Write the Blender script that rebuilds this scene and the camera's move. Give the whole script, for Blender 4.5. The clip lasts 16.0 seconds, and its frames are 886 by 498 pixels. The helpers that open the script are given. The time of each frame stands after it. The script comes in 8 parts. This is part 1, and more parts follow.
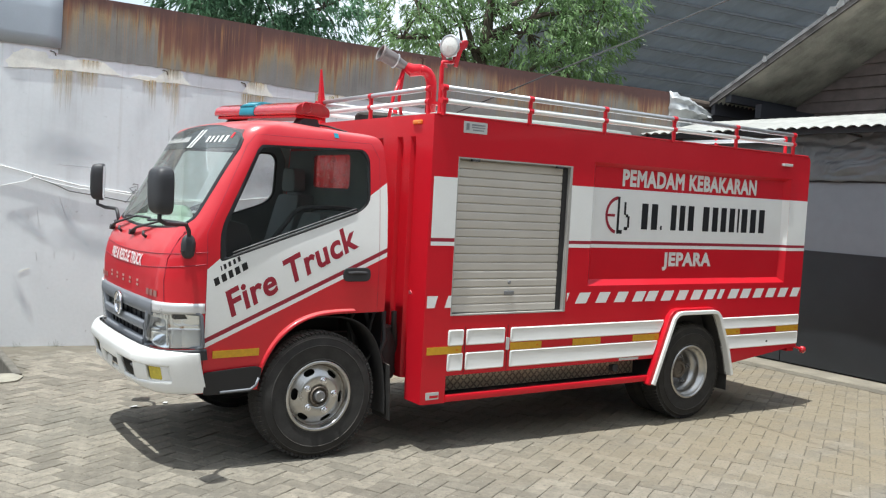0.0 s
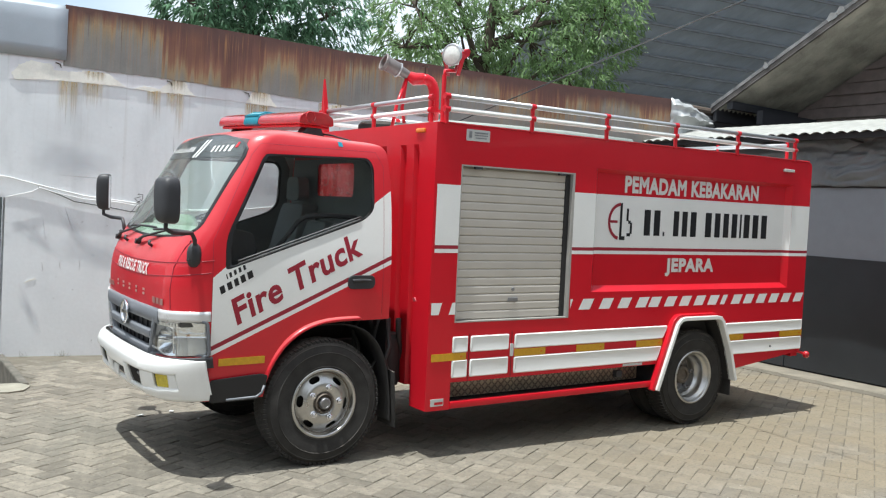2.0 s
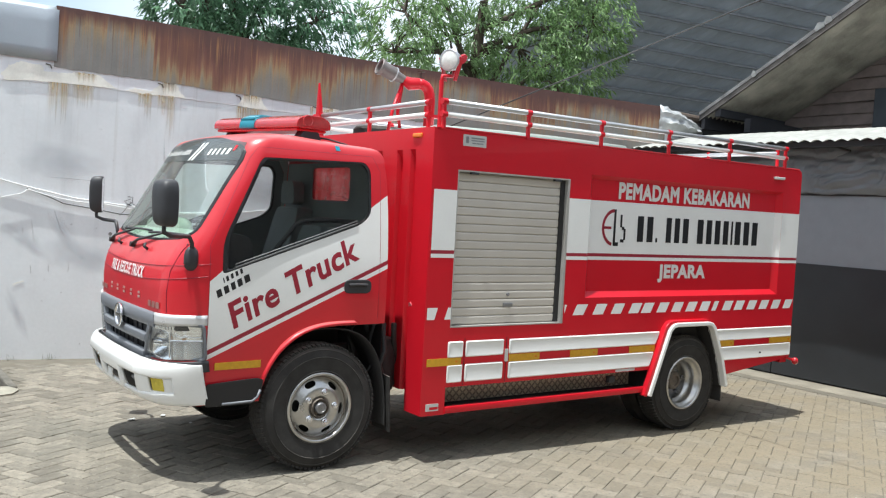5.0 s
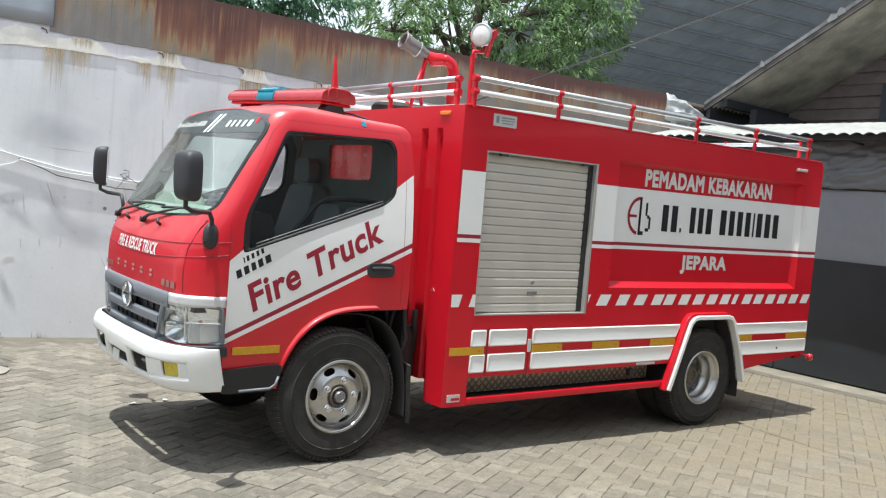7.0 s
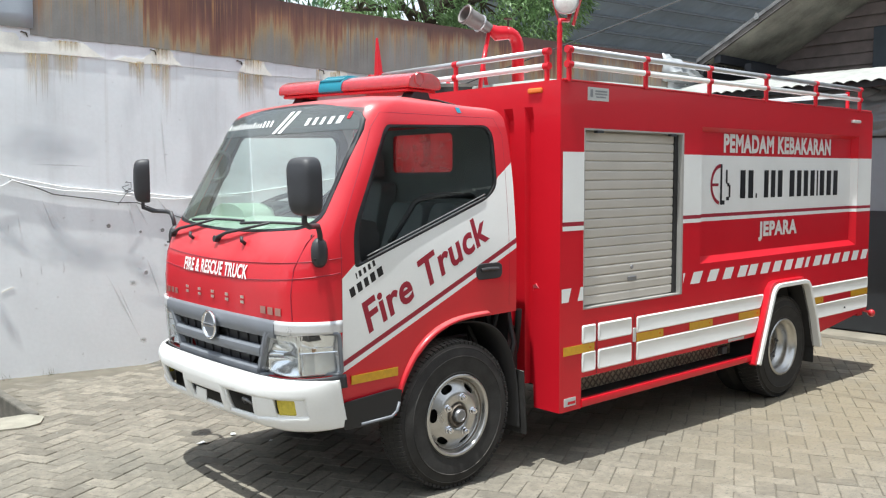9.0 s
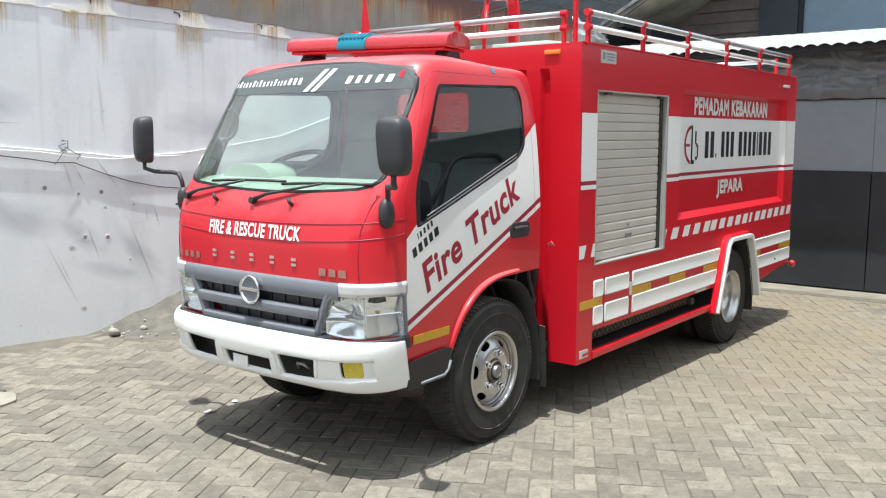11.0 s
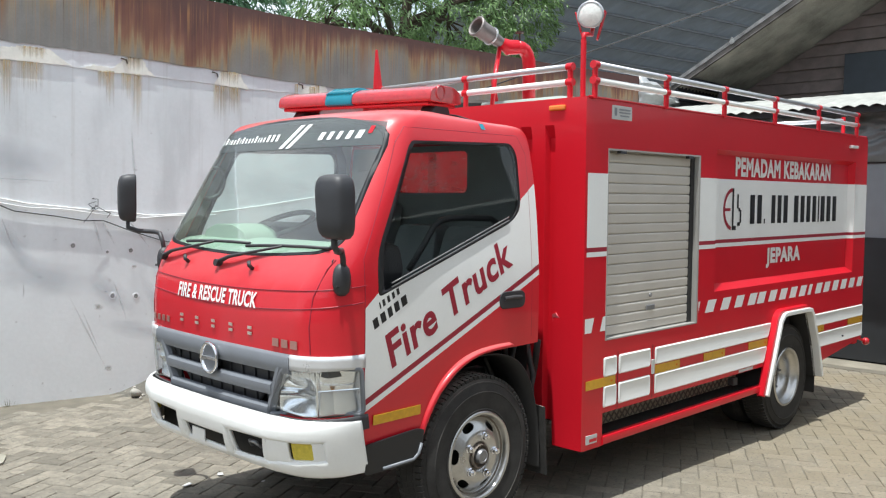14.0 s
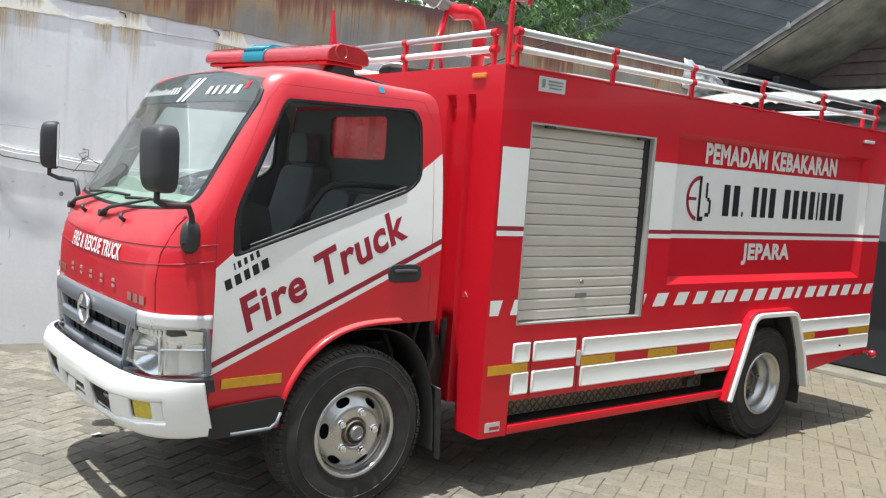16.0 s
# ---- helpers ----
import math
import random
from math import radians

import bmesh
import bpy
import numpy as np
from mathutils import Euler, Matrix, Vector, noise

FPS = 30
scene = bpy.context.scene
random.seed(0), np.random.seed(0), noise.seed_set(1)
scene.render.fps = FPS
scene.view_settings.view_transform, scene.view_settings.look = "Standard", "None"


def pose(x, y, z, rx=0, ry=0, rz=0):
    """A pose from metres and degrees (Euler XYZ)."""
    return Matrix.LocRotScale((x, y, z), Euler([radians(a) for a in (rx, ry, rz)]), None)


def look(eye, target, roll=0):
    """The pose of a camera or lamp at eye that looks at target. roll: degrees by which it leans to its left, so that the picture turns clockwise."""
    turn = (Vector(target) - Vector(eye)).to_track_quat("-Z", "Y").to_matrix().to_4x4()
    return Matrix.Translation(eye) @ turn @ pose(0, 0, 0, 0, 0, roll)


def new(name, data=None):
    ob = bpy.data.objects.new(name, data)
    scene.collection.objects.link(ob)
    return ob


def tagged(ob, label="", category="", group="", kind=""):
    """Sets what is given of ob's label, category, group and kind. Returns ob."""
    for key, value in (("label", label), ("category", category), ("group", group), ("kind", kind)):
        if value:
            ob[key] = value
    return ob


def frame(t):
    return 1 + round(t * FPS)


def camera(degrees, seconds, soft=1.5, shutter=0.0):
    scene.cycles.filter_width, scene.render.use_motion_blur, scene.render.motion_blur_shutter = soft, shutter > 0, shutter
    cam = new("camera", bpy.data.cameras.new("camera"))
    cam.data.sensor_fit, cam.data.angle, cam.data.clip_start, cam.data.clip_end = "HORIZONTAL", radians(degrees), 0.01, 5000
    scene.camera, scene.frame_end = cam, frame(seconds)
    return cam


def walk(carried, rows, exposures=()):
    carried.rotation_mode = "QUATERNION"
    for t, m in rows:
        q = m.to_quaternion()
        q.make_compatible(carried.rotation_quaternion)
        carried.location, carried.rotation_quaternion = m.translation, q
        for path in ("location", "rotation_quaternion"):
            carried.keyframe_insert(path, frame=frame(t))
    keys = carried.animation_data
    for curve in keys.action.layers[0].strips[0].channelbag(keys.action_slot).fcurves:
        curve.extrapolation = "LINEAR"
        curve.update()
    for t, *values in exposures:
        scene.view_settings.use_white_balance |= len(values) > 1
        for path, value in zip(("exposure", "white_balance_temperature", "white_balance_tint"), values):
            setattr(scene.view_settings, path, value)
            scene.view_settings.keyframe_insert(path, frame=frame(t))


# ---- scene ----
cam = camera(53.3, 16.0, soft=1.2)
PATH = [
    (0, (-2.558, -5.849, 1.679), (-1.43, -4.199, 1.581), 3.9),
    (0.5, (-2.561, -5.854, 1.677), (-1.424, -4.21, 1.601), 3.3),
    (1, (-2.562, -5.85, 1.675), (-1.405, -4.22, 1.595), 3.0),
    (1.5, (-2.57, -5.865, 1.667), (-1.422, -4.229, 1.585), 3.3),
    (2, (-2.581, -5.878, 1.671), (-1.46, -4.223, 1.592), 3.5),
    (2.5, (-2.59, -5.883, 1.675), (-1.493, -4.212, 1.611), 3.5),
    (3, (-2.587, -5.888, 1.673), (-1.475, -4.226, 1.624), 3.4),
    (3.5, (-2.587, -5.884, 1.671), (-1.468, -4.228, 1.62), 3.6),
    (4, (-2.582, -5.88, 1.677), (-1.461, -4.225, 1.618), 3.7),
    (6.3, (-2.766, -5.683, 1.641), (-1.566, -4.087, 1.53), 4.4),
    (6.5, (-2.75, -5.645, 1.637), (-1.56, -4.043, 1.493), 4.3),
    (7, (-2.768, -5.412, 1.62), (-1.568, -3.814, 1.526), 5.5),
    (7.5, (-2.84, -5.171, 1.67), (-1.681, -3.541, 1.636), -0.3),
    (8, (-3.083, -4.906, 1.651), (-1.899, -3.295, 1.607), -0.5),
    (8.5, (-3.21, -4.655, 1.628), (-1.972, -3.088, 1.522), 0.4),
    (9, (-3.238, -4.327, 1.655), (-1.914, -2.834, 1.517), 0.5),
    (9.5, (-3.468, -4.034, 1.64), (-2.042, -2.64, 1.484), 1.1),
    (9.7, (-3.559, -3.974, 1.648), (-2.107, -2.608, 1.479), 1.3),
    (11.8, (-4.113, -3.443, 1.648), (-2.517, -2.261, 1.41), -0.2),
    (12, (-4.105, -3.461, 1.648), (-2.517, -2.269, 1.409), -0.7),
    (12.5, (-3.985, -3.607, 1.667), (-2.427, -2.371, 1.448), -1.7),
    (13, (-3.797, -3.743, 1.665), (-2.36, -2.364, 1.481), -1.8),
    (13.5, (-3.555, -3.745, 1.643), (-2.085, -2.398, 1.483), -1.4),
    (14, (-3.294, -3.78, 1.656), (-1.874, -2.375, 1.566), 1.2),
    (14.5, (-3.071, -4.028, 1.651), (-1.718, -2.558, 1.575), 2.2),
    (15, (-2.862, -4.18, 1.656), (-1.481, -2.739, 1.527), 2.2),
    (15.5, (-2.589, -4.199, 1.654), (-1.234, -2.737, 1.495), 3.6),
    (16, (-2.376, -4.33, 1.655), (-1.126, -2.776, 1.507), 4.9),
]
walk(cam, [(t, look(eye, target, roll)) for t, eye, target, roll in PATH], [(0, 0.36, 6250, 6), (2.5, 0.34, 6250, 6), (4, 0.35, 6250, 6), (6.5, 0.49, 6250, 6), (7, 0.41, 6250, 6), (7.5, 0.18, 6250, 6), (8, 0.27, 6250, 6), (8.5, 0.48, 6250, 6), (9, 0.51, 6250, 6), (9.5, 0.52, 6250, 6), (12, 0.56, 6250, 6), (12.5, 0.56, 6250, 6), (13, 0.49, 6250, 6), (13.5, 0.53, 6250, 6), (14, 0.36, 6250, 6), (14.5, 0.42, 6250, 6), (15, 0.55, 6250, 6), (15.5, 0.61, 6250, 6), (16, 0.48, 6250, 6)])

# ---------------------------------------------------------------- light
world = bpy.data.worlds.new("sky")
scene.world = world
world.use_nodes = True
wn = world.node_tree.nodes
sky = wn.new("ShaderNodeTexSky")
sky.sky_type, sky.sun_disc = "NISHITA", False
SUN_FROM = Vector((-0.25, -0.055, 1.0)).normalized()
sky.sun_elevation = math.asin(SUN_FROM.z)
sky.sun_rotation = math.atan2(SUN_FROM.x, SUN_FROM.y)
sky.air_density, sky.dust_density = 1.0, 2.0
wn["Background"].inputs[1].default_value = 0.15
# thin broken cloud over the whole sky
wco, wno, wra, wmx = (wn.new("ShaderNode" + k) for k in ("TexCoord", "TexNoise", "MapRange", "Mix"))
wno.inputs["Scale"].default_value, wno.inputs["Detail"].default_value = 2.2, 7
wra.inputs["From Min"].default_value, wra.inputs["From Max"].default_value = 0.38, 0.66
wra.inputs["To Min"].default_value, wra.inputs["To Max"].default_value = 0.25, 0.95
wmx.data_type = "RGBA"
wmx.inputs[7].default_value = (6.8, 7.0, 7.2, 1)
wl = world.node_tree.links
wl.new(wco.outputs["Generated"], wno.inputs["Vector"]), wl.new(wno.outputs[0], wra.inputs["Value"]), wl.new(wra.outputs[0], wmx.inputs[0])
wl.new(sky.outputs[0], wmx.inputs[6]), wl.new(wmx.outputs[2], wn["Background"].inputs[0])
sun = new("sun", bpy.data.lights.new("sun", "SUN"))
sun.data.energy, sun.data.angle, sun.data.color = 4.4, radians(0.53), (1.0, 0.985, 0.95)
sun.matrix_world = look(SUN_FROM * 30, (0, 0, 0))

# ---------------------------------------------------------------- materials


def material(name, color, rough=0.5, metal=0.0, spread=0.12, scale=8.0, fine=90.0, bump=0.0, coat=0.0, vary=0.0, spec=0.5):
    """A surface with tone variation at two scales and fine relief."""
    m = bpy.data.materials.new(name)
    m.use_nodes = True
    nt = m.node_tree
    b = nt.nodes["Principled BSDF"]
    b.inputs["Metallic"].default_value = metal
    b.inputs["Coat Weight"].default_value = coat
    b.inputs["Coat Roughness"].default_value = 0.05
    b.inputs["Specular IOR Level"].default_value = spec
    co = nt.nodes.new("ShaderNodeTexCoord")
    big, small = nt.nodes.new("ShaderNodeTexNoise"), nt.nodes.new("ShaderNodeTexNoise")
    big.inputs["Scale"].default_value, small.inputs["Scale"].default_value = scale, fine
    big.inputs["Detail"].default_value, small.inputs["Detail"].default_value = 5, 3
    for n in (big, small):
        nt.links.new(co.outputs["Object"], n.inputs["Vector"])
    mix = nt.nodes.new("ShaderNodeMath")
    mix.operation = "MULTIPLY_ADD"
    nt.links.new(small.outputs[0], mix.inputs[0])
    mix.inputs[1].default_value = 0.4
    nt.links.new(big.outputs[0], mix.inputs[2])
    ramp = nt.nodes.new("ShaderNodeMapRange")
    ramp.inputs["From Min"].default_value, ramp.inputs["From Max"].default_value = 0.4, 1.0
    ramp.inputs["To Min"].default_value, ramp.inputs["To Max"].default_value = 1 - spread, 1 + spread
    nt.links.new(mix.outputs[0], ramp.inputs["Value"])
    tone = ramp.outputs[0]
    if vary:
        info = nt.nodes.new("ShaderNodeObjectInfo")
        geo = nt.nodes.new("ShaderNodeNewGeometry")
        add = nt.nodes.new("ShaderNodeMath")
        nt.links.new(info.outputs["Random"], add.inputs[0])
        nt.links.new(geo.outputs["Random Per Island"], add.inputs[1])
        fr = nt.nodes.new("ShaderNodeMath")
        fr.operation = "FRACT"
        nt.links.new(add.outputs[0], fr.inputs[0])
        r2 = nt.nodes.new("ShaderNodeMapRange")
        r2.inputs["To Min"].default_value, r2.inputs["To Max"].default_value = 1 - vary, 1 + vary
        nt.links.new(fr.outputs[0], r2.inputs["Value"])
        mul = nt.nodes.new("ShaderNodeMath")
        mul.operation = "MULTIPLY"
        nt.links.new(tone, mul.inputs[0]), nt.links.new(r2.outputs[0], mul.inputs[1])
        tone = mul.outputs[0]
    sc = nt.nodes.new("ShaderNodeVectorMath")
    sc.operation = "SCALE"
    sc.inputs[0].default_value = color
    nt.links.new(tone, sc.inputs["Scale"])
    nt.links.new(sc.outputs[0], b.inputs["Base Color"])
    rr = nt.nodes.new("ShaderNodeMapRange")
    rr.inputs["From Min"].default_value, rr.inputs["From Max"].default_value = 0.4, 1.0
    rr.inputs["To Min"].default_value, rr.inputs["To Max"].default_value = rough * 0.85, min(1, rough * 1.15)
    nt.links.new(mix.outputs[0], rr.inputs["Value"])
    nt.links.new(rr.outputs[0], b.inputs["Roughness"])
    if bump:
        bp = nt.nodes.new("ShaderNodeBump")
        bp.inputs["Strength"].default_value, bp.inputs["Distance"].default_value = bump, 0.004
        nt.links.new(mix.outputs[0], bp.inputs["Height"])
        nt.links.new(bp.outputs[0], b.inputs["Normal"])
    return m


def glass(name, tint, rough=0.02, base=0.075, dust_veil=0.0):
    """Thin clear sheet: see-through, with a mirror sheen that grows at a slant."""
    m = bpy.data.materials.new(name)
    m.use_nodes = True
    nt = m.node_tree
    nt.nodes.remove(nt.nodes["Principled BSDF"])
    t, g, f, x, p, s = (nt.nodes.new("ShaderNode" + k) for k in ("BsdfTransparent", "BsdfGlossy", "LayerWeight", "MixShader", "Math", "Math"))
    t.inputs[0].default_value = (*tint, 1)
    g.inputs["Roughness"].default_value = rough
    f.inputs[0].default_value = 0.5
    p.operation, s.operation = "POWER", "MULTIPLY_ADD"
    p.inputs[1].default_value = 4.5
    s.inputs[1].default_value, s.inputs[2].default_value = 1 - base, base
    nt.links.new(f.outputs["Facing"], p.inputs[0]), nt.links.new(p.outputs[0], s.inputs[0]), nt.links.new(s.outputs[0], x.inputs[0])
    nt.links.new(t.outputs[0], x.inputs[1]), nt.links.new(g.outputs[0], x.inputs[2])
    out = x
    if dust_veil:      # pale dusty film, also sky glare painted as a veil, in faint patches
        d, l, y, n, q = (nt.nodes.new("ShaderNode" + k) for k in ("BsdfDiffuse", "BsdfTranslucent", "MixShader", "TexNoise", "Math"))
        h = nt.nodes.new("ShaderNodeAddShader")
        d.inputs[0].default_value = l.inputs[0].default_value = (0.42, 0.40, 0.38, 1)
        n.inputs["Scale"].default_value, n.inputs["Detail"].default_value = 7, 6
        q.operation = "MULTIPLY"
        q.inputs[1].default_value = 2 * dust_veil
        nt.links.new(n.outputs[0], q.inputs[0]), nt.links.new(q.outputs[0], y.inputs[0])
        nt.links.new(d.outputs[0], h.inputs[0]), nt.links.new(l.outputs[0], h.inputs[1])
        nt.links.new(x.outputs[0], y.inputs[1]), nt.links.new(h.outputs[0], y.inputs[2])
        out = y
    nt.links.new(out.outputs[0], nt.nodes["Material Output"].inputs[0])
    return m


RED = material("red_paint", (0.575, 0.010, 0.022), 0.32, spread=0.05, scale=3, coat=0.16, spec=0.30)
CABRED = material("cab_red_paint", (0.58, 0.012, 0.024), 0.34, spread=0.07, scale=3, coat=0.40, spec=0.40)
WHITE = material("white_paint", (0.82, 0.82, 0.80), 0.32, spread=0.04, scale=4, coat=0.4)
MAROON = material("maroon_film", (0.30, 0.012, 0.03), 0.5, spread=0.05)
BLACKFILM = material("black_film", (0.012, 0.012, 0.014), 0.4, spread=0.1)
YELLOW = material("yellow_reflector", (0.62, 0.33, 0.02), 0.35, spread=0.12, scale=40)
PLASTIC = material("black_plastic", (0.032, 0.032, 0.036), 0.5, spread=0.15, bump=0.1)
RUBBER = material("tyre_rubber", (0.040, 0.038, 0.036), 0.92, spread=0.35, scale=12, bump=0.25, spec=0.25)
GREY = material("grille_grey", (0.165, 0.175, 0.195), 0.40, spread=0.08)
RIMM = material("rim_silver", (0.52, 0.51, 0.49), 0.30, metal=0.88, spread=0.15, scale=14, bump=0.1)
SILVER = material("silver_paint", (0.52, 0.52, 0.53), 0.32, metal=0.65, spread=0.1, scale=14)
CHROME = material("chrome", (0.8, 0.8, 0.82), 0.1, metal=1.0, spread=0.05)
STEEL = material("dull_steel", (0.3, 0.3, 0.31), 0.45, metal=0.8, spread=0.2, bump=0.1)
ALU = material("shutter_aluminium", (0.58, 0.54, 0.485), 0.48, metal=0.15, spread=0.06, scale=5)
CHECKER = material("tread_plate", (0.74, 0.67, 0.52), 0.4, metal=0.35, spread=0.2)
STUD = material("tread_stud", (0.36, 0.32, 0.25), 0.5, metal=0.4, spread=0.2)
GREASE = material("greasy_steel", (0.15, 0.125, 0.10), 0.6, metal=0.3, spread=0.4, scale=20, bump=0.3)
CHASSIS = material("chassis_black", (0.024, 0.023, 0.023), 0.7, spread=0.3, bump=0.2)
CLOTH = material("seat_grey", (0.16, 0.17, 0.18), 0.85, spread=0.15, bump=0.2)
DASH = material("dash_beige", (0.42, 0.44, 0.39), 0.6, spread=0.06, bump=0.1)
LINING = material("cab_lining", (0.38, 0.39, 0.38), 0.8, spread=0.08)
TEAL = material("teal_film", (0.01, 0.22, 0.30), 0.3, spread=0.15)
AMBER = material("amber_lens", (0.75, 0.22, 0.04), 0.25, spread=0.1)
FOG = material("yellow_lens", (0.62, 0.50, 0.06), 0.15, spread=0.2, scale=60, bump=0.2)
PALELETTER = material("pale_letter_film", (0.70, 0.69, 0.66), 0.4, spread=0.1, scale=20)
LABEL = material("grey_sticker", (0.55, 0.55, 0.53), 0.5, spread=0.1)
CANVAS = material("dark_tarpaulin", (0.17, 0.18, 0.19), 0.20, spread=0.2, scale=2.5, bump=0.5)
def crumple(m, scale, deep):
    """Adds the sharp small folds of stiff sheeting."""
    nt = m.node_tree
    b = nt.nodes["Principled BSDF"]
    co, n, a, bp = (nt.nodes.new("ShaderNode" + k) for k in ("TexCoord", "TexNoise", "Math", "Bump"))
    n.inputs["Scale"].default_value, n.inputs["Detail"].default_value, n.inputs["Roughness"].default_value = scale, 3, 0.5
    n.inputs["Distortion"].default_value = 0.8
    a.operation = "PINGPONG"
    a.inputs[1].default_value = 0.12
    bp.inputs["Strength"].default_value, bp.inputs["Distance"].default_value = 0.9, deep
    nt.links.new(co.outputs["Object"], n.inputs["Vector"]), nt.links.new(n.outputs[0], a.inputs[0]), nt.links.new(a.outputs[0], bp.inputs["Height"])
    nt.links.new(b.inputs["Normal"].links[0].from_socket, bp.inputs["Normal"]), nt.links.new(bp.outputs[0], b.inputs["Normal"])


crumple(CANVAS, 1.3, 0.22)
GATE = material("gate_black", (0.025, 0.028, 0.032), 0.5, spread=0.3, scale=2)
GREYBAND = material("grey_sheet", (0.25, 0.263, 0.285), 0.5, spread=0.06)
ZINC = material("white_corrugated", (0.34, 0.34, 0.315), 0.8, metal=0.0, spread=0.2, scale=5)
DARKROOF = material("dark_roof_sheet", (0.40, 0.475, 0.60), 0.6, spread=0.2, scale=1.5)
PURLIN = material("dark_piece", (0.035, 0.035, 0.04), 0.7, spread=0.2)
BOARD = material("brown_board", (0.24, 0.19, 0.175), 0.75, spread=0.3, scale=6, bump=0.3)
BLUEWALL = material("pale_blue_sheet", (0.30, 0.40, 0.50), 0.6, spread=0.08)
FOIL = material("crumpled_zinc", (0.42, 0.43, 0.43), 0.45, metal=0.4, spread=0.2)
JOINT = material("joint_sand", (0.145, 0.129, 0.10), 0.95, spread=0.3, scale=6, bump=0.5)
SOIL = material("soil", (0.13, 0.12, 0.10), 0.95, spread=0.5, scale=7, fine=70, bump=0.9)
STONE = material("pale_stone", (0.36, 0.34, 0.30), 0.85, spread=0.2, scale=20, bump=0.3)
BARK = material("bark", (0.075, 0.055, 0.042), 0.9, spread=0.4, scale=10, bump=0.6)
WIRE = material("cable_white", (0.85, 0.85, 0.84), 0.6, spread=0.1)
DARKWIRE = material("cable_dark", (0.05, 0.05, 0.05), 0.6, spread=0.1)
PLAINWALL = material("rendered_wall", (0.30, 0.29, 0.27), 0.9, spread=0.1, scale=2, bump=0.2)
REARGLASS = glass("rear_glass", (0.92, 0.92, 0.9), base=0.03, dust_veil=0.22)
# here the pale film paints sky glare and haze over the screen
WINDSCREEN = glass("windscreen_glass", (0.81, 0.99, 0.90), base=0.16, dust_veil=0.09)
SIDEGLASS = glass("side_glass", (0.66, 0.67, 0.66), base=0.045)
CLEAR = glass("clear_lens", (0.95, 0.97, 0.98), 0.05)


def leaf_material(name, color):
    m = material(name, color, 0.34, spread=0.3, scale=2.5, vary=0.45)
    nt = m.node_tree
    b, out = nt.nodes["Principled BSDF"], nt.nodes["Material Output"]
    tl, mx = nt.nodes.new("ShaderNodeBsdfTranslucent"), nt.nodes.new("ShaderNodeMixShader")
    nt.links.new(b.inputs["Base Color"].links[0].from_socket, tl.inputs[0])
    mx.inputs[0].default_value = 0.68
    nt.links.new(b.outputs[0], mx.inputs[1]), nt.links.new(tl.outputs[0], mx.inputs[2]), nt.links.new(mx.outputs[0], out.inputs[0])
    return m


LEAF, YELLOWLEAF = leaf_material("leaves", (0.175, 0.305, 0.19)), leaf_material("yellowish_leaves", (0.265, 0.385, 0.185))


def nodes_of(m):
    nt = m.node_tree
    return nt, nt.nodes, nt.links


def noise_band(nodes, links, vec, scale, lo, hi, top=1.0, detail=6, rough=0.55):
    """A noise squeezed into a soft mask."""
    n, r = nodes.new("ShaderNodeTexNoise"), nodes.new("ShaderNodeMapRange")
    n.inputs["Scale"].default_value, n.inputs["Detail"].default_value, n.inputs["Roughness"].default_value = scale, detail, rough
    r.inputs["From Min"].default_value, r.inputs["From Max"].default_value, r.inputs["To Max"].default_value = lo, hi, top
    r.interpolation_type = "SMOOTHSTEP"
    links.new(vec, n.inputs["Vector"]), links.new(n.outputs[0], r.inputs["Value"])
    return r.outputs[0]


def stretch(nodes, links, vec, scale, turn=0.0):
    mp = nodes.new("ShaderNodeMapping")
    mp.inputs["Scale"].default_value = scale
    mp.inputs["Rotation"].default_value = (0, turn, 0)
    links.new(vec, mp.inputs[0])
    return mp.outputs[0]


def blend(nodes, links, fac, low, high):
    mx = nodes.new("ShaderNodeMix")
    mx.data_type = "RGBA"
    links.new(fac, mx.inputs[0]), links.new(low, mx.inputs[6])
    mx.inputs[7].default_value = (*high, 1)
    return mx.outputs[2]


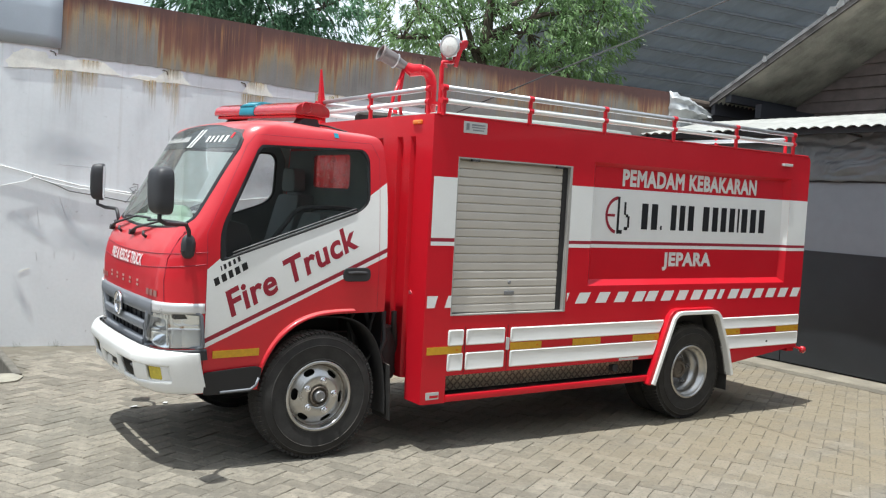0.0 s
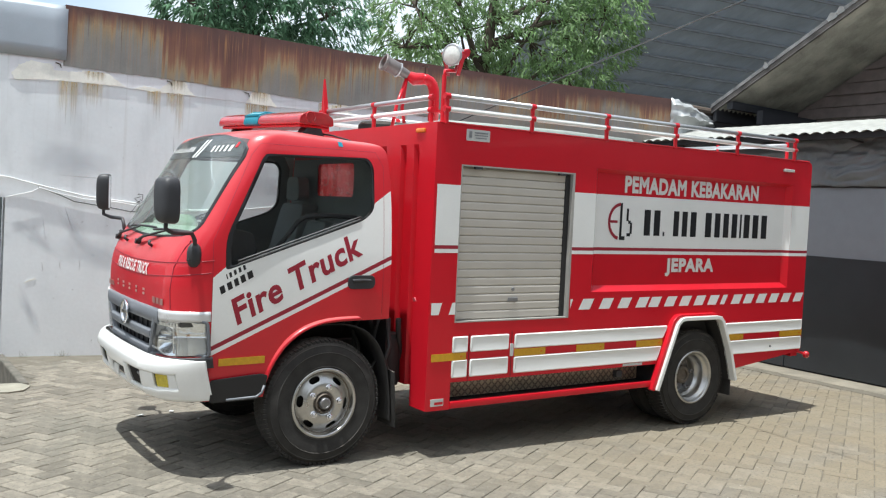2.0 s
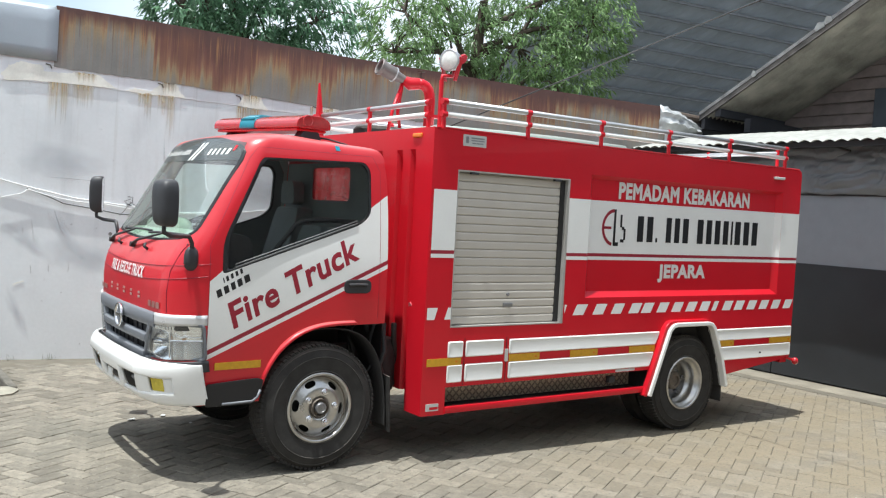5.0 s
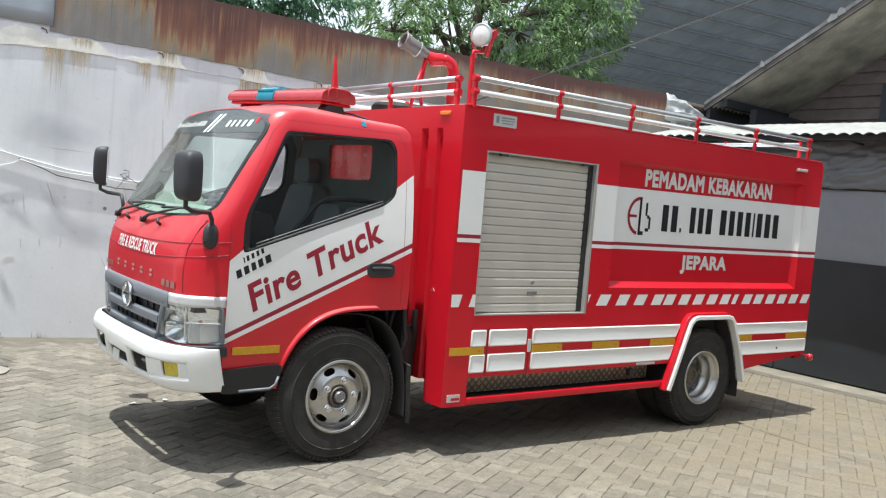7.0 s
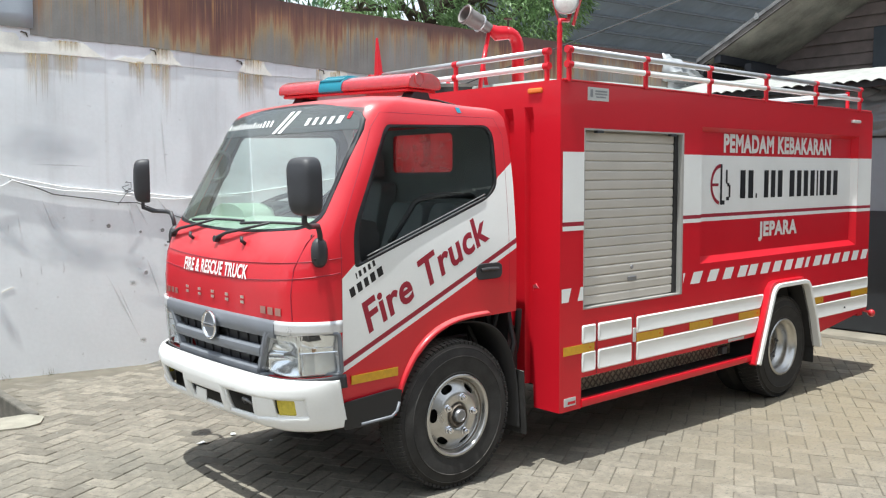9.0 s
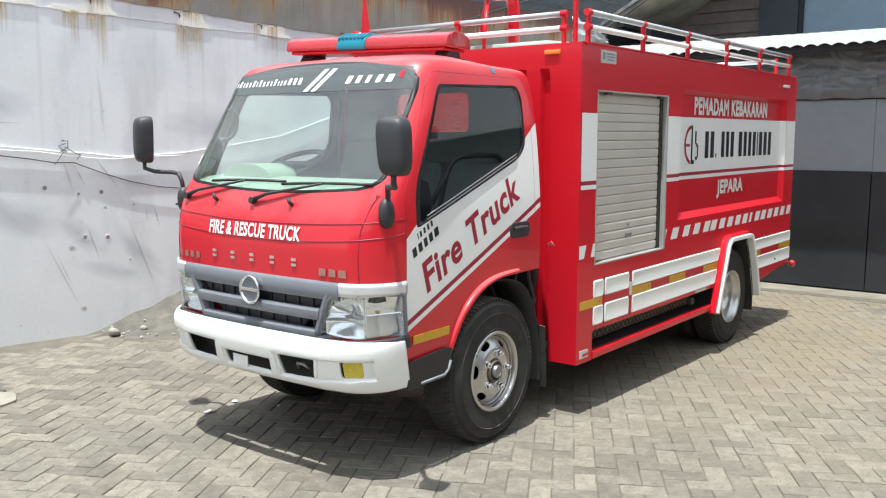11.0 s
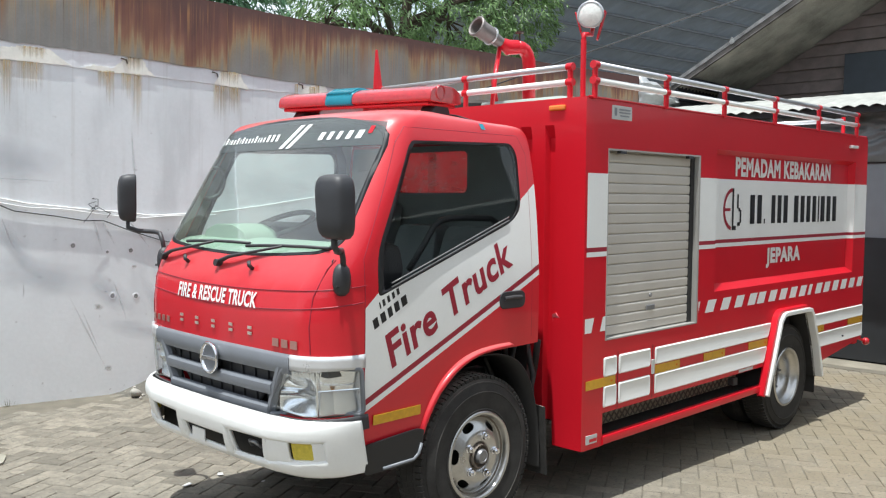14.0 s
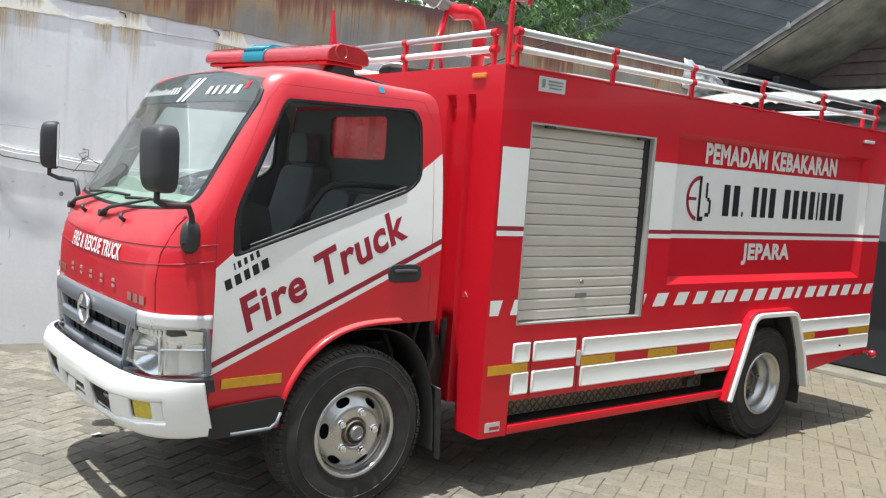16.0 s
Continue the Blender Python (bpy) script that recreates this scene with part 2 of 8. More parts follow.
def plaster_material(name="plaster", color=(0.81, 0.835, 0.845)):
    """White distemper with grey washes, soft shadow bands put in as grey, thin run-down streaks, scuffs and small
    cracks.
    """
    m = material(name, color, 0.9, spread=0.07, scale=1.3, fine=30, bump=0.5)
    nt, nodes, links = nodes_of(m)
    b = nodes["Principled BSDF"]
    col = b.inputs["Base Color"].links[0].from_socket
    co = nodes.new("ShaderNodeTexCoord").outputs["Object"]
    sep = nodes.new("ShaderNodeSeparateXYZ")
    links.new(co, sep.inputs[0])
    hi = nodes.new("ShaderNodeMapRange")
    hi.inputs["From Min"].default_value, hi.inputs["From Max"].default_value = 1.3, 2.9
    links.new(sep.outputs["Z"], hi.inputs["Value"])
    k = nodes.new("ShaderNodeMath")
    k.operation = "MULTIPLY"
    links.new(hi.outputs[0], k.inputs[0])
    links.new(noise_band(nodes, links, stretch(nodes, links, co, (14, 14, 0.35)), 1.0, 0.52, 0.74, 0.45), k.inputs[1])
    col = blend(nodes, links, k.outputs[0], col, (0.47, 0.45, 0.41))
    # faded grey washes, slanting bands of painted soft shadow and pale worn spots
    col = blend(nodes, links, noise_band(nodes, links, co, 0.9, 0.45, 0.75, 0.42, 8), col, (0.58, 0.60, 0.61))
    col = blend(nodes, links, noise_band(nodes, links, stretch(nodes, links, co, (2.2, 2.2, 0.6), 0.42), 1.0, 0.50, 0.68, 0.45, 6), col, (0.55, 0.565, 0.575))
    col = blend(nodes, links, noise_band(nodes, links, co, 5.0, 0.60, 0.68, 0.5, 9, 0.7), col, (0.86, 0.87, 0.88))
    col = blend(nodes, links, noise_band(nodes, links, co, 13.0, 0.66, 0.72, 0.5, 5, 0.6), col, (0.42, 0.41, 0.40))
    links.new(col, b.inputs["Base Color"])
    # trowel lumps
    lump, bp = nodes.new("ShaderNodeTexNoise"), nodes.new("ShaderNodeBump")
    lump.inputs["Scale"].default_value, lump.inputs["Detail"].default_value, lump.inputs["Roughness"].default_value = 2.6, 8, 0.58
    bp.inputs["Strength"].default_value, bp.inputs["Distance"].default_value = 0.22, 0.010
    links.new(co, lump.inputs["Vector"]), links.new(lump.outputs[0], bp.inputs["Height"])
    links.new(b.inputs["Normal"].links[0].from_socket, bp.inputs["Normal"]), links.new(bp.outputs[0], b.inputs["Normal"])
    return m


def rust_material(name, bias):
    """Grey-green zinc with rust drawn down from the top edge in soft streaks."""
    m = material(name, (0.5, 0.5, 0.5), 0.7, metal=0.1, spread=0.2, scale=3, fine=60, bump=0.15)
    nt, nodes, links = nodes_of(m)
    b = nodes["Principled BSDF"]
    tone = b.inputs["Base Color"].links[0].from_socket
    co = nodes.new("ShaderNodeTexCoord").outputs["Object"]
    sep = nodes.new("ShaderNodeSeparateXYZ")
    links.new(co, sep.inputs[0])

    def plain(vec, scale, detail):
        n = nodes.new("ShaderNodeTexNoise")
        n.inputs["Scale"].default_value, n.inputs["Detail"].default_value, n.inputs["Roughness"].default_value = scale, detail, 0.6
        links.new(vec, n.inputs["Vector"])
        return n.outputs[0]

    def sums(a, ka, c):
        s = nodes.new("ShaderNodeMath")
        s.operation = "MULTIPLY_ADD"
        links.new(a, s.inputs[0])
        s.inputs[1].default_value = ka
        if isinstance(c, float):
            s.inputs[2].default_value = c
        else:
            links.new(c, s.inputs[2])
        return s.outputs[0]

    v = sums(sep.outputs["Z"], 1.0, bias)
    v = sums(plain(stretch(nodes, links, co, (26, 26, 0.45)), 1.0, 5), 0.70, v)
    v = sums(plain(stretch(nodes, links, co, (1.7, 1.7, 0.35)), 1.0, 4), 0.98, v)
    cr = nodes.new("ShaderNodeValToRGB")
    e = cr.color_ramp.elements
    e[0].position, e[0].color = 0.28, (0.250, 0.240, 0.222, 1)
    e[1].position, e[1].color = 0.96, (0.135, 0.062, 0.052, 1)
    for pos, c in ((0.44, (0.265, 0.236, 0.190, 1)), (0.56, (0.33, 0.235, 0.135, 1)), (0.66, (0.25, 0.125, 0.078, 1)), (0.78, (0.18, 0.082, 0.062, 1))):
        cr.color_ramp.elements.new(pos).color = c
    links.new(v, cr.inputs[0])
    mul = nodes.new("ShaderNodeMix")
    mul.data_type, mul.blend_type = "RGBA", "MULTIPLY"
    mul.inputs[0].default_value = 1.0
    dbl = nodes.new("ShaderNodeVectorMath")
    dbl.operation = "SCALE"
    dbl.inputs["Scale"].default_value = 2.0
    links.new(tone, dbl.inputs[0]), links.new(cr.outputs[0], mul.inputs[6]), links.new(dbl.outputs[0], mul.inputs[7])
    col = mul.outputs[2]
    hang = nodes.new("ShaderNodeMapRange")      # drips start at the top edge and thin out below
    hang.inputs["From Min"].default_value, hang.inputs["From Max"].default_value = -0.05, 0.55
    links.new(sep.outputs["Z"], hang.inputs["Value"])

    def drips(scale, lo, hi, top, shade, by=None):
        nonlocal col
        k = nodes.new("ShaderNodeMath")
        k.operation = "MULTIPLY"
        links.new(noise_band(nodes, links, stretch(nodes, links, co, scale), 1.0, lo, hi, top, 5, 0.6), k.inputs[0])
        links.new(by or hang.outputs[0], k.inputs[1])
        col = blend(nodes, links, k.outputs[0], col, shade)

    drips((60, 60, 0.45), 0.53, 0.64, 0.80, (0.42, 0.215, 0.085))
    drips((75, 75, 0.6), 0.57, 0.66, 0.80, (0.12, 0.058, 0.045))
    drips((3.2, 3.2, 0.25), 0.50, 0.66, 0.75, (0.24, 0.105, 0.062))
    lip = nodes.new("ShaderNodeMapRange")      # solid brown along the bent top
    lip.inputs["From Min"].default_value, lip.inputs["From Max"].default_value = 0.44, 0.58
    links.new(sums(plain(stretch(nodes, links, co, (9, 9, 2.0)), 1.0, 5), 0.22, sums(sep.outputs["Z"], 1.0, -0.11)), lip.inputs["Value"])
    col = blend(nodes, links, lip.outputs[0], col, (0.115, 0.058, 0.050))
    links.new(col, b.inputs["Base Color"])
    return m


def run_material():
    """Rust washed down the wall: streaks that thin out downwards and let the wall show."""
    m = material("rust_run", (0.56, 0.41, 0.20), 0.9, spread=0.4, scale=9, fine=60)
    nt, nodes, links = nodes_of(m)
    b = nodes["Principled BSDF"]
    tc = nodes.new("ShaderNodeTexCoord")
    sep = nodes.new("ShaderNodeSeparateXYZ")
    links.new(tc.outputs["Generated"], sep.inputs[0])
    n = nodes.new("ShaderNodeTexNoise")
    n.inputs["Scale"].default_value, n.inputs["Detail"].default_value = 1.0, 4
    links.new(stretch(nodes, links, tc.outputs["Object"], (60, 60, 0.8)), n.inputs["Vector"])
    s = nodes.new("ShaderNodeMath")
    s.operation = "MULTIPLY_ADD"
    s.inputs[1].default_value = 0.55
    links.new(sep.outputs["Z"], s.inputs[0]), links.new(n.outputs[0], s.inputs[2])
    r = nodes.new("ShaderNodeMapRange")
    r.inputs["From Min"].default_value, r.inputs["From Max"].default_value, r.inputs["To Max"].default_value = 0.66, 1.15, 0.6
    links.new(s.outputs[0], r.inputs["Value"])
    # fades out at the sides
    inv, sid, cl, al = (nodes.new("ShaderNodeMath") for _ in range(4))
    inv.operation, inv.inputs[0].default_value = "SUBTRACT", 1.0
    sid.operation = cl.operation = al.operation = "MULTIPLY"
    cl.inputs[1].default_value, cl.use_clamp = 6.0, True
    links.new(sep.outputs["X"], inv.inputs[1]), links.new(sep.outputs["X"], sid.inputs[0]), links.new(inv.outputs[0], sid.inputs[1])
    links.new(sid.outputs[0], cl.inputs[0]), links.new(cl.outputs[0], al.inputs[0]), links.new(r.outputs[0], al.inputs[1])
    links.new(al.outputs[0], b.inputs["Alpha"])
    return m


def mark_material(name, color, top):
    """A soft-edged stain, or patch of painted shade, that fades out from the middle of a unit disc."""
    m = material(name, color, 0.9, spread=0.15, scale=6)
    nt, nodes, links = nodes_of(m)
    co = nodes.new("ShaderNodeTexCoord").outputs["Object"]
    far, n, s, r, w = (nodes.new("ShaderNode" + k) for k in ("VectorMath", "TexNoise", "Math", "MapRange", "Math"))
    far.operation = "LENGTH"
    links.new(co, far.inputs[0])
    n.noise_dimensions = "4D"
    n.inputs["Scale"].default_value, n.inputs["Detail"].default_value = 1.8, 6
    w.operation, w.inputs[1].default_value = "MULTIPLY", 30.0
    links.new(nodes.new("ShaderNodeObjectInfo").outputs["Random"], w.inputs[0])
    links.new(co, n.inputs["Vector"]), links.new(w.outputs[0], n.inputs["W"])
    s.operation, s.inputs[1].default_value = "MULTIPLY_ADD", 0.9
    links.new(n.outputs[0], s.inputs[0]), links.new(far.outputs["Value"], s.inputs[2])
    r.interpolation_type = "SMOOTHSTEP"
    r.inputs["From Min"].default_value, r.inputs["From Max"].default_value, r.inputs["To Min"].default_value, r.inputs["To Max"].default_value = 0.40, 1.42, top, 0.0
    links.new(s.outputs[0], r.inputs["Value"]), links.new(r.outputs[0], nodes["Principled BSDF"].inputs["Alpha"])
    return m


def paver_material():
    """Worn concrete block: own tone each, cement blotches, grit, dirt washed over the yard."""
    m = material("paver_concrete", (0.196, 0.174, 0.138), 0.9, spread=0.34, scale=16, fine=170, bump=1.0, vary=0.26)
    nt, nodes, links = nodes_of(m)
    b = nodes["Principled BSDF"]
    col = b.inputs["Base Color"].links[0].from_socket
    geo = nodes.new("ShaderNodeNewGeometry").outputs["Position"]
    col = blend(nodes, links, noise_band(nodes, links, geo, 0.8, 0.45, 0.72, 0.45, 6), col, (0.135, 0.13, 0.108))
    sep = nodes.new("ShaderNodeSeparateXYZ")
    links.new(geo, sep.inputs[0])
    near = nodes.new("ShaderNodeMapRange")      # sand trodden over the yard before the gate
    near.inputs["From Min"].default_value, near.inputs["From Max"].default_value = -0.5, 3.8
    near.interpolation_type = "SMOOTHSTEP"
    links.new(sep.outputs["X"], near.inputs["Value"])
    sand = nodes.new("ShaderNodeMath")
    sand.operation = "MULTIPLY"
    links.new(near.outputs[0], sand.inputs[0])
    links.new(noise_band(nodes, links, stretch(nodes, links, geo, (0.7, 1.6, 1.0)), 1.0, 0.28, 0.60, 0.85, 7), sand.inputs[1])
    col = blend(nodes, links, noise_band(nodes, links, geo, 7.0, 0.52, 0.70, 0.5, 10, 0.75), col, (0.30, 0.28, 0.23))
    col = blend(nodes, links, sand.outputs[0], col, (0.228, 0.188, 0.126))
    col = blend(nodes, links, noise_band(nodes, links, geo, 48.0, 0.54, 0.66, 0.75, 5, 0.7), col, (0.085, 0.08, 0.068))
    col = blend(nodes, links, noise_band(nodes, links, geo, 34.0, 0.66, 0.74, 0.6, 3, 0.6), col, (0.40, 0.39, 0.35))
    links.new(col, b.inputs["Base Color"])
    return m


def dust_and_sheen(m, amount, shade):
    """Dusty tint and painted sky sheen, pale on what faces up, in soft patches."""
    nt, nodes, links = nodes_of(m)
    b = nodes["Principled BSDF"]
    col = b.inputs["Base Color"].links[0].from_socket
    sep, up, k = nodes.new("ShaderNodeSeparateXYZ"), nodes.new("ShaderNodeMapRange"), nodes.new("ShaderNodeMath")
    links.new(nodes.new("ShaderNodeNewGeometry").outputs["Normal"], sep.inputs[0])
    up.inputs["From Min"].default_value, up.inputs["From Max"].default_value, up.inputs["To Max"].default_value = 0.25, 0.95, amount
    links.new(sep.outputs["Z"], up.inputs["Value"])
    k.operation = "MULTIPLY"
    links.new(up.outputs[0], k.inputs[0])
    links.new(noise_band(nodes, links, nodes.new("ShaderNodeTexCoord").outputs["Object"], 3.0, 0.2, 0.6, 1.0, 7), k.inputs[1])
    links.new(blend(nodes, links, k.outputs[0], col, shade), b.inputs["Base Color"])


# on the cab the tint also paints the sky's pale sheen
dust_and_sheen(CABRED, 0.30, (0.52, 0.42, 0.38))
dust_and_sheen(PLASTIC, 0.10, (0.40, 0.37, 0.33))
dust_and_sheen(RUBBER, 0.42, (0.30, 0.27, 0.23))
PAVER = paver_material()
PLASTER = plaster_material()
LIMEWASH = plaster_material("lime_wash", (0.80, 0.80, 0.82))
# sheets of different age: grey with drips, half rusted, brown through
RUST_THIN, RUST_HALF, RUST_DEEP = rust_material("streaked_zinc", -0.71), rust_material("rusty_zinc", -0.52), rust_material("deep_rusted_zinc", -0.36)
FLAKE = material("flaked_lime", (0.88, 0.86, 0.78), 0.9, spread=0.15, scale=7, fine=60, bump=0.4)
RUSTRUN = run_material()
# first one paints faint tree shadow on the wall, the others are marks
SOFTSHADE, SMUDGE, SCUFF = mark_material("grey_wash", (0.54, 0.56, 0.60), 0.36), mark_material("ball_smudge", (0.36, 0.34, 0.31), 0.70), mark_material("scuff", (0.46, 0.46, 0.46), 0.38)

# ---------------------------------------------------------------- mesh helpers


def part(name, bm, mat, parent=None, label="", m=None, smooth=False, bevel=0.0, solid=0.0, seg=2, normals=None):
    """Links a bmesh as one mesh object, under a thing or a part."""
    me = bpy.data.meshes.new(name)
    bmesh.ops.recalc_face_normals(bm, faces=bm.faces) if solid == 0 and not smooth == "keep" else None
    if normals:
        for f in bm.faces:
            f.normal_update()
        bmesh.ops.reverse_faces(bm, faces=[f for f in bm.faces if f.normal.dot(normals(f.calc_center_median(), f.normal)) < 0])
    bm.to_mesh(me)
    bm.free()
    for k in mat if isinstance(mat, (list, tuple)) else (mat,):
        me.materials.append(k)
    if smooth:
        me.shade_smooth()
        if smooth != "all":
            me.set_sharp_from_angle(angle=radians(38))
    if normals:
        me.shade_smooth()
        me.normals_split_custom_set([normals(me.vertices[v].co, f.normal) for f in me.polygons for v in f.vertices])
    ob = new(name, me)
    if parent:
        ob.parent = parent
    if m is not None:
        ob.matrix_basis = m
    if solid:
        md = ob.modifiers.new("thickness", "SOLIDIFY")
        md.thickness, md.offset = solid, -1
    if bevel:
        md = ob.modifiers.new("bevel", "BEVEL")
        md.width, md.segments, md.limit_method, md.angle_limit = bevel, seg, "ANGLE", radians(40)
    return tagged(ob, label) if label else ob


def box(x0, y0, z0, x1, y1, z1, bm=None, m=None):
    bm = bm or bmesh.new()
    vs = [bm.verts.new((x, y, z)) for z in (z0, z1) for x, y in ((x0, y0), (x1, y0), (x1, y1), (x0, y1))]
    for f in ((3, 2, 1, 0), (4, 5, 6, 7), (0, 1, 5, 4), (1, 2, 6, 5), (2, 3, 7, 6), (3, 0, 4, 7)):
        bm.faces.new([vs[i] for i in f])
    if m is not None:
        bmesh.ops.transform(bm, matrix=m, verts=vs)
    return bm


def tube(points, r, bm=None, n=10, caps=True):
    """A round bar along points; r may be a list."""
    bm = bm or bmesh.new()
    pts = [Vector(p) for p in points]
    rings, up = [], None
    for i, p in enumerate(pts):
        d = (pts[min(i + 1, len(pts) - 1)] - pts[max(i - 1, 0)]).normalized()
        if up is None:
            up = d.orthogonal().normalized()
        up = (up - d * up.dot(d)).normalized()
        side = d.cross(up)
        k = r[i] if isinstance(r, (list, tuple)) else r
        rings.append([bm.verts.new(p + k * (math.cos(a) * up + math.sin(a) * side)) for a in (2 * math.pi * j / n for j in range(n))])
    for a, b in zip(rings, rings[1:]):
        for j in range(n):
            bm.faces.new((a[j], a[(j + 1) % n], b[(j + 1) % n], b[j]))
    if caps:
        bm.faces.new(rings[0][::-1]), bm.faces.new(rings[-1])
    return bm


def lathe(profile, axis="y", n=40, bm=None, m=None):
    """A body of revolution: profile of (radius, along)."""
    bm = bm or bmesh.new()
    rings, made = [], []
    for r, h in profile:
        ring = []
        for j in range(n):
            a = 2 * math.pi * j / n
            c, s = r * math.cos(a), r * math.sin(a)
            ring.append(bm.verts.new({"y": (c, h, s), "x": (h, c, s), "z": (c, s, h)}[axis]))
        rings.append(ring)
        made += ring
    for a, b in zip(rings, rings[1:]):
        for j in range(n):
            bm.faces.new((a[j], a[(j + 1) % n], b[(j + 1) % n], b[j]))
    if m is not None:
        bmesh.ops.transform(bm, matrix=m, verts=made)
    return bm


def rounded(pts, r, n=4):
    """A polygon with its corners rounded."""
    out = []
    for i, p in enumerate(pts):
        p, a, b = Vector(p), Vector(pts[i - 1]), Vector(pts[(i + 1) % len(pts)])
        k = r[i] if isinstance(r, (list, tuple)) else r
        u, v = (a - p), (b - p)
        k = min(k, u.length * 0.48, v.length * 0.48)
        s, e = p + u.normalized() * k, p + v.normalized() * k
        out += [tuple((1 - t) ** 2 * s + 2 * t * (1 - t) * p + t * t * e) for t in (j / n for j in range(n + 1))]
    return out


def rect(x0, z0, x1, z1, r=0.0):
    pts = [(x0, z0), (x1, z0), (x1, z1), (x0, z1)]
    return rounded(pts, r) if r else pts


def panel(outer, holes=(), place=lambda u, v: (u, 0, v)):
    """A flat sheet with holes."""
    bm = bmesh.new()
    edges = []
    for loop in (outer, *holes):
        vs = [bm.verts.new((u, v, 0)) for u, v in loop]
        edges += [bm.edges.new((vs[i - 1], vs[i])) for i in range(len(vs))]
    bmesh.ops.triangle_fill(bm, use_beauty=True, use_dissolve=False, edges=edges, normal=(0, 0, 1))
    for v in bm.verts:
        v.co = place(v.co.x, v.co.y)
    return bm


def slab(outer, depth, place, holes=()):
    """A flat sheet with holes and thickness: place(u, v, w), w from 0 to depth."""
    bm = panel(outer, holes, lambda u, v: (u, v, 0))
    bmesh.ops.recalc_face_normals(bm, faces=bm.faces)
    got = bmesh.ops.extrude_face_region(bm, geom=list(bm.faces))
    for v in (g for g in got["geom"] if isinstance(g, bmesh.types.BMVert)):
        v.co.z = depth
    for v in bm.verts:
        v.co = place(*v.co)
    return bm


def carve(bm, faces, poly, axes):
    """Cuts a convex outline, seen along the third axis, into faces. Returns the faces inside."""
    i, j = axes
    cx, cy = sum(p[0] for p in poly) / len(poly), sum(p[1] for p in poly) / len(poly)
    inside = [f for f in faces if f.is_valid]
    for k in range(len(poly)):
        a, b = poly[k - 1], poly[k]
        if (Vector(a) - Vector(b)).length < 1e-5:
            continue
        nx, ny = b[1] - a[1], a[0] - b[0]
        if (cx - a[0]) * nx + (cy - a[1]) * ny > 0:
            nx, ny = -nx, -ny
        no, at = Vector((0, 0, 0)), Vector((0, 0, 0))
        no[i], no[j], at[i], at[j] = nx, ny, a[0], a[1]
        geom = {g for f in inside for g in (f, *f.edges, *f.verts)}
        got = bmesh.ops.bisect_plane(bm, geom=list(geom), dist=1e-5, plane_co=at, plane_no=no)
        fs = {g for g in got["geom"] if isinstance(g, bmesh.types.BMFace)} | {f for f in inside if f.is_valid}
        inside = [f for f in fs if (f.calc_center_median() - at).dot(no) < 0]
    return inside


def take(bm, faces):
    """Moves faces into a bmesh of their own."""
    out, vm = bmesh.new(), {}
    for f in faces:
        for v in f.verts:
            if v not in vm:
                vm[v] = out.verts.new(v.co)
        nf = out.faces.new([vm[v] for v in f.verts])
        nf.material_index = f.material_index
    bmesh.ops.delete(bm, geom=faces, context="FACES")
    return out


def lettering(text, width, height, place, bold=0.0, italic=0.0):
    """Slightly raised letters of the built-in font, made heavier by a chamfer and fitted to a size. place(u, v)."""
    cu = bpy.data.curves.new("letters", "FONT")
    cu.body, cu.shear, cu.resolution_u, cu.space_character = text, italic, 4, 1.0 + 1.8 * bold
    cu.bevel_depth, cu.bevel_resolution = bold, 0
    tmp = bpy.data.objects.new("letters", cu)
    me = bpy.data.meshes.new_from_object(tmp)
    bm = bmesh.new()
    bm.from_mesh(me)
    bpy.data.objects.remove(tmp), bpy.data.curves.remove(cu), bpy.data.meshes.remove(me)
    bmesh.ops.delete(bm, geom=[f for f in bm.faces if f.calc_center_median().z < -0.01 * bold], context="FACES")
    xs, ys = [v.co.x for v in bm.verts], [v.co.y for v in bm.verts]
    x0, x1, y0, y1 = min(xs), max(xs), min(ys), max(ys)
    for v in bm.verts:
        u, w = (v.co.x - x0) / (x1 - x0) * width, (v.co.y - y0) / (y1 - y0) * height
        at = Vector(place(u, w))
        n = (Vector(place(u + 0.004, w)) - at).cross(Vector(place(u, w + 0.004)) - at).normalized()
        v.co = at + (n if n.dot(Vector((-1, -1, 0))) > 0 else -n) * 0.0004 * max(0.0, v.co.z / max(bold, 1e-6))
    return bm


def bars(rows, place, bm=None):
    """Plain bars (u0, v0, u1, v1)."""
    bm = bm or bmesh.new()
    for u0, v0, u1, v1 in rows:
        n = max(1, int(abs(u1 - u0) / 0.05))
        for i in range(n):
            a, b = u0 + (u1 - u0) * i / n, u0 + (u1 - u0) * (i + 1) / n
            bm.faces.new([bm.verts.new(place(u, v)) for u, v in ((a, v0), (b, v0), (b, v1), (a, v1))])
    return bm


def thing(name, label, category, group="", kind=""):
    ob = new(name)
    ob.empty_display_size = 0.1
    return tagged(ob, label, category, group, kind)


# ---------------------------------------------------------------- ground
WALL_Y, WALL_K = 3.68, -0.12


def wall_y(x):
    return WALL_Y + WALL_K * x


def ground_z(x, y):
    """Flat yard that falls a little towards the back wall."""
    t = min(1, max(0, (y - 1.8) / 1.8))
    return -0.020 * t * t * (3 - 2 * t)


PIT = (-3.2, 2.30, -1.31, 5.4)


def in_pit(x, y, grow=0.0):
    return PIT[0] - grow < x < PIT[2] + grow and PIT[1] - grow < y


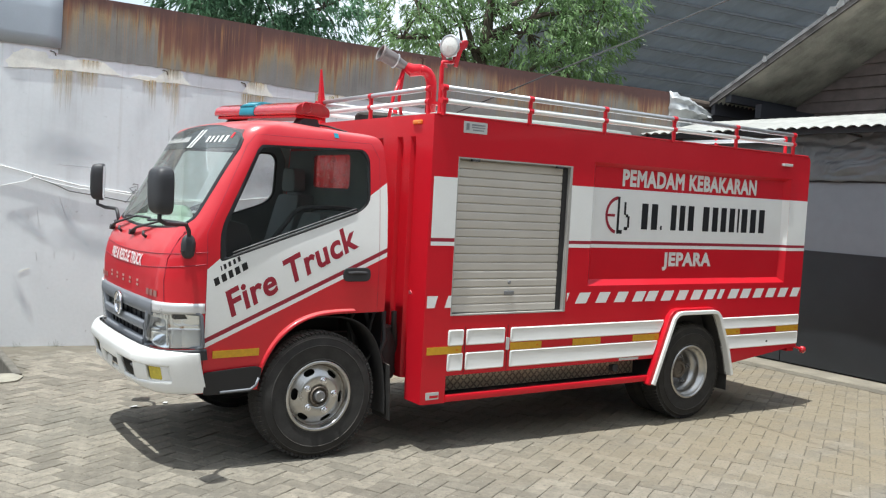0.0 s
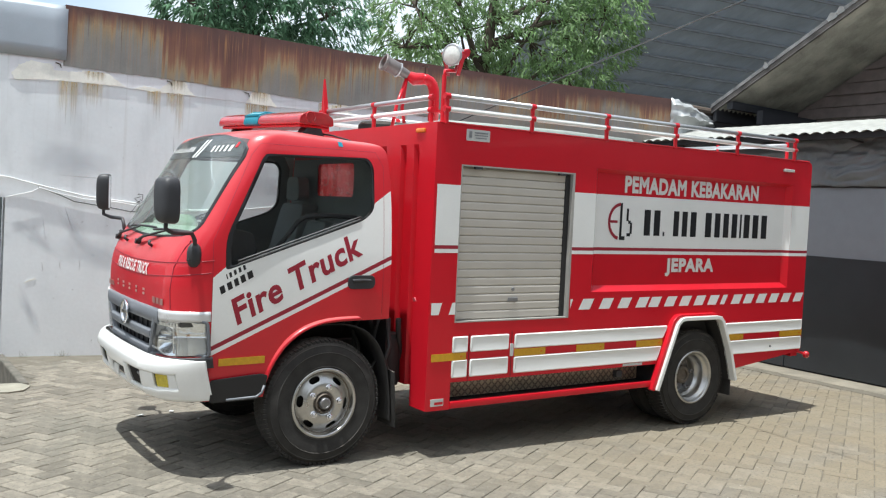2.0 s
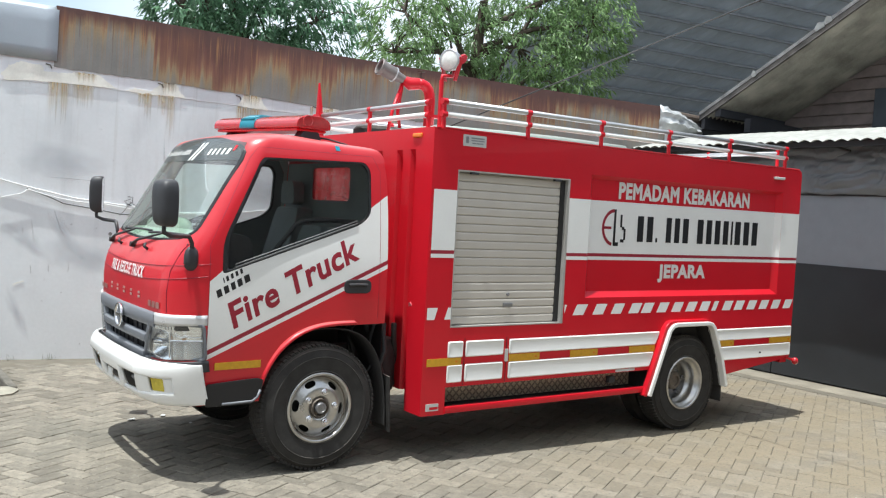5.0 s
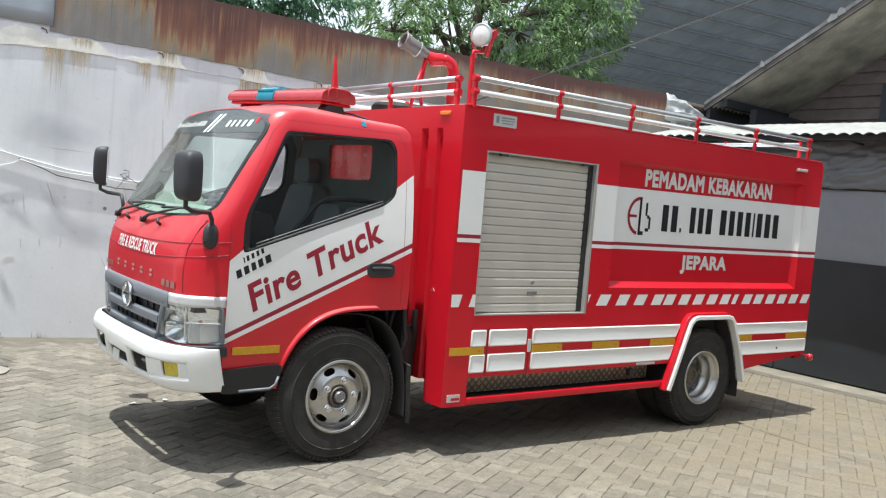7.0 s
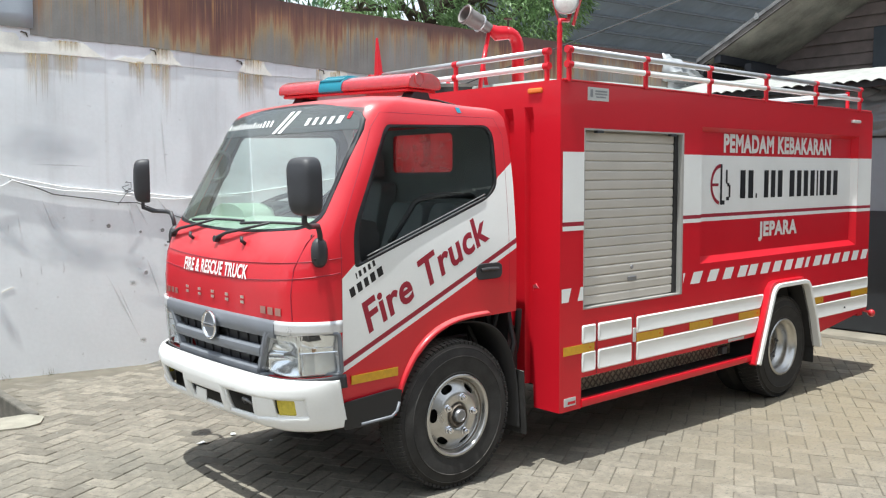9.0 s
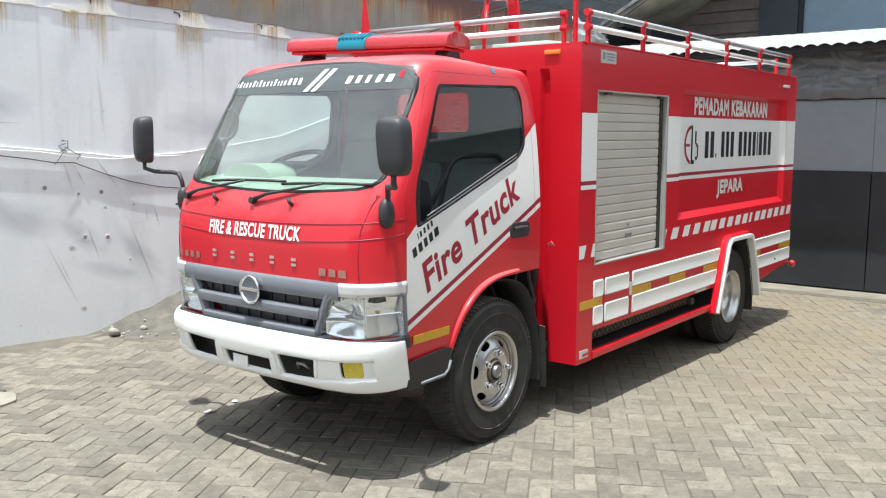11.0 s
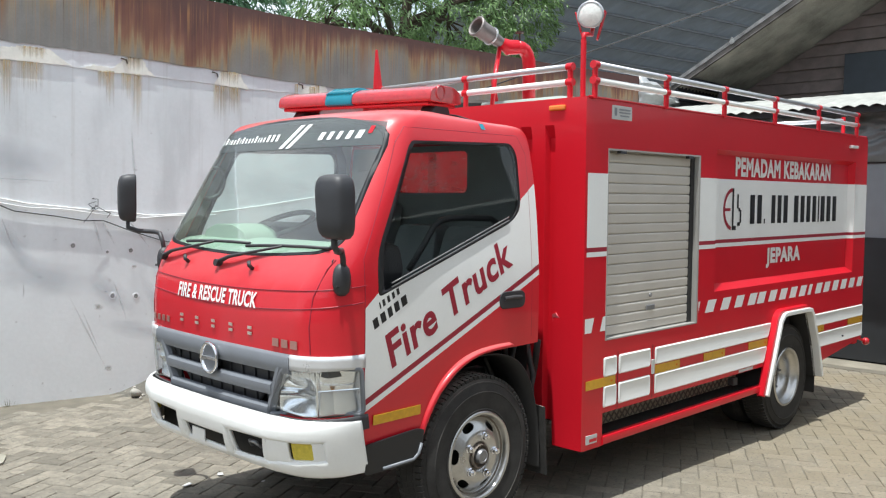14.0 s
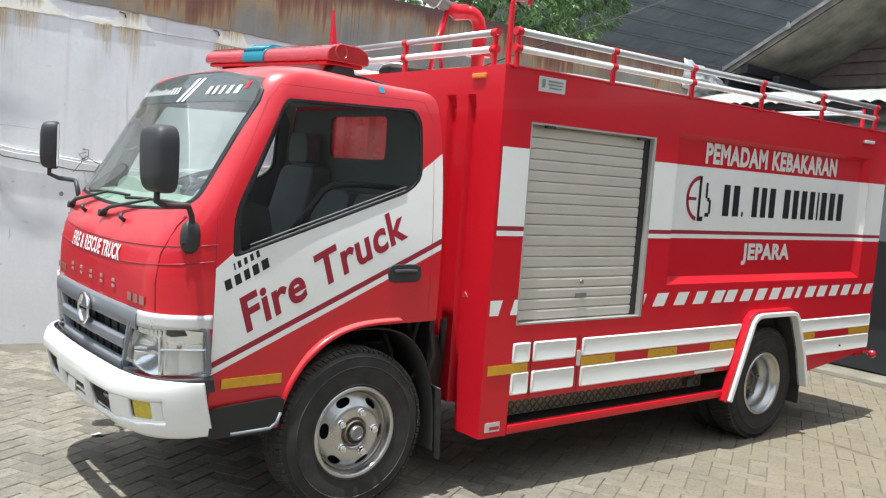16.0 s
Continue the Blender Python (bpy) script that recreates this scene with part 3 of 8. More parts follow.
def build_ground():
    xs = [-400, -120, -40, -14] + [-8 + 0.4 * i for i in range(12)] + [PIT[0], -2.6, -2.0, PIT[2]] + [-1 + 0.4 * i for i in range(24)] + [9, 14, 40, 120, 400]
    ys = [-400, -120, -40, -14, -9, -6, -4, -3, -2, -1, 0, 1, 1.6, 2.0, PIT[1], 2.6, 2.9, 3.2, PIT[3], 4.3, 5, 8, 14, 40, 120, 400]
    xs, ys = sorted(set(xs)), sorted(set(ys))
    bm = bmesh.new()
    g = [[bm.verts.new((x, y, ground_z(x, y) - 0.0070)) for x in xs] for y in ys]
    for j in range(len(ys) - 1):
        for i in range(len(xs) - 1):
            if in_pit((xs[i] + xs[i + 1]) / 2, (ys[j] + ys[j + 1]) / 2) and ys[j] < PIT[3] - 0.01:
                continue
            bm.faces.new((g[j][i], g[j][i + 1], g[j + 1][i + 1], g[j + 1][i]))
    # sunken step before the doorway
    x0, y0, x1, y1 = PIT
    for a, b in (((x0, y0), (x1, y0)), ((x1, y0), (x1, y1)), ((x0, y1), (x0, y0))):
        bm.faces.new([bm.verts.new(p) for p in ((*a, -0.30), (*b, -0.30), (*b, ground_z(*b) - 0.012), (*a, ground_z(*a) - 0.012))])
    bm.faces.new([bm.verts.new(p) for p in ((x0, y0, -0.30), (x1, y0, -0.30), (x1, y1, -0.30), (x0, y1, -0.30))])
    tagged(part("ground", bm, JOINT), "sandy bedding soil under and round the paved yard", "ground", kind="structure")


build_ground()

# ---------------------------------------------------------------- back wall
WALL_M = Matrix.Translation((0, WALL_Y, 0)) @ Matrix.Rotation(math.atan(WALL_K), 4, "Z")


def build_back_wall():
    wall = tagged(part("wall_north", slab([(-6, -0.4), (7.70, -0.4), (7.70, 3.10), (7.1, 3.36), (-6, 3.44)], 0.22, lambda u, v, w: (u, w, v), holes=[[(-3.60, -0.35), (-1.278, -0.35), (-1.290, 1.572), (-3.60, 1.572)]]), PLASTER, m=WALL_M),
                  "weathered white plaster yard wall with rust runs and flaking lime", "wall", kind="structure")
    return wall


wall_north = build_back_wall()


def build_sheets():
    rng = random.Random(4)
    edges = [-0.815, 0.14, 1.17, 2.20, 3.25, 4.30, 5.30, 6.30, 7.22]
    tops, lows = [3.545, 3.540, 3.520, 3.488, 3.485, 3.478, 3.475, 3.485, 3.500], [2.935, 2.928, 2.905, 2.870, 2.850, 2.835, 2.82, 2.81, 2.80]
    ages = (RUST_THIN, RUST_DEEP, RUST_HALF, RUST_THIN, RUST_THIN, RUST_HALF, RUST_THIN, RUST_THIN)
    for i, (a, b) in enumerate(zip(edges, edges[1:])):
        bm = bmesh.new()
        n, rows = 16, 5
        zb = lows[i]
        g = []
        for r in range(rows + 1):
            row = []
            for k in range(n + 1):
                x = a + (b - a) * k / n + (0.012 if k == n else 0)
                wav = 0.002 * math.sin(k * 2.4 + i) + rng.uniform(-0.001, 0.001)
                zt, zl = tops[i] + (tops[i + 1] - tops[i]) * k / n - zb, (lows[i + 1] - lows[i]) * k / n
                z = zl + (zt - zl) * r / rows - (0.010 * rng.random() if r == 0 else 0)
                row.append(bm.verts.new((x, -0.014 - wav - 0.003 * (i % 2), z)))
            g.append(row)
        g.append([bm.verts.new((v.co.x, 0.25, v.co.z + 0.03)) for v in g[-1]])
        for r in range(len(g) - 1):
            for k in range(n):
                bm.faces.new((g[r][k], g[r][k + 1], g[r + 1][k + 1], g[r + 1][k]))
        ob = part("zinc_sheet", bm, ages[i], m=WALL_M @ Matrix.Translation((0, 0, zb)), solid=0.003)
        tagged(ob, {RUST_THIN: "grey-green zinc sheet with orange drips capping the wall", RUST_HALF: "half-rusted zinc sheet capping the wall", RUST_DEEP: "zinc sheet rusted brown through, capping the wall"}[ages[i]], "metal sheet", "zinc sheets on the wall")
    bm = bmesh.new()
    g = []
    for r in range(11):
        a = radians(90 * (r - 4) / 6)
        z, y = (2.985 + 0.50 * r / 4, -0.024) if r < 5 else (3.485 + 0.085 * math.sin(a), -0.024 + 0.30 * (1 - math.cos(a)))
        g.append([bm.verts.new((-3.4 + 2.61 * k / 20, y + rng.uniform(-0.004, 0.004), z + rng.uniform(-0.002, 0.002))) for k in range(21)])
    for r in range(10):
        for k in range(20):
            bm.faces.new((g[r][k], g[r][k + 1], g[r + 1][k + 1], g[r + 1][k]))
    ob = part("bent_sheet", bm, material("bare_zinc", (0.42, 0.46, 0.50), 0.5, metal=0.35, spread=0.12, scale=2), m=WALL_M, solid=0.003, smooth=True)
    tagged(ob, "newer grey zinc sheet bent over the wall top", "metal sheet")
    # crumpled end piece
    bm = bmesh.new()
    g = []
    for r in range(9):
        g.append([bm.verts.new((7.10 + 0.72 * k / 12 + rng.uniform(-0.012, 0.012), -0.03 - min(1, k / 3) * (0.02 + 0.11 * math.sin(math.pi * r / 8) + rng.uniform(-0.030, 0.030) + 0.03 * math.cos(r * 2.1)), 3.13 + 0.37 * r / 8 * (1 - 0.45 * (k / 12) ** 2) + rng.uniform(-0.015, 0.015) - 0.03 * k / 12)) for k in range(13)])
    for r in range(8):
        for k in range(12):
            bm.faces.new((g[r][k], g[r][k + 1], g[r + 1][k + 1], g[r + 1][k]))
    tagged(part("crumpled_sheet", bm, FOIL, m=WALL_M, solid=0.004, smooth=True), "crumpled shiny zinc wrapped round the wall end", "metal sheet")


build_sheets()


def on_wall(u, z, w=0.0):
    return WALL_M @ Vector((u, -w, z))


def build_wall_details():
    rng = random.Random(8)
    # paler coat below the sheets, with a ragged lower edge
    low = [(-1.30 + 0.08 * k, 2.742 + 0.045 * min(1, 0.12 * k) - 0.0006 * k + 0.010 * noise.noise((k * 0.31, 3.1, 0)) + rng.uniform(-0.003, 0.003)) for k in range(104)]
    part("upper_coat", slab([(-1.30, 3.02)] + low + [(low[-1][0], 3.02)], 0.007, lambda u, v, w: (u, 0.001 - w, v)), LIMEWASH, wall_north, "paler coat along the wall top")
    # flaked lime patches
    for pts in ([(-1.283, 2.819), (-1.22, 2.892), (-1.113, 2.947), (-0.92, 2.935), (-0.90, 2.875), (-0.70, 2.88), (-0.62, 2.905), (-0.381, 2.905), (-0.207, 2.79), (-0.461, 2.787), (-0.92, 2.775), (-1.26, 2.745)],
                [(-0.12, 2.789), (-0.02, 2.823), (0.133, 2.806), (0.225, 2.905), (0.385, 2.926), (0.425, 2.845), (0.50, 2.780), (0.30, 2.778), (0.065, 2.770)],
                [(1.124, 2.890), (1.317, 2.905), (1.343, 2.833), (1.409, 2.757), (1.219, 2.756), (1.058, 2.766)],
                [(1.926, 2.850), (2.244, 2.872), (2.273, 2.794), (2.362, 2.755), (2.168, 2.755), (1.967, 2.765)]):
        out = []
        for a, c in zip(pts, pts[1:] + pts[:1]):
            for k in range(6):
                t = k / 6
                out.append((a[0] + (c[0] - a[0]) * t + rng.uniform(-0.010, 0.010), a[1] + (c[1] - a[1]) * t + rng.uniform(-0.006, 0.006)))
        part("flaked_patch", slab(out, 0.004, lambda u, v, w: (u, -0.0075 - w, v)), FLAKE, wall_north)
    # rust washed down over and below the flakes
    for u0, u1, top, long in ((0.230, 0.395, 2.925, 0.16), (0.070, 0.150, 2.785, 0.36), (0.0, 0.10, 2.775, 0.20), (0.300, 0.390, 2.785, 0.62), (0.20, 0.31, 2.78, 0.26), (1.105, 1.310, 2.90, 0.15), (1.040, 1.20, 2.76, 0.40), (1.19, 1.32, 2.76, 0.34), (-0.62, -0.40, 2.91, 0.12), (-0.87, -0.64, 2.78, 0.45), (-0.64, -0.42, 2.785, 0.30), (1.895, 1.935, 2.86, 0.45), (2.120, 2.180, 2.87, 0.44), (2.05, 2.14, 2.85, 0.30), (2.90, 3.02, 2.86, 0.5)):
        bm = bmesh.new()
        bm.faces.new([bm.verts.new(p) for p in ((u0, -0.0135, top - long), (u1, -0.0135, top - long), (u1, -0.0135, top), (u0, -0.0135, top))])
        part("rust_run", bm, RUSTRUN, wall_north)
    # drilled and chipped holes
    chipped = material("chipped_plaster", (0.26, 0.25, 0.24), 0.95, spread=0.3, scale=30, bump=0.5)
    for u, z, r in ((-0.191, 1.283, 0.020), (0.095, 1.224, 0.013), (0.298, 1.235, 0.020), (0.141, 0.841, 0.021), (0.346, 0.829, 0.020), (0.55, 0.615, 0.010), (0.596, 1.116, 0.010)):
        part("chip", lathe([(0.001, -0.002), (r * 0.55, -0.003), (r * 0.9, -0.0025), (r * 1.1, 0.002)], "y", 11), chipped, wall_north, m=Matrix.Translation((u, 0, z)))
        # plaster crumbled to a pale lip round the hole
        rim = lathe([(r * 0.95, -0.001), (r * 1.15, -0.004), (r * 1.45, -0.002), (r * 1.7, 0.001)], "y", 13)
        for v in rim.verts:
            v.co += Vector((0.35 * r * noise.noise(v.co * 60 + Vector((u, 0, z))), 0, 0.35 * r * noise.noise(v.co * 60 + Vector((z, u, 3)))))
        part("crumbled_lip", rim, LIMEWASH, wall_north, m=Matrix.Translation((u, 0, z)), smooth="all")
    # grey patches painted for soft branch shadow, scuffs and ball marks: from, to, half width
    marks = [(SOFTSHADE, "grey_wash", q) for q in ((-0.85, 1.13, -0.03, 0.93, 0.20), (0.34, 0.97, 0.86, 0.44, 0.13), (-0.10, 1.03, 0.30, 0.73, 0.14), (0.08, 0.60, 0.74, 0.45, 0.10), (-1.20, 1.34, -0.75, 1.0, 0.10), (-0.78, 1.46, -0.50, 1.08, 0.09), (-1.13, 0.68, -0.94, 0.20, 0.07), (-1.10, 2.02, -0.25, 1.95, 0.22), (0.9, 1.9, 2.2, 1.75, 0.25), (-2.2, 1.6, -1.3, 1.2, 0.22))]
    marks += [(SCUFF, "scuff", q) for q in ((-0.215, 0.838, 0.074, 0.236, 0.012), (0.25, 1.53, 0.45, 1.28, 0.014), (0.517, 1.032, 0.788, 0.334, 0.014), (0.143, 0.985, 0.264, 0.625, 0.012), (-0.035, 1.541, 0.045, 1.254, 0.016), (0.039, 1.513, 0.153, 1.299, 0.014), (0.783, 1.12, 0.841, 0.892, 0.010), (0.293, 2.34, 0.340, 1.70, 0.014), (-0.842, 1.830, -0.326, 1.821, 0.008), (-0.945, 1.40, -0.915, 1.168, 0.010), (-0.752, 1.528, -0.649, 1.24, 0.010), (-0.111, 0.708, 0.019, 0.394, 0.010))]
    marks += [(SMUDGE, "ball_mark", q) for q in ((-0.02, 0.764, 0.055, 0.740, 0.036), (0.07, 0.222, 0.135, 0.20, 0.034), (0.30, 1.10, 0.35, 1.09, 0.02))]
    for i, (mat, name, (ua, za, ub, zb, wide)) in enumerate(marks):
        long = math.hypot(ub - ua, zb - za) / 2 * 1.25
        bm = bmesh.new()
        bm.faces.new([bm.verts.new((math.cos(a * math.pi / 12), 0, math.sin(a * math.pi / 12))) for a in range(24)])
        turn = Matrix.Rotation(-math.atan2(zb - za, ub - ua), 4, "Y")
        part(name, bm, mat, wall_north, m=Matrix.Translation(((ua + ub) / 2, -0.0022 - 0.00035 * i, (za + zb) / 2)) @ turn @ Matrix.Diagonal((long, 1.0, wide, 1.0)))
    # short cracks in the coat
    for u, z, h in ((-0.93, 0.89, 0.09), (-0.765, 0.905, 0.08), (-0.58, 0.92, 0.11), (-1.02, 1.28, 0.07), (0.72, 1.02, 0.10)):
        line = [(u + 0.010 * noise.noise((u * 9, k * 0.7, 1)), -0.0005, z - h / 2 + h * k / 6) for k in range(7)]
        part("crack", tube(line, [0.0006, 0.0012, 0.0018, 0.002, 0.0018, 0.0012, 0.0006], n=5), chipped, wall_north)
    part("paint_scrap", slab([(-1.085, 0.722), (-1.05, 0.740), (-0.985, 0.764), (-0.99, 0.772), (-1.05, 0.752), (-1.08, 0.735)], 0.003, lambda u, v, w: (u, -0.002 - w, v)), FLAKE, wall_north, "curled scrap of white paint")
    # bent stubs of rebar
    for u, z in ((-0.885, 2.95), (0.205, 2.90), (1.04, 2.875), (1.935, 2.86), (2.98, 2.88)):
        p = [on_wall(u, z, -0.02), on_wall(u, z + 0.004, 0.016), on_wall(u + 0.04, z - 0.006, 0.02), on_wall(u + 0.05, z - 0.04, 0.018)]
        tagged(part("bracket_stub", tube(p, 0.006, n=6), BARK), "rusty bent iron stub sticking out of the wall", "iron stub", "iron stubs in the wall")


build_wall_details()


def cable(name, pts, r, mat, label):
    fine = []
    for i in range(len(pts) - 1):
        a, b = Vector(pts[i]), Vector(pts[i + 1])
        for k in range(6):
            fine.append(a.lerp(b, k / 6))
    fine.append(Vector(pts[-1]))
    tagged(part(name, tube(fine, r, n=6), mat, smooth="all"), label, "cable")


def sag(a, b, drop, n=14):
    a, b = Vector(a), Vector(b)
    return [a.lerp(b, i / n) - Vector((0, 0, drop * 4 * (i / n) * (1 - i / n))) for i in range(n + 1)]


def along(pts, w=0.02):
    return [on_wall(u, z, w) for u, z in pts]


cable("wall_cable", along([(-2.6, 1.80), (-1.46, 1.782), (-1.272, 1.777), (-0.98, 1.712), (-0.78, 1.674), (-0.56, 1.632), (-0.29, 1.609), (-0.034, 1.586), (0.20, 1.574), (0.465, 1.545), (0.737, 1.562), (1.081, 1.584), (1.6, 1.66), (2.2, 1.76), (3.4, 2.15)]), 0.006, WIRE, "white cable sagging along the plaster wall")
cable("wall_cable", along([(-1.285, 1.576), (-1.05, 1.645), (-0.985, 1.690), (-0.83, 1.645), (-0.56, 1.600), (-0.25, 1.588), (0.06, 1.548), (0.30, 1.530), (0.412, 1.524), (0.62, 1.545), (1.08, 1.56)], 0.026), 0.0045, WIRE, "second thin white cable beside the first")
cable("wall_cable", along([(-1.0, 1.695), (-0.78, 1.622), (-0.656, 1.569), (-0.50, 1.550), (-0.32, 1.529), (-0.113, 1.496), (0.056, 1.497), (0.30, 1.406), (0.557, 1.326), (0.829, 1.273), (1.034, 1.255), (1.6, 1.27)]), 0.0045, DARKWIRE, "thin dark cable drooping along the plaster wall")
knot_rng = random.Random(9)
for i in range(4):
    q = [(-0.02 + knot_rng.uniform(-.05, .05), 1.69 - 0.03 * i)]
    for k in range(4):
        q.append((q[-1][0] + knot_rng.uniform(-.07, .07), q[-1][1] - knot_rng.uniform(0.0, 0.06)))
    cable("cable_end", [on_wall(u, z, 0.02 + 0.006 * i) for u, z in q], 0.0028, DARKWIRE, "loose end of the knotted wall cables")
cable("overhead_wire", sag((3.62, 3.22, 2.80), (1.3, -16.0, 5.44), 0.0, 30), 0.007, DARKWIRE, "single dark wire strung from the wall over the yard")


def build_doorway():
    """Low sunken opening into a pale-walled store."""
    pale = plaster_material("store_paint", (0.80, 0.82, 0.86))
    # near-black colour of back wall and floor stands for the unlit depth
    dark = material("store_gloom", (0.10, 0.115, 0.12), 0.9, spread=0.3)
    room = thing("store_room", "pale-walled store room behind the low open doorway", "room", kind="structure")
    part("inner_wall", box(-1.284, 0.221, -0.30, -1.13, 2.80, 1.60), pale, room, "grey-white inner wall", m=WALL_M)
    part("inner_wall", box(-3.70, 0.221, -0.30, -3.60, 2.80, 1.60), pale, room, "grey-white inner wall", m=WALL_M)
    part("back_wall", box(-3.70, 2.801, -0.30, -1.13, 2.91, 1.80), dark, room, "back wall coloured dark for the gloom inside", m=WALL_M)
    # rear gap is added, unseen, so daylight reaches the inner wall
    part("store_ceiling", box(-3.70, 0.221, 1.602, -1.13, 2.15, 1.68), pale, room, "ceiling cut short at the back to let daylight onto the inner wall", m=WALL_M)
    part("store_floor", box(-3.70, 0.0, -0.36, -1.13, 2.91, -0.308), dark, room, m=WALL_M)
    pane = thing("store_pane", "narrow greenish glass pane with a pale frame in the store", "window", kind="structure")
    for u0, u1 in ((-1.60, -1.575), (-1.46, -1.43)):
        part("pane_frame", box(u0, 2.755, -0.308, u1, 2.799, 1.36), LABEL, pane, m=WALL_M)
    part("pane_sheet", box(-1.575, 2.77, 0.10, -1.46, 2.78, 1.36), material("green_pane", (0.10, 0.17, 0.16), 0.15, spread=0.15), pane, m=WALL_M)
    bm = bmesh.new()
    bmesh.ops.create_icosphere(bm, subdivisions=3, radius=0.2)
    for v in bm.verts:
        v.co = Vector((v.co.x * 1.1, v.co.y * 0.9, v.co.z * 1.5)) * (1 + 0.22 * noise.noise(v.co * 9))
    tagged(part("sack", bm, CLOTH, m=WALL_M @ Matrix.Translation((-1.60, 2.45, -0.02)), smooth="all"), "dark cloth sack standing in the store", "sack")
    rim = rounded([(-1.25, 2.17), (-1.33, 2.00), (-1.45, 1.955), (-1.75, 2.03), (-2.3, 1.99), (-3.2, 2.05), (-3.2, 2.31), (-1.318, 2.31)], 0.03, 2)
    kerb = part("step_kerb", slab(rim, 0.30, lambda u, v, w: (u, v, 0.012 - w)), material("cream_cement", (0.30, 0.28, 0.225), 0.9, spread=0.25, scale=9, fine=90, bump=0.6), bevel=0.008)
    tagged(kerb, "broken cream cement lip of the sunken doorstep", "kerb", kind="structure")
    kerb = part("step_edge", box(-1.312, 2.315, -0.29, -1.238, 3.80, 0.010), SOIL, bevel=0.015)
    tagged(kerb, "rough soil-stained side edge of the sunken doorstep", "kerb", kind="structure")


build_doorway()


def build_mound():
    """Soil heaped against the wall beside the truck, with rubble."""
    rng = random.Random(3)
    bm = bmesh.new()
    nx, ny = 34, 16
    g = []
    for j in range(ny + 1):
        row = []
        for i in range(nx + 1):
            x = -0.1 + 5.6 * i / nx
            back = wall_y(x) + 0.05
            y = back - 1.25 * (1 - j / ny) * min(1, 0.25 + i / 10)
            t = j / ny
            h = 0.36 * (t ** 1.3) * min(1, max(0, (x - 0.10) / 1.0)) + 0.004
            row.append(bm.verts.new((x, y, ground_z(x, y) - 0.03 + h + 0.03 * noise.noise((x * 3, y * 3, 0)) * t + 0.022 * rng.uniform(-1, 1) * min(1, t * 3))))
        g.append(row)
    for j in range(ny):
        for i in range(nx):
            bm.faces.new((g[j][i], g[j][i + 1], g[j + 1][i + 1], g[j + 1][i]))
    tagged(part("soil_mound", bm, SOIL, smooth="all"), "loose soil heaped along the foot of the wall", "soil", kind="stuff")
    bm = bmesh.new()
    for i in range(26):
        x = 0.15 + rng.random() ** 1.4 * 2.2
        y = wall_y(x) - 0.12 - rng.random() * 0.8
        s = rng.uniform(0.006, 0.018)
        k = bmesh.ops.create_icosphere(bm, subdivisions=1, radius=s)["verts"]
        hh = 0.36 * (max(0, 1 - (wall_y(x) - y) / 1.25)) ** 1.3 * min(1, max(0, x - 0.10)) - 0.02
        bmesh.ops.transform(bm, matrix=pose(x, y, hh + 0.03, rng.random() * 90, 0, rng.random() * 360) @ Matrix.Diagonal((1.3, 1, 0.7, 1)), verts=k)
    tagged(part("rubble", bm, STONE), "small pale stones scattered on the soil", "rubble", kind="stuff")
    for x, y, s in ((0.24, 3.42, 0.05), (0.50, 3.36, 0.04), (0.95, 3.12, 0.045)):
        bm = bmesh.new()
        bmesh.ops.create_icosphere(bm, subdivisions=2, radius=s)
        for v in bm.verts:
            v.co *= 1 + 0.25 * noise.noise(v.co * 30 + Vector((x, y, 0)))
        tagged(part("stone", bm, STONE, m=pose(x, y, 0.012, 10, 20, 40) @ Matrix.Diagonal((1.4, 1, 0.75, 1)), smooth="all"), "pale rounded stone lying at the foot of the wall", "stone", "stones by the wall")


build_mound()


def build_grass():
    """A few thin tufts in the crack at the foot of the wall."""
    rng = random.Random(17)
    bm = bmesh.new()
    for cx, n in ((-0.72, 9), (-1.06, 4)):
        for _ in range(n):
            x = cx + rng.gauss(0, 0.03)
            o = Vector((x, wall_y(x) - 0.04 + rng.uniform(-0.03, 0.01), -0.03))
            tip = o + Vector((rng.gauss(0, 0.035), rng.uniform(-0.05, 0.0), rng.uniform(0.03, 0.09)))
            w = Vector((0.003, 0.001, 0))
            bm.faces.new([bm.verts.new(q) for q in (o - w, o + w, tip)])
    tagged(part("grass", bm, material("dry_grass", (0.13, 0.14, 0.07), 0.7, spread=0.3)), "thin dry grass tufts at the wall foot", "grass", kind="stuff")


build_grass()

# ---------------------------------------------------------------- gate side
GX = 7.2


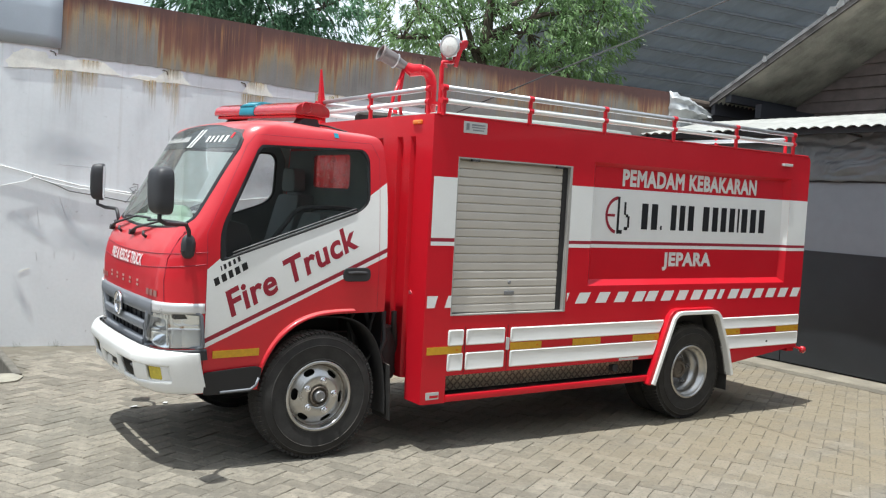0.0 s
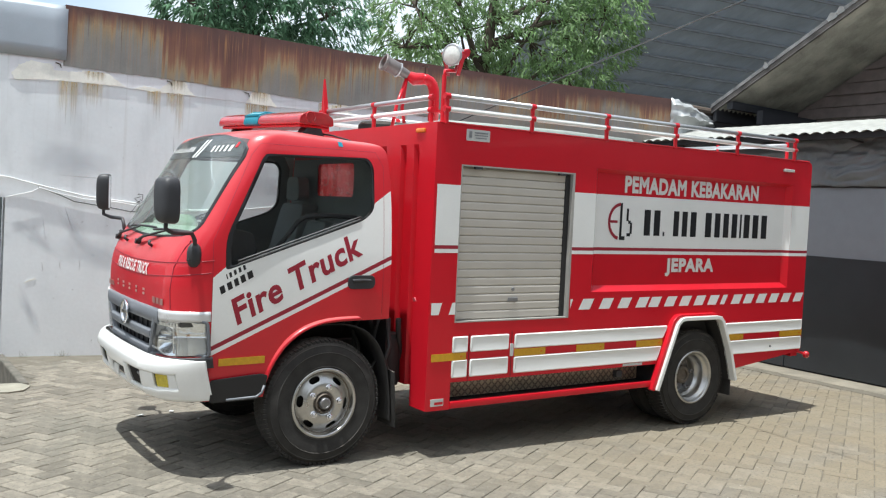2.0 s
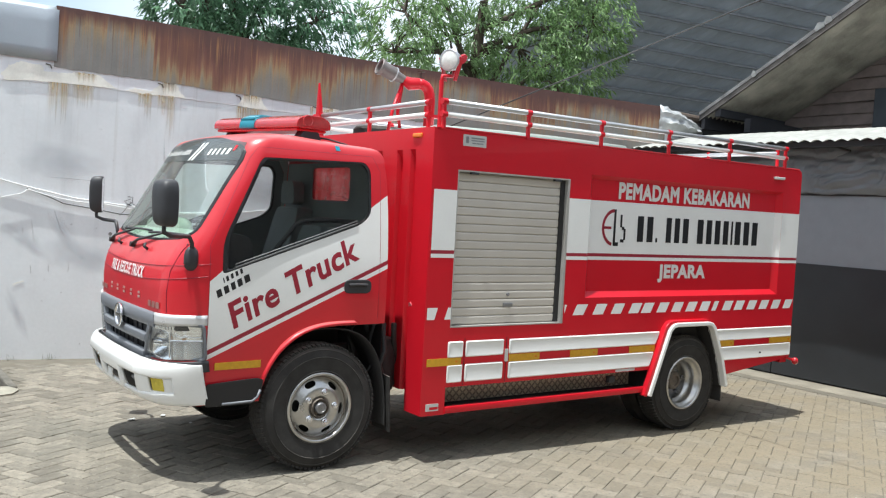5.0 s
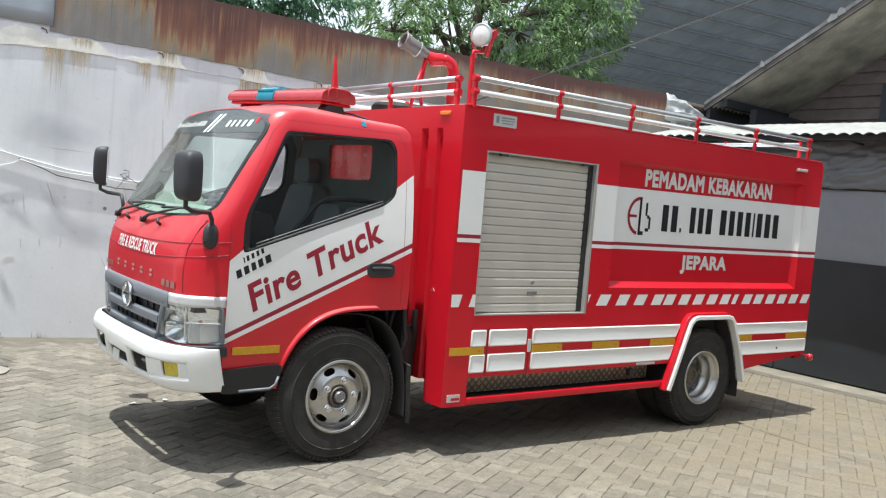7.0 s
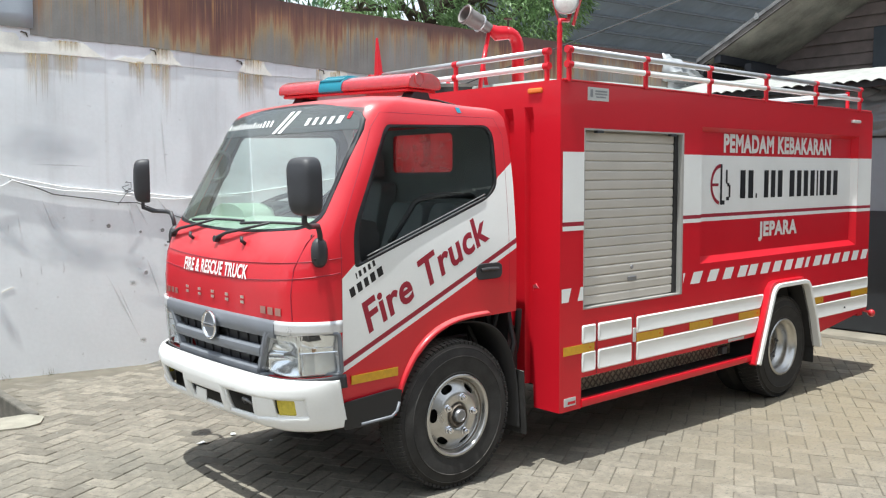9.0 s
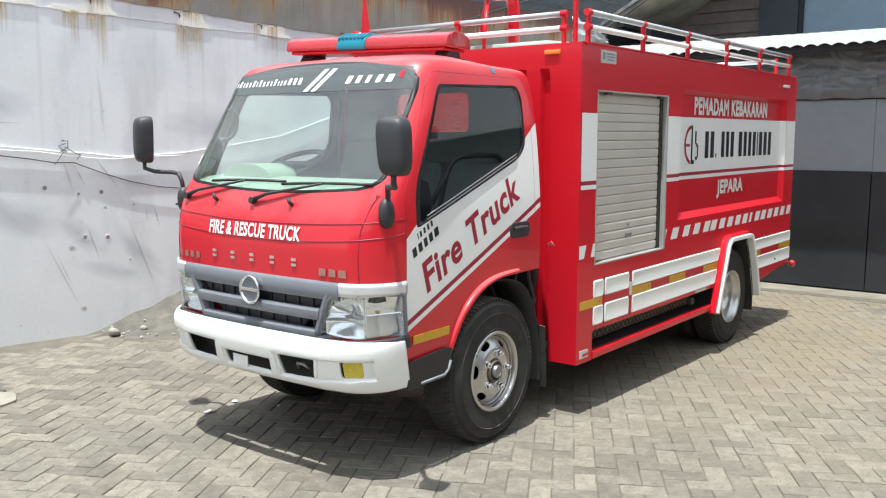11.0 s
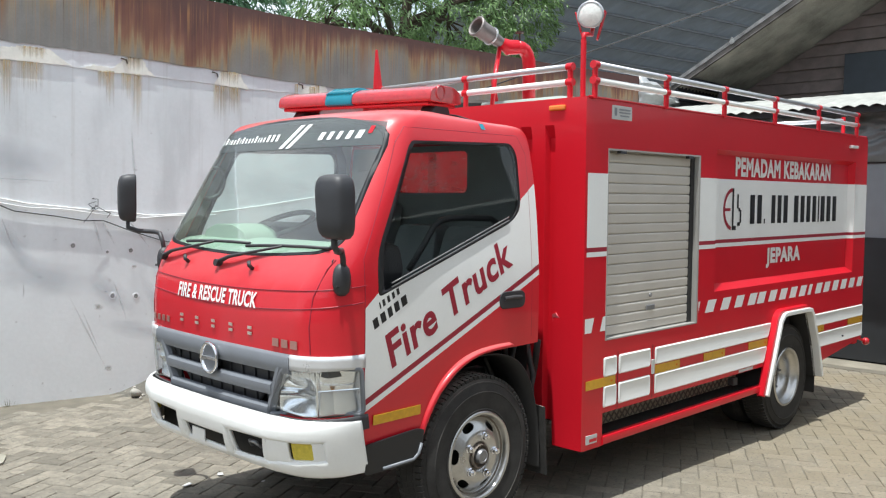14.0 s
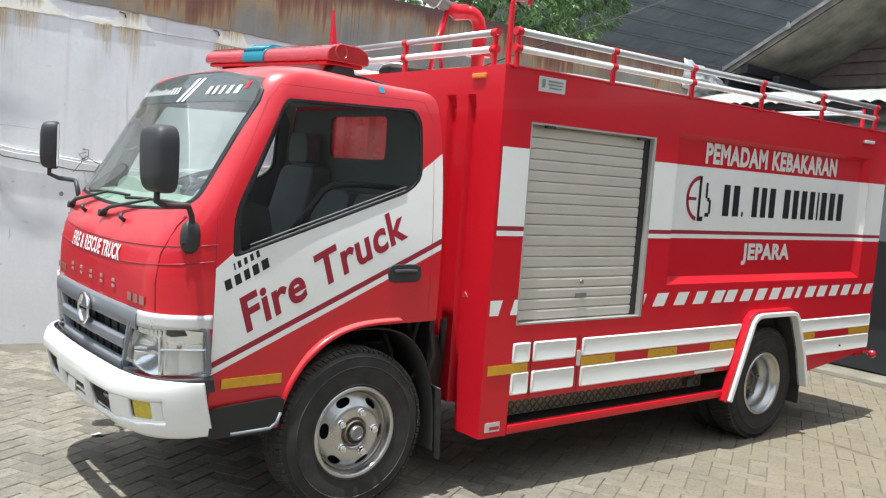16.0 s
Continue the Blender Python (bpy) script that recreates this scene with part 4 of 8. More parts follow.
def build_gate():
    tagged(part("kerb_strip", box(6.78, -9, -0.2, 7.5, 2.9, 0.012), material("sandy_cement", (0.235, 0.21, 0.165), 0.95, spread=0.35, scale=3, fine=90, bump=0.6), bevel=0.01), "worn pale concrete strip along the foot of the gate", "kerb", kind="structure")
    g = thing("sliding_gate", "black sheet-metal yard gate with a grey upper panel", "gate")
    y = 2.75
    i = 0
    while y > -9:
        w = 1.95
        part("gate_panel", box(GX, y - w + 0.012, 0.03, GX + 0.05, y, 1.425), GATE, g, bevel=0.004)
        part("upper_panel", box(GX + 0.006, y - w + 0.004, 1.425, GX + 0.05, y, 2.30), GREYBAND, g, "plain grey upper sheet")
        y -= w
        i += 1
    part("top_rail", box(GX - 0.01, -9, 2.27, GX + 0.07, 2.76, 2.33), PURLIN, g)
    part("mid_rail", box(GX - 0.006, -9, 1.405, GX + 0.06, 2.76, 1.437), GATE, g)
    # tarpaulin strip
    bm = bmesh.new()
    rng = random.Random(5)
    tarp = thing("tarpaulin", "creased dark tarpaulin hung above the gate", "tarpaulin")
    ny, nz = 110, 26
    for q in range(3):
        y0 = 2.76 - 3.9 * q

        def crease(k, r, q=q):
            a, c = k * 0.0873 + 31 * q, r * 0.135
            fold = abs(noise.noise((a * 0.55, c * 1.4, 2))) * 0.06 + 0.02 * noise.noise((a * 2.3, c * 2.6, 5))
            return GX - 0.035 - 0.004 * q - fold - 0.05 * math.sin(math.pi * r / nz)

        bm = bmesh.new()
        gr = [[bm.verts.new((crease(k, r), y0 + 0.06 - 4.0 * k / ny, 2.285 + 0.57 * r / nz - 0.025 * noise.noise((k * 0.16 + 9 * q, 0, 0)) * (1 - r / nz))) for k in range(ny + 1)] for r in range(nz + 1)]
        for r in range(nz):
            for k in range(ny):
                bm.faces.new((gr[r][k], gr[r][k + 1], gr[r + 1][k + 1], gr[r + 1][k]))
        part("tarpaulin_length", bm, CANVAS, tarp, smooth="all", solid=0.004)
    # added backing behind the tarpaulin up to the awning, coloured near-black for shade
    tagged(part("wall_east", box(GX + 0.06, -9, 0.0, GX + 0.22, 3.2, 3.0), PURLIN), "near-black backing added for the gloom behind the gate and under the awning", "wall", kind="structure")
    # corrugated awning
    bm = bmesh.new()
    pitch, n = 0.15, 8
    total = int(12.6 / pitch * n)
    top = []
    for x, z in ((6.60, 2.86), (7.65, 3.13)):
        top.append([bm.verts.new((x + 0.006 * math.sin(k * 0.11), 3.35 - pitch / n * k, z + (0.013 if x < 7 else 0.002) * (abs(math.cos(math.pi * k / n)) * 2 - 1))) for k in range(total + 1)])
    for k in range(total):
        bm.faces.new((top[0][k], top[0][k + 1], top[1][k + 1], top[1][k]))
    tagged(part("awning", bm, ZINC, solid=0.004), "sun-bleached corrugated sheet awning over the gate", "awning")
    tagged(part("awning_beam", box(6.70, -9.2, 2.80, 6.76, 3.3, 2.855), PURLIN), "dark timber carrying the awning edge", "beam")
    for yy in (2.6, -0.05, -3.5, -7.0):
        tagged(part("awning_strut", tube([(GX + 0.06, yy, 2.79), (6.73, yy, 2.82)], 0.012, n=8), PURLIN), "dark strut holding the awning up", "strut", "awning struts")


build_gate()


def build_gable():
    """Neighbouring shed: verge seen from below, board gable behind it."""
    ey, ez, k = 2.80, 3.45, 0.56   # eave and slope
    ridge = -3.4

    def rz(y):
        return ez + k * (ey - y)

    house = thing("neighbour_shed", "shed behind the gate with board gable and a corrugated overhanging roof", "shed")
    bm = bmesh.new()
    pitch, n = 0.10, 4
    cnt = int(4.6 / pitch * n)
    rows = []
    for y in (ey, ridge):
        rows.append([bm.verts.new((8.0 + pitch / n * i, y, rz(y) + 0.032 * math.cos(2 * math.pi * i / n))) for i in range(cnt + 1)])
    for i in range(cnt):
        bm.faces.new((rows[0][i], rows[0][i + 1], rows[1][i + 1], rows[1][i]))
    part("roof", bm, material("roof_underside", (0.36, 0.345, 0.29), 0.6, spread=0.6, scale=2.5), house, "faded corrugated roof sheet", solid=0.004)
    # barge board along the verge
    part("barge_board", slab([(ey + 0.05, rz(ey) - 0.055), (ey + 0.05, rz(ey) + 0.06), (ridge, rz(ridge) + 0.06), (ridge, rz(ridge) - 0.055)], 0.04, lambda u, v, w: (7.96 + w, u, v)), material("weathered_grey", (0.12, 0.108, 0.10), 0.85, spread=0.7, scale=5, bump=0.3), house, "weathered grey verge board")
    part("verge_strip", slab([(ey + 0.05, rz(ey) + 0.02), (ey + 0.05, rz(ey) + 0.075), (ridge, rz(ridge) + 0.075), (ridge, rz(ridge) + 0.02)], 0.03, lambda u, v, w: (7.945 + w, u, v)), material("pale_worn_wood", (0.18, 0.178, 0.178), 0.85, spread=0.6, scale=6, bump=0.3), house, "paler worn strip along the verge")
    for y, long in ((1.03, 0.12), (0.90, 0.09), (1.95, 0.05)):      # torn flaps of the old edging
        part("torn_flap", slab([(0, 0), (long, -0.01), (long * 0.9, 0.05), (long * 0.3, 0.09), (-0.02, 0.04)], 0.004, lambda u, v, w: (7.925 + w - 0.3 * v, y - u, rz(y) + 0.03 + 0.5 * u + v)), FOIL, house, "torn pale flap of sheet on the verge")
    for y in (2.55, -0.05):
        part("rafter", box(8.0, y - 0.05, rz(y) - 0.14, 9.6, y + 0.05, rz(y) - 0.03), PURLIN, house)
    part("gutter", tube([(7.3, 2.95, 3.42), (12.5, 2.95, 3.40)], 0.075, n=12), BARK, house)
    # gable boards
    z, i = 2.6, 0
    while z < 6.4:
        ya, yb = min(ey - 0.03, ey - (z + 0.05 - ez) / k), min(ey - 0.03, ey - (z + 0.215 - ez) / k)
        if yb > 0.5:
            x = 9.60 - 0.012 * (i % 2)
            part("board", slab([(0.47, z), (ya, z), (yb, z + 0.165), (0.47, z + 0.165)], 0.04, lambda u, v, w: (x + w - 0.22 * (z + 0.165 - v), u, v)), BOARD, house, bevel=0.004)
        z += 0.17
        i += 1
    part("wall_plate", box(8.3, 2.2, 3.24, 9.6, 2.3, 3.44), PURLIN, house)
    part("eave_board", box(7.98, 2.76, 3.28, 12.6, 2.82, 3.56), PURLIN, house, "dark board closing the eave")
    part("side_boarding", box(7.75, 2.86, 0, 9.6, 2.95, 3.36), PURLIN, house, "dark boarded side")
    part("corner_post", box(9.5, 0.41, 2.6, 9.66, 0.465, 5.6), PURLIN, house)
    part("gable_hatch", box(9.47, 0.468, 2.6, 9.515, 1.03, 3.94), material("slate_sheet", (0.055, 0.065, 0.078), 0.6, spread=0.25, scale=5, bump=0.2), house, "dark slate-grey sheet closing an opening in the boards", bevel=0.004)
    bm = box(9.56, -6.0, 2.6, 9.62, 0.408, 4.9)
    part("side_sheet", bm, BLUEWALL, house, "pale blue-grey metal side sheet")
    part("core", box(9.66, -6, 0, 14, ey - 0.1, 3.2), PURLIN, house)


build_gable()


def build_hangar():
    """Large open shed: dark roof seen from below."""
    h = thing("open_shed", "large open shed whose dark sheet roof shows from below", "shed")
    lo, hi = (15.0, 3.9), (3.9, 8.9)   # (y, z) of the low far eave and of the high near edge

    def at(x, t, dz=0.0):
        return (x, lo[0] + (hi[0] - lo[0]) * t - 0.17 * (x - 12), lo[1] + (hi[1] - lo[1]) * t + dz)

    bm = bmesh.new()
    n = 200
    rows = [[bm.verts.new(at(10.6 + 0.16 * i, t, 0.02 * (i % 2))) for i in range(n + 1)] for t in (0, 1)]
    for i in range(n):
        bm.faces.new((rows[0][i], rows[0][i + 1], rows[1][i + 1], rows[1][i]))
    part("roof_sheet", bm, DARKROOF, h, solid=0.004)
    # thin dark strips stand for the shadow lines of the roof laps
    lap_shade = material("lap_shade_grey", (0.21, 0.225, 0.255), 0.8, spread=0.2)
    for k in range(20):
        t = (k + 0.5) / 20
        a, b = Vector(at(10.6, t, -0.05)), Vector(at(42, t, -0.05))
        d = (b - a)
        m = Matrix.Translation((a + b) / 2) @ Matrix.Rotation(math.atan2(d.y, d.x), 4, "Z")
        part("dark_piece", box(-d.length / 2, -0.018, -0.03, d.length / 2, 0.018, 0.03), lap_shade, h, m=m)
    for x in (13.5, 19.5, 25.5):
        part("column", tube([at(x, 0.02, -0.3), (at(x, 0.02)[0], at(x, 0.02)[1], 0)], 0.12, n=8), PURLIN, h)
    part("back_wall", box(10.6, 16.2, 0, 45, 16.4, 4.4), PURLIN, h)


build_hangar()

# plain unseen walls added behind the camera; the south one's height shapes window reflections
tagged(part("wall_south", box(-14, -10.7, 0, 12, -10.5, 6.2), PLAINWALL), "plain rendered wall added unseen behind the camera", "wall", kind="structure")
tagged(part("wall_west", box(-14.2, -10.7, 0, -14.0, 4.0, 3.2), PLAINWALL), "plain rendered wall added unseen at the yard's side", "wall", kind="structure")

# ---------------------------------------------------------------- trees


def build_tree(base, lean, crown, count, seed, leaf):
    """A leaning trunk with limbs and many narrow drooping leaves in tufts."""
    rng = random.Random(seed)
    t = thing("tree", "broad tree with dense narrow green leaves behind the wall", "tree", "trees behind the wall")
    bm = bmesh.new()
    top = Vector(base) + Vector(lean)
    tube([base, Vector(base).lerp(top, 0.5) + Vector((0.15, 0, 0)), top], [0.20, 0.14, 0.07], bm, 9)
    for cx, cy, cz, rx, ry, rz in crown:
        c = Vector((cx, cy, cz))
        start = Vector(base).lerp(top, rng.uniform(0.45, 0.95))
        tube([start, start.lerp(c, 0.5) + Vector((rng.uniform(-.2, .2), 0, 0.15)), c], [0.07, 0.05, 0.02], bm, 7)
        for k in range(7):
            d = Vector((rng.gauss(0, 1), rng.gauss(0, 1), rng.gauss(0, 1))).normalized()
            p = c + Vector((d.x * rx, d.y * ry, d.z * rz)) * 0.8
            tube([c, c.lerp(p, 0.6) + Vector((0, 0, 0.08)), p], [0.022, 0.014, 0.005], bm, 5)
    part("trunk", bm, BARK, t, smooth=True)
    vs, fs = [], []
    for cx, cy, cz, rx, ry, rz in crown:
        share = int(count * rx * ry * rz / sum(q[3] * q[4] * q[5] for q in crown) * (0.4 if cz > 6.3 else 1.0))   # looser towards the top
        for _ in range(max(10, share // 14)):
            d = Vector((rng.gauss(0, 1), rng.gauss(0, 1), rng.gauss(0, 1))).normalized()
            r = rng.uniform(0.45, 1.0) ** 0.5
            p = Vector((cx + d.x * rx * r, cy + d.y * ry * r, cz + d.z * rz * r))
            for q in range(9):
                a = math.atan2(d.y, d.x) + rng.gauss(0, 0.8)
                droop = rng.uniform(-1.15, 0.1)
                ax = Vector((math.cos(a) * math.cos(droop), math.sin(a) * math.cos(droop), math.sin(droop)))
                side = ax.cross(Vector((rng.uniform(-.4, .4), rng.uniform(-.4, .4), 1))).normalized()
                ln, wd = rng.uniform(0.11, 0.19), rng.uniform(0.016, 0.028)
                o = p + Vector((rng.uniform(-.1, .1), rng.uniform(-.1, .1), rng.uniform(-.07, .07)))
                nrm = side.cross(ax)
                b = len(vs)
                vs += [o, o + ax * ln * 0.45 + side * wd - nrm * 0.01, o + ax * ln * 0.45 - side * wd - nrm * 0.01, o + ax * ln - Vector((0, 0, 0.03)), o + ax * ln * 0.45 + nrm * 0.006]
                fs += [(b, b + 1, b + 4), (b, b + 4, b + 2), (b + 1, b + 3, b + 4), (b + 4, b + 3, b + 2)]
    me = bpy.data.meshes.new("crown")
    me.from_pydata([tuple(v) for v in vs], [], fs)
    me.materials.append(leaf)
    ob = new("crown", me)
    ob.parent = t


build_tree((2.6, 8.4, 0), (0.4, 0, 4.6), [(2.2, 8.2, 5.2, 1.1, 1.2, 0.9), (3.2, 8.4, 5.0, 1.2, 1.3, 0.9), (4.1, 8.0, 4.9, 0.8, 1.0, 0.8), (2.8, 8.6, 6.4, 1.6, 1.3, 1.0), (1.8, 8.0, 4.7, 0.6, 0.8, 0.5), (3.0, 8.0, 4.2, 1.3, 0.9, 0.5), (2.2, 8.8, 7.4, 1.5, 1.3, 0.9)], 27000, 11, LEAF)
build_tree((6.9, 8.2, 0), (0.9, 0, 6.0), [(5.9, 8.0, 5.4, 0.9, 1.1, 1.0), (7.2, 8.4, 5.2, 1.1, 1.2, 0.9), (8.6, 8.0, 5.2, 1.2, 1.2, 1.0), (9.8, 7.8, 5.4, 1.1, 1.2, 1.1), (10.2, 7.6, 5.9, 0.9, 1.0, 0.9), (8.0, 8.4, 6.6, 1.8, 1.4, 1.0), (6.2, 8.4, 6.7, 1.2, 1.2, 0.9), (9.5, 8.0, 6.8, 1.4, 1.2, 1.0), (9.2, 7.4, 4.4, 1.3, 0.9, 0.5), (5.6, 7.8, 4.6, 0.7, 0.8, 0.5), (10.7, 7.4, 6.8, 0.5, 0.6, 0.4), (8.2, 8.4, 7.8, 2.1, 1.4, 0.9)], 35000, 12, YELLOWLEAF)

# ---------------------------------------------------------------- fire truck
truck = thing("fire_truck", "red and white fire truck with roller shutter and roof rails", "truck")
BODY = Matrix.Translation((0, 0, 0.41)) @ Matrix.Rotation(radians(-1.05), 4, "Y") @ Matrix.Translation((0, 0, -0.41))

# ---- cab surface: front x, half width, rear x, corner radius, bow at heights
CAB = [
    (0.48, -0.965, 0.785, 0.455, 0.21, 0.02), (0.70, -1.000, 0.805, 0.455, 0.22, 0.02), (0.95, -1.020, 0.815, 0.455, 0.22, 0.02),
    (1.15, -1.022, 0.818, 0.455, 0.22, 0.02), (1.27, -1.005, 0.818, 0.455, 0.21, 0.02), (1.345, -0.975, 0.816, 0.455, 0.19, 0.02),
    (1.41, -0.940, 0.812, 0.455, 0.17, 0.02), (1.60, -0.832, 0.797, 0.455, 0.16, 0.025), (1.80, -0.722, 0.777, 0.450, 0.16, 0.025),
    (1.95, -0.642, 0.757, 0.440, 0.16, 0.03), (2.04, -0.592, 0.742, 0.425, 0.16, 0.03), (2.105, -0.545, 0.718, 0.400, 0.17, 0.035),
    (2.138, -0.46, 0.665, 0.355, 0.20, 0.04), (2.156, -0.34, 0.575, 0.285, 0.22, 0.04), (2.166, -0.18, 0.42, 0.18, 0.2, 0.04),
]


def hermite_slopes():
    """Slopes for a smooth profile through the rows that never overshoots."""
    out = []
    for c in range(1, 6):
        d = [(q[c] - a[c]) / (q[0] - a[0]) for a, q in zip(CAB, CAB[1:])]
        m = [d[0]] + [0.0 if a * q <= 0 else 2 * a * q / (a + q) for a, q in zip(d, d[1:])] + [d[-1]]
        out.append(m)
    return out


CAB_M = hermite_slopes()


def cab_row(z):
    if z <= CAB[0][0]:
        return CAB[0][1:]
    for i, (a, q) in enumerate(zip(CAB, CAB[1:])):
        if z <= q[0]:
            h = q[0] - a[0]
            t = (z - a[0]) / h
            h0, h1, h2, h3 = 2 * t ** 3 - 3 * t * t + 1, t ** 3 - 2 * t * t + t, 3 * t * t - 2 * t ** 3, t ** 3 - t * t
            return [h0 * a[c + 1] + h1 * h * CAB_M[c][i] + h2 * q[c + 1] + h3 * h * CAB_M[c][i + 1] for c in range(5)]
    return CAB[-1][1:]


def cab_at(s, z, off=0.0):
    """A point of the cab's skin: s metres round it from the middle of the front, off metres proud of it."""
    xf, w, xr, r, bow = cab_row(z)
    sg, s = (1 if s >= 0 else -1), abs(s)
    flat = w - r
    if s <= flat:
        y, x = s, xf + bow * (s / flat) ** 2
        nx, ny = -1.0, 2 * bow * s / flat ** 2
    else:
        a = min((s - flat) / r, math.pi / 2)
        nx, ny = -math.cos(a), math.sin(a)
        x, y = xf + bow + r * (1 - math.cos(a)), flat + r * math.sin(a)
        rest = s - flat - r * math.pi / 2
        if rest > 0:
            x += rest
    l = math.hypot(nx, ny)
    return Vector((x + off * nx / l, sg * (y + off * ny / l), z))


def cab_s(x, z):
    """How far round the skin a point of the cab's side lies."""
    xf, w, xr, r, bow = cab_row(z)
    return w - r + r * math.pi / 2 + (x - (xf + bow + r))


def cab_round(co):
    """How far round the skin (signed) a point on or near it lies."""
    xf, w, xr, r, bow = cab_row(co.z)
    sg, y, flat = (1 if co.y >= 0 else -1), abs(co.y), w - r
    if co.x > xf + bow + r:
        return sg * (flat + r * math.pi / 2 + co.x - (xf + bow + r))
    if y < flat:
        return sg * y
    return sg * (flat + r * min(math.pi / 2, max(0.0, math.atan2(y - flat, xf + bow + r - co.x))))


def roof_fall(x, z):
    t = min(1.0, max(0.0, (x + 0.40) / 0.75))
    return 0.042 * max(0.0, (z - 2.05) / 0.116) * t * t * (3 - 2 * t)


def droop(v):
    """The roof falls off towards its rear edge."""
    return Vector((v.x, v.y, v.z - roof_fall(v.x, v.z)))


def cab_normal(co, face):
    """Outward direction of the skin; the roof's top and rear slope keep their own."""
    if face.x > 0.25 or face.z > 0.992:
        return face
    zp = co.z
    for _ in range(4):
        zp = co.z + roof_fall(co.x, zp)
    co = Vector((co.x, co.y, zp))
    s = cab_round(co)
    e = 0.004
    u = cab_at(s + e, co.z) - cab_at(s - e, co.z)
    v = cab_at(s, min(co.z + e, CAB[-1][0])) - cab_at(s, co.z - e)
    n = v.cross(u).normalized()
    return n if n.dot(cab_at(s, co.z, 0.1) - cab_at(s, co.z)) > 0 else -n


def lined(bm, deep, low):
    """The inner face of a patch of skin, set in by its thickness."""
    out = bm.copy()
    bmesh.ops.delete(out, geom=[f for f in out.faces if f.calc_center_median().z < low or f.normal.x > 0.25], context="FACES")
    for f in out.faces:
        f.material_index = 0
    for v in out.verts:
        f = v.link_faces[0].normal if v.link_faces else Vector((0, 0, 1))
        v.co = v.co - cab_normal(v.co, f) * deep
    return out


def side_y(z, off=0.0):
    return -cab_row(z)[1] - off


def skin(poly, off, rows=14, cols=24, mat_fn=None):
    """A patch of sheet that follows the cab's skin; poly in (s, z), convex."""
    us, vs = [p[0] for p in poly], [p[1] for p in poly]
    bm = bmesh.new()
    u0, u1, v0, v1 = min(us), max(us), min(vs), max(vs)
    g = [[bm.verts.new((u0 + (u1 - u0) * i / cols, v0 + (v1 - v0) * j / rows, 0)) for i in range(cols + 1)] for j in range(rows + 1)]
    for j in range(rows):
        for i in range(cols):
            bm.faces.new((g[j][i], g[j][i + 1], g[j + 1][i + 1], g[j + 1][i]))
    ins = set(carve(bm, list(bm.faces), poly, (0, 1)))
    bmesh.ops.delete(bm, geom=[f for f in bm.faces if f not in ins], context="FACES")
    for v in bm.verts:
        v.co = cab_at(v.co.x, v.co.y, off)
    return bm


LAMP = rounded([(0.425, 0.732), (0.930, 0.760), (0.932, 0.966), (0.545, 0.954)], 0.026, 3)
DOOR = [(-0.765, 0.50), (0.395, 0.50), (0.395, 1.95), (0.34, 2.045), (-0.46, 2.045), (-0.52, 1.97), (-0.765, 1.44)]
WINDOW = rounded([(-0.690, 1.268), (-0.690, 1.465), (-0.455, 1.955), (-0.43, 1.985), (0.285, 2.005), (0.325, 1.95), (0.325, 1.66), (0.245, 1.592)], [0.03, 0.08, 0.05, 0.05, 0.06, 0.06, 0.06, 0.07], 3)
WINDOW_IN = [(0.965 * (x + 0.19) - 0.188 + 0.04 * max(0.0, -0.25 - x), 0.955 * (z - 1.66) + 1.66 + 0.012 * max(0.0, 1.7 - z)) for x, z in WINDOW]
SCREEN = rounded([(-0.745, 1.500), (-0.66, 1.462), (-0.35, 1.438), (0.0, 1.428), (0.35, 1.438), (0.66, 1.462), (0.745, 1.500), (0.716, 2.046), (0.35, 2.112), (0.0, 2.120), (-0.35, 2.112), (-0.716, 2.046)], [0.06, 0.1, 0.2, 0.3, 0.2, 0.1, 0.06, 0.09, 0.3, 0.3, 0.3, 0.09], 3)
SCREEN_IN = [(0.972 * y, 0.958 * (z - 1.775) + 1.775) for y, z in SCREEN]


def stripe_z(x, d):
    """Slanting stripe on the door: height at x, d metres above its lower edge."""
    return 0.755 + (x + 0.768) * 0.452 + d


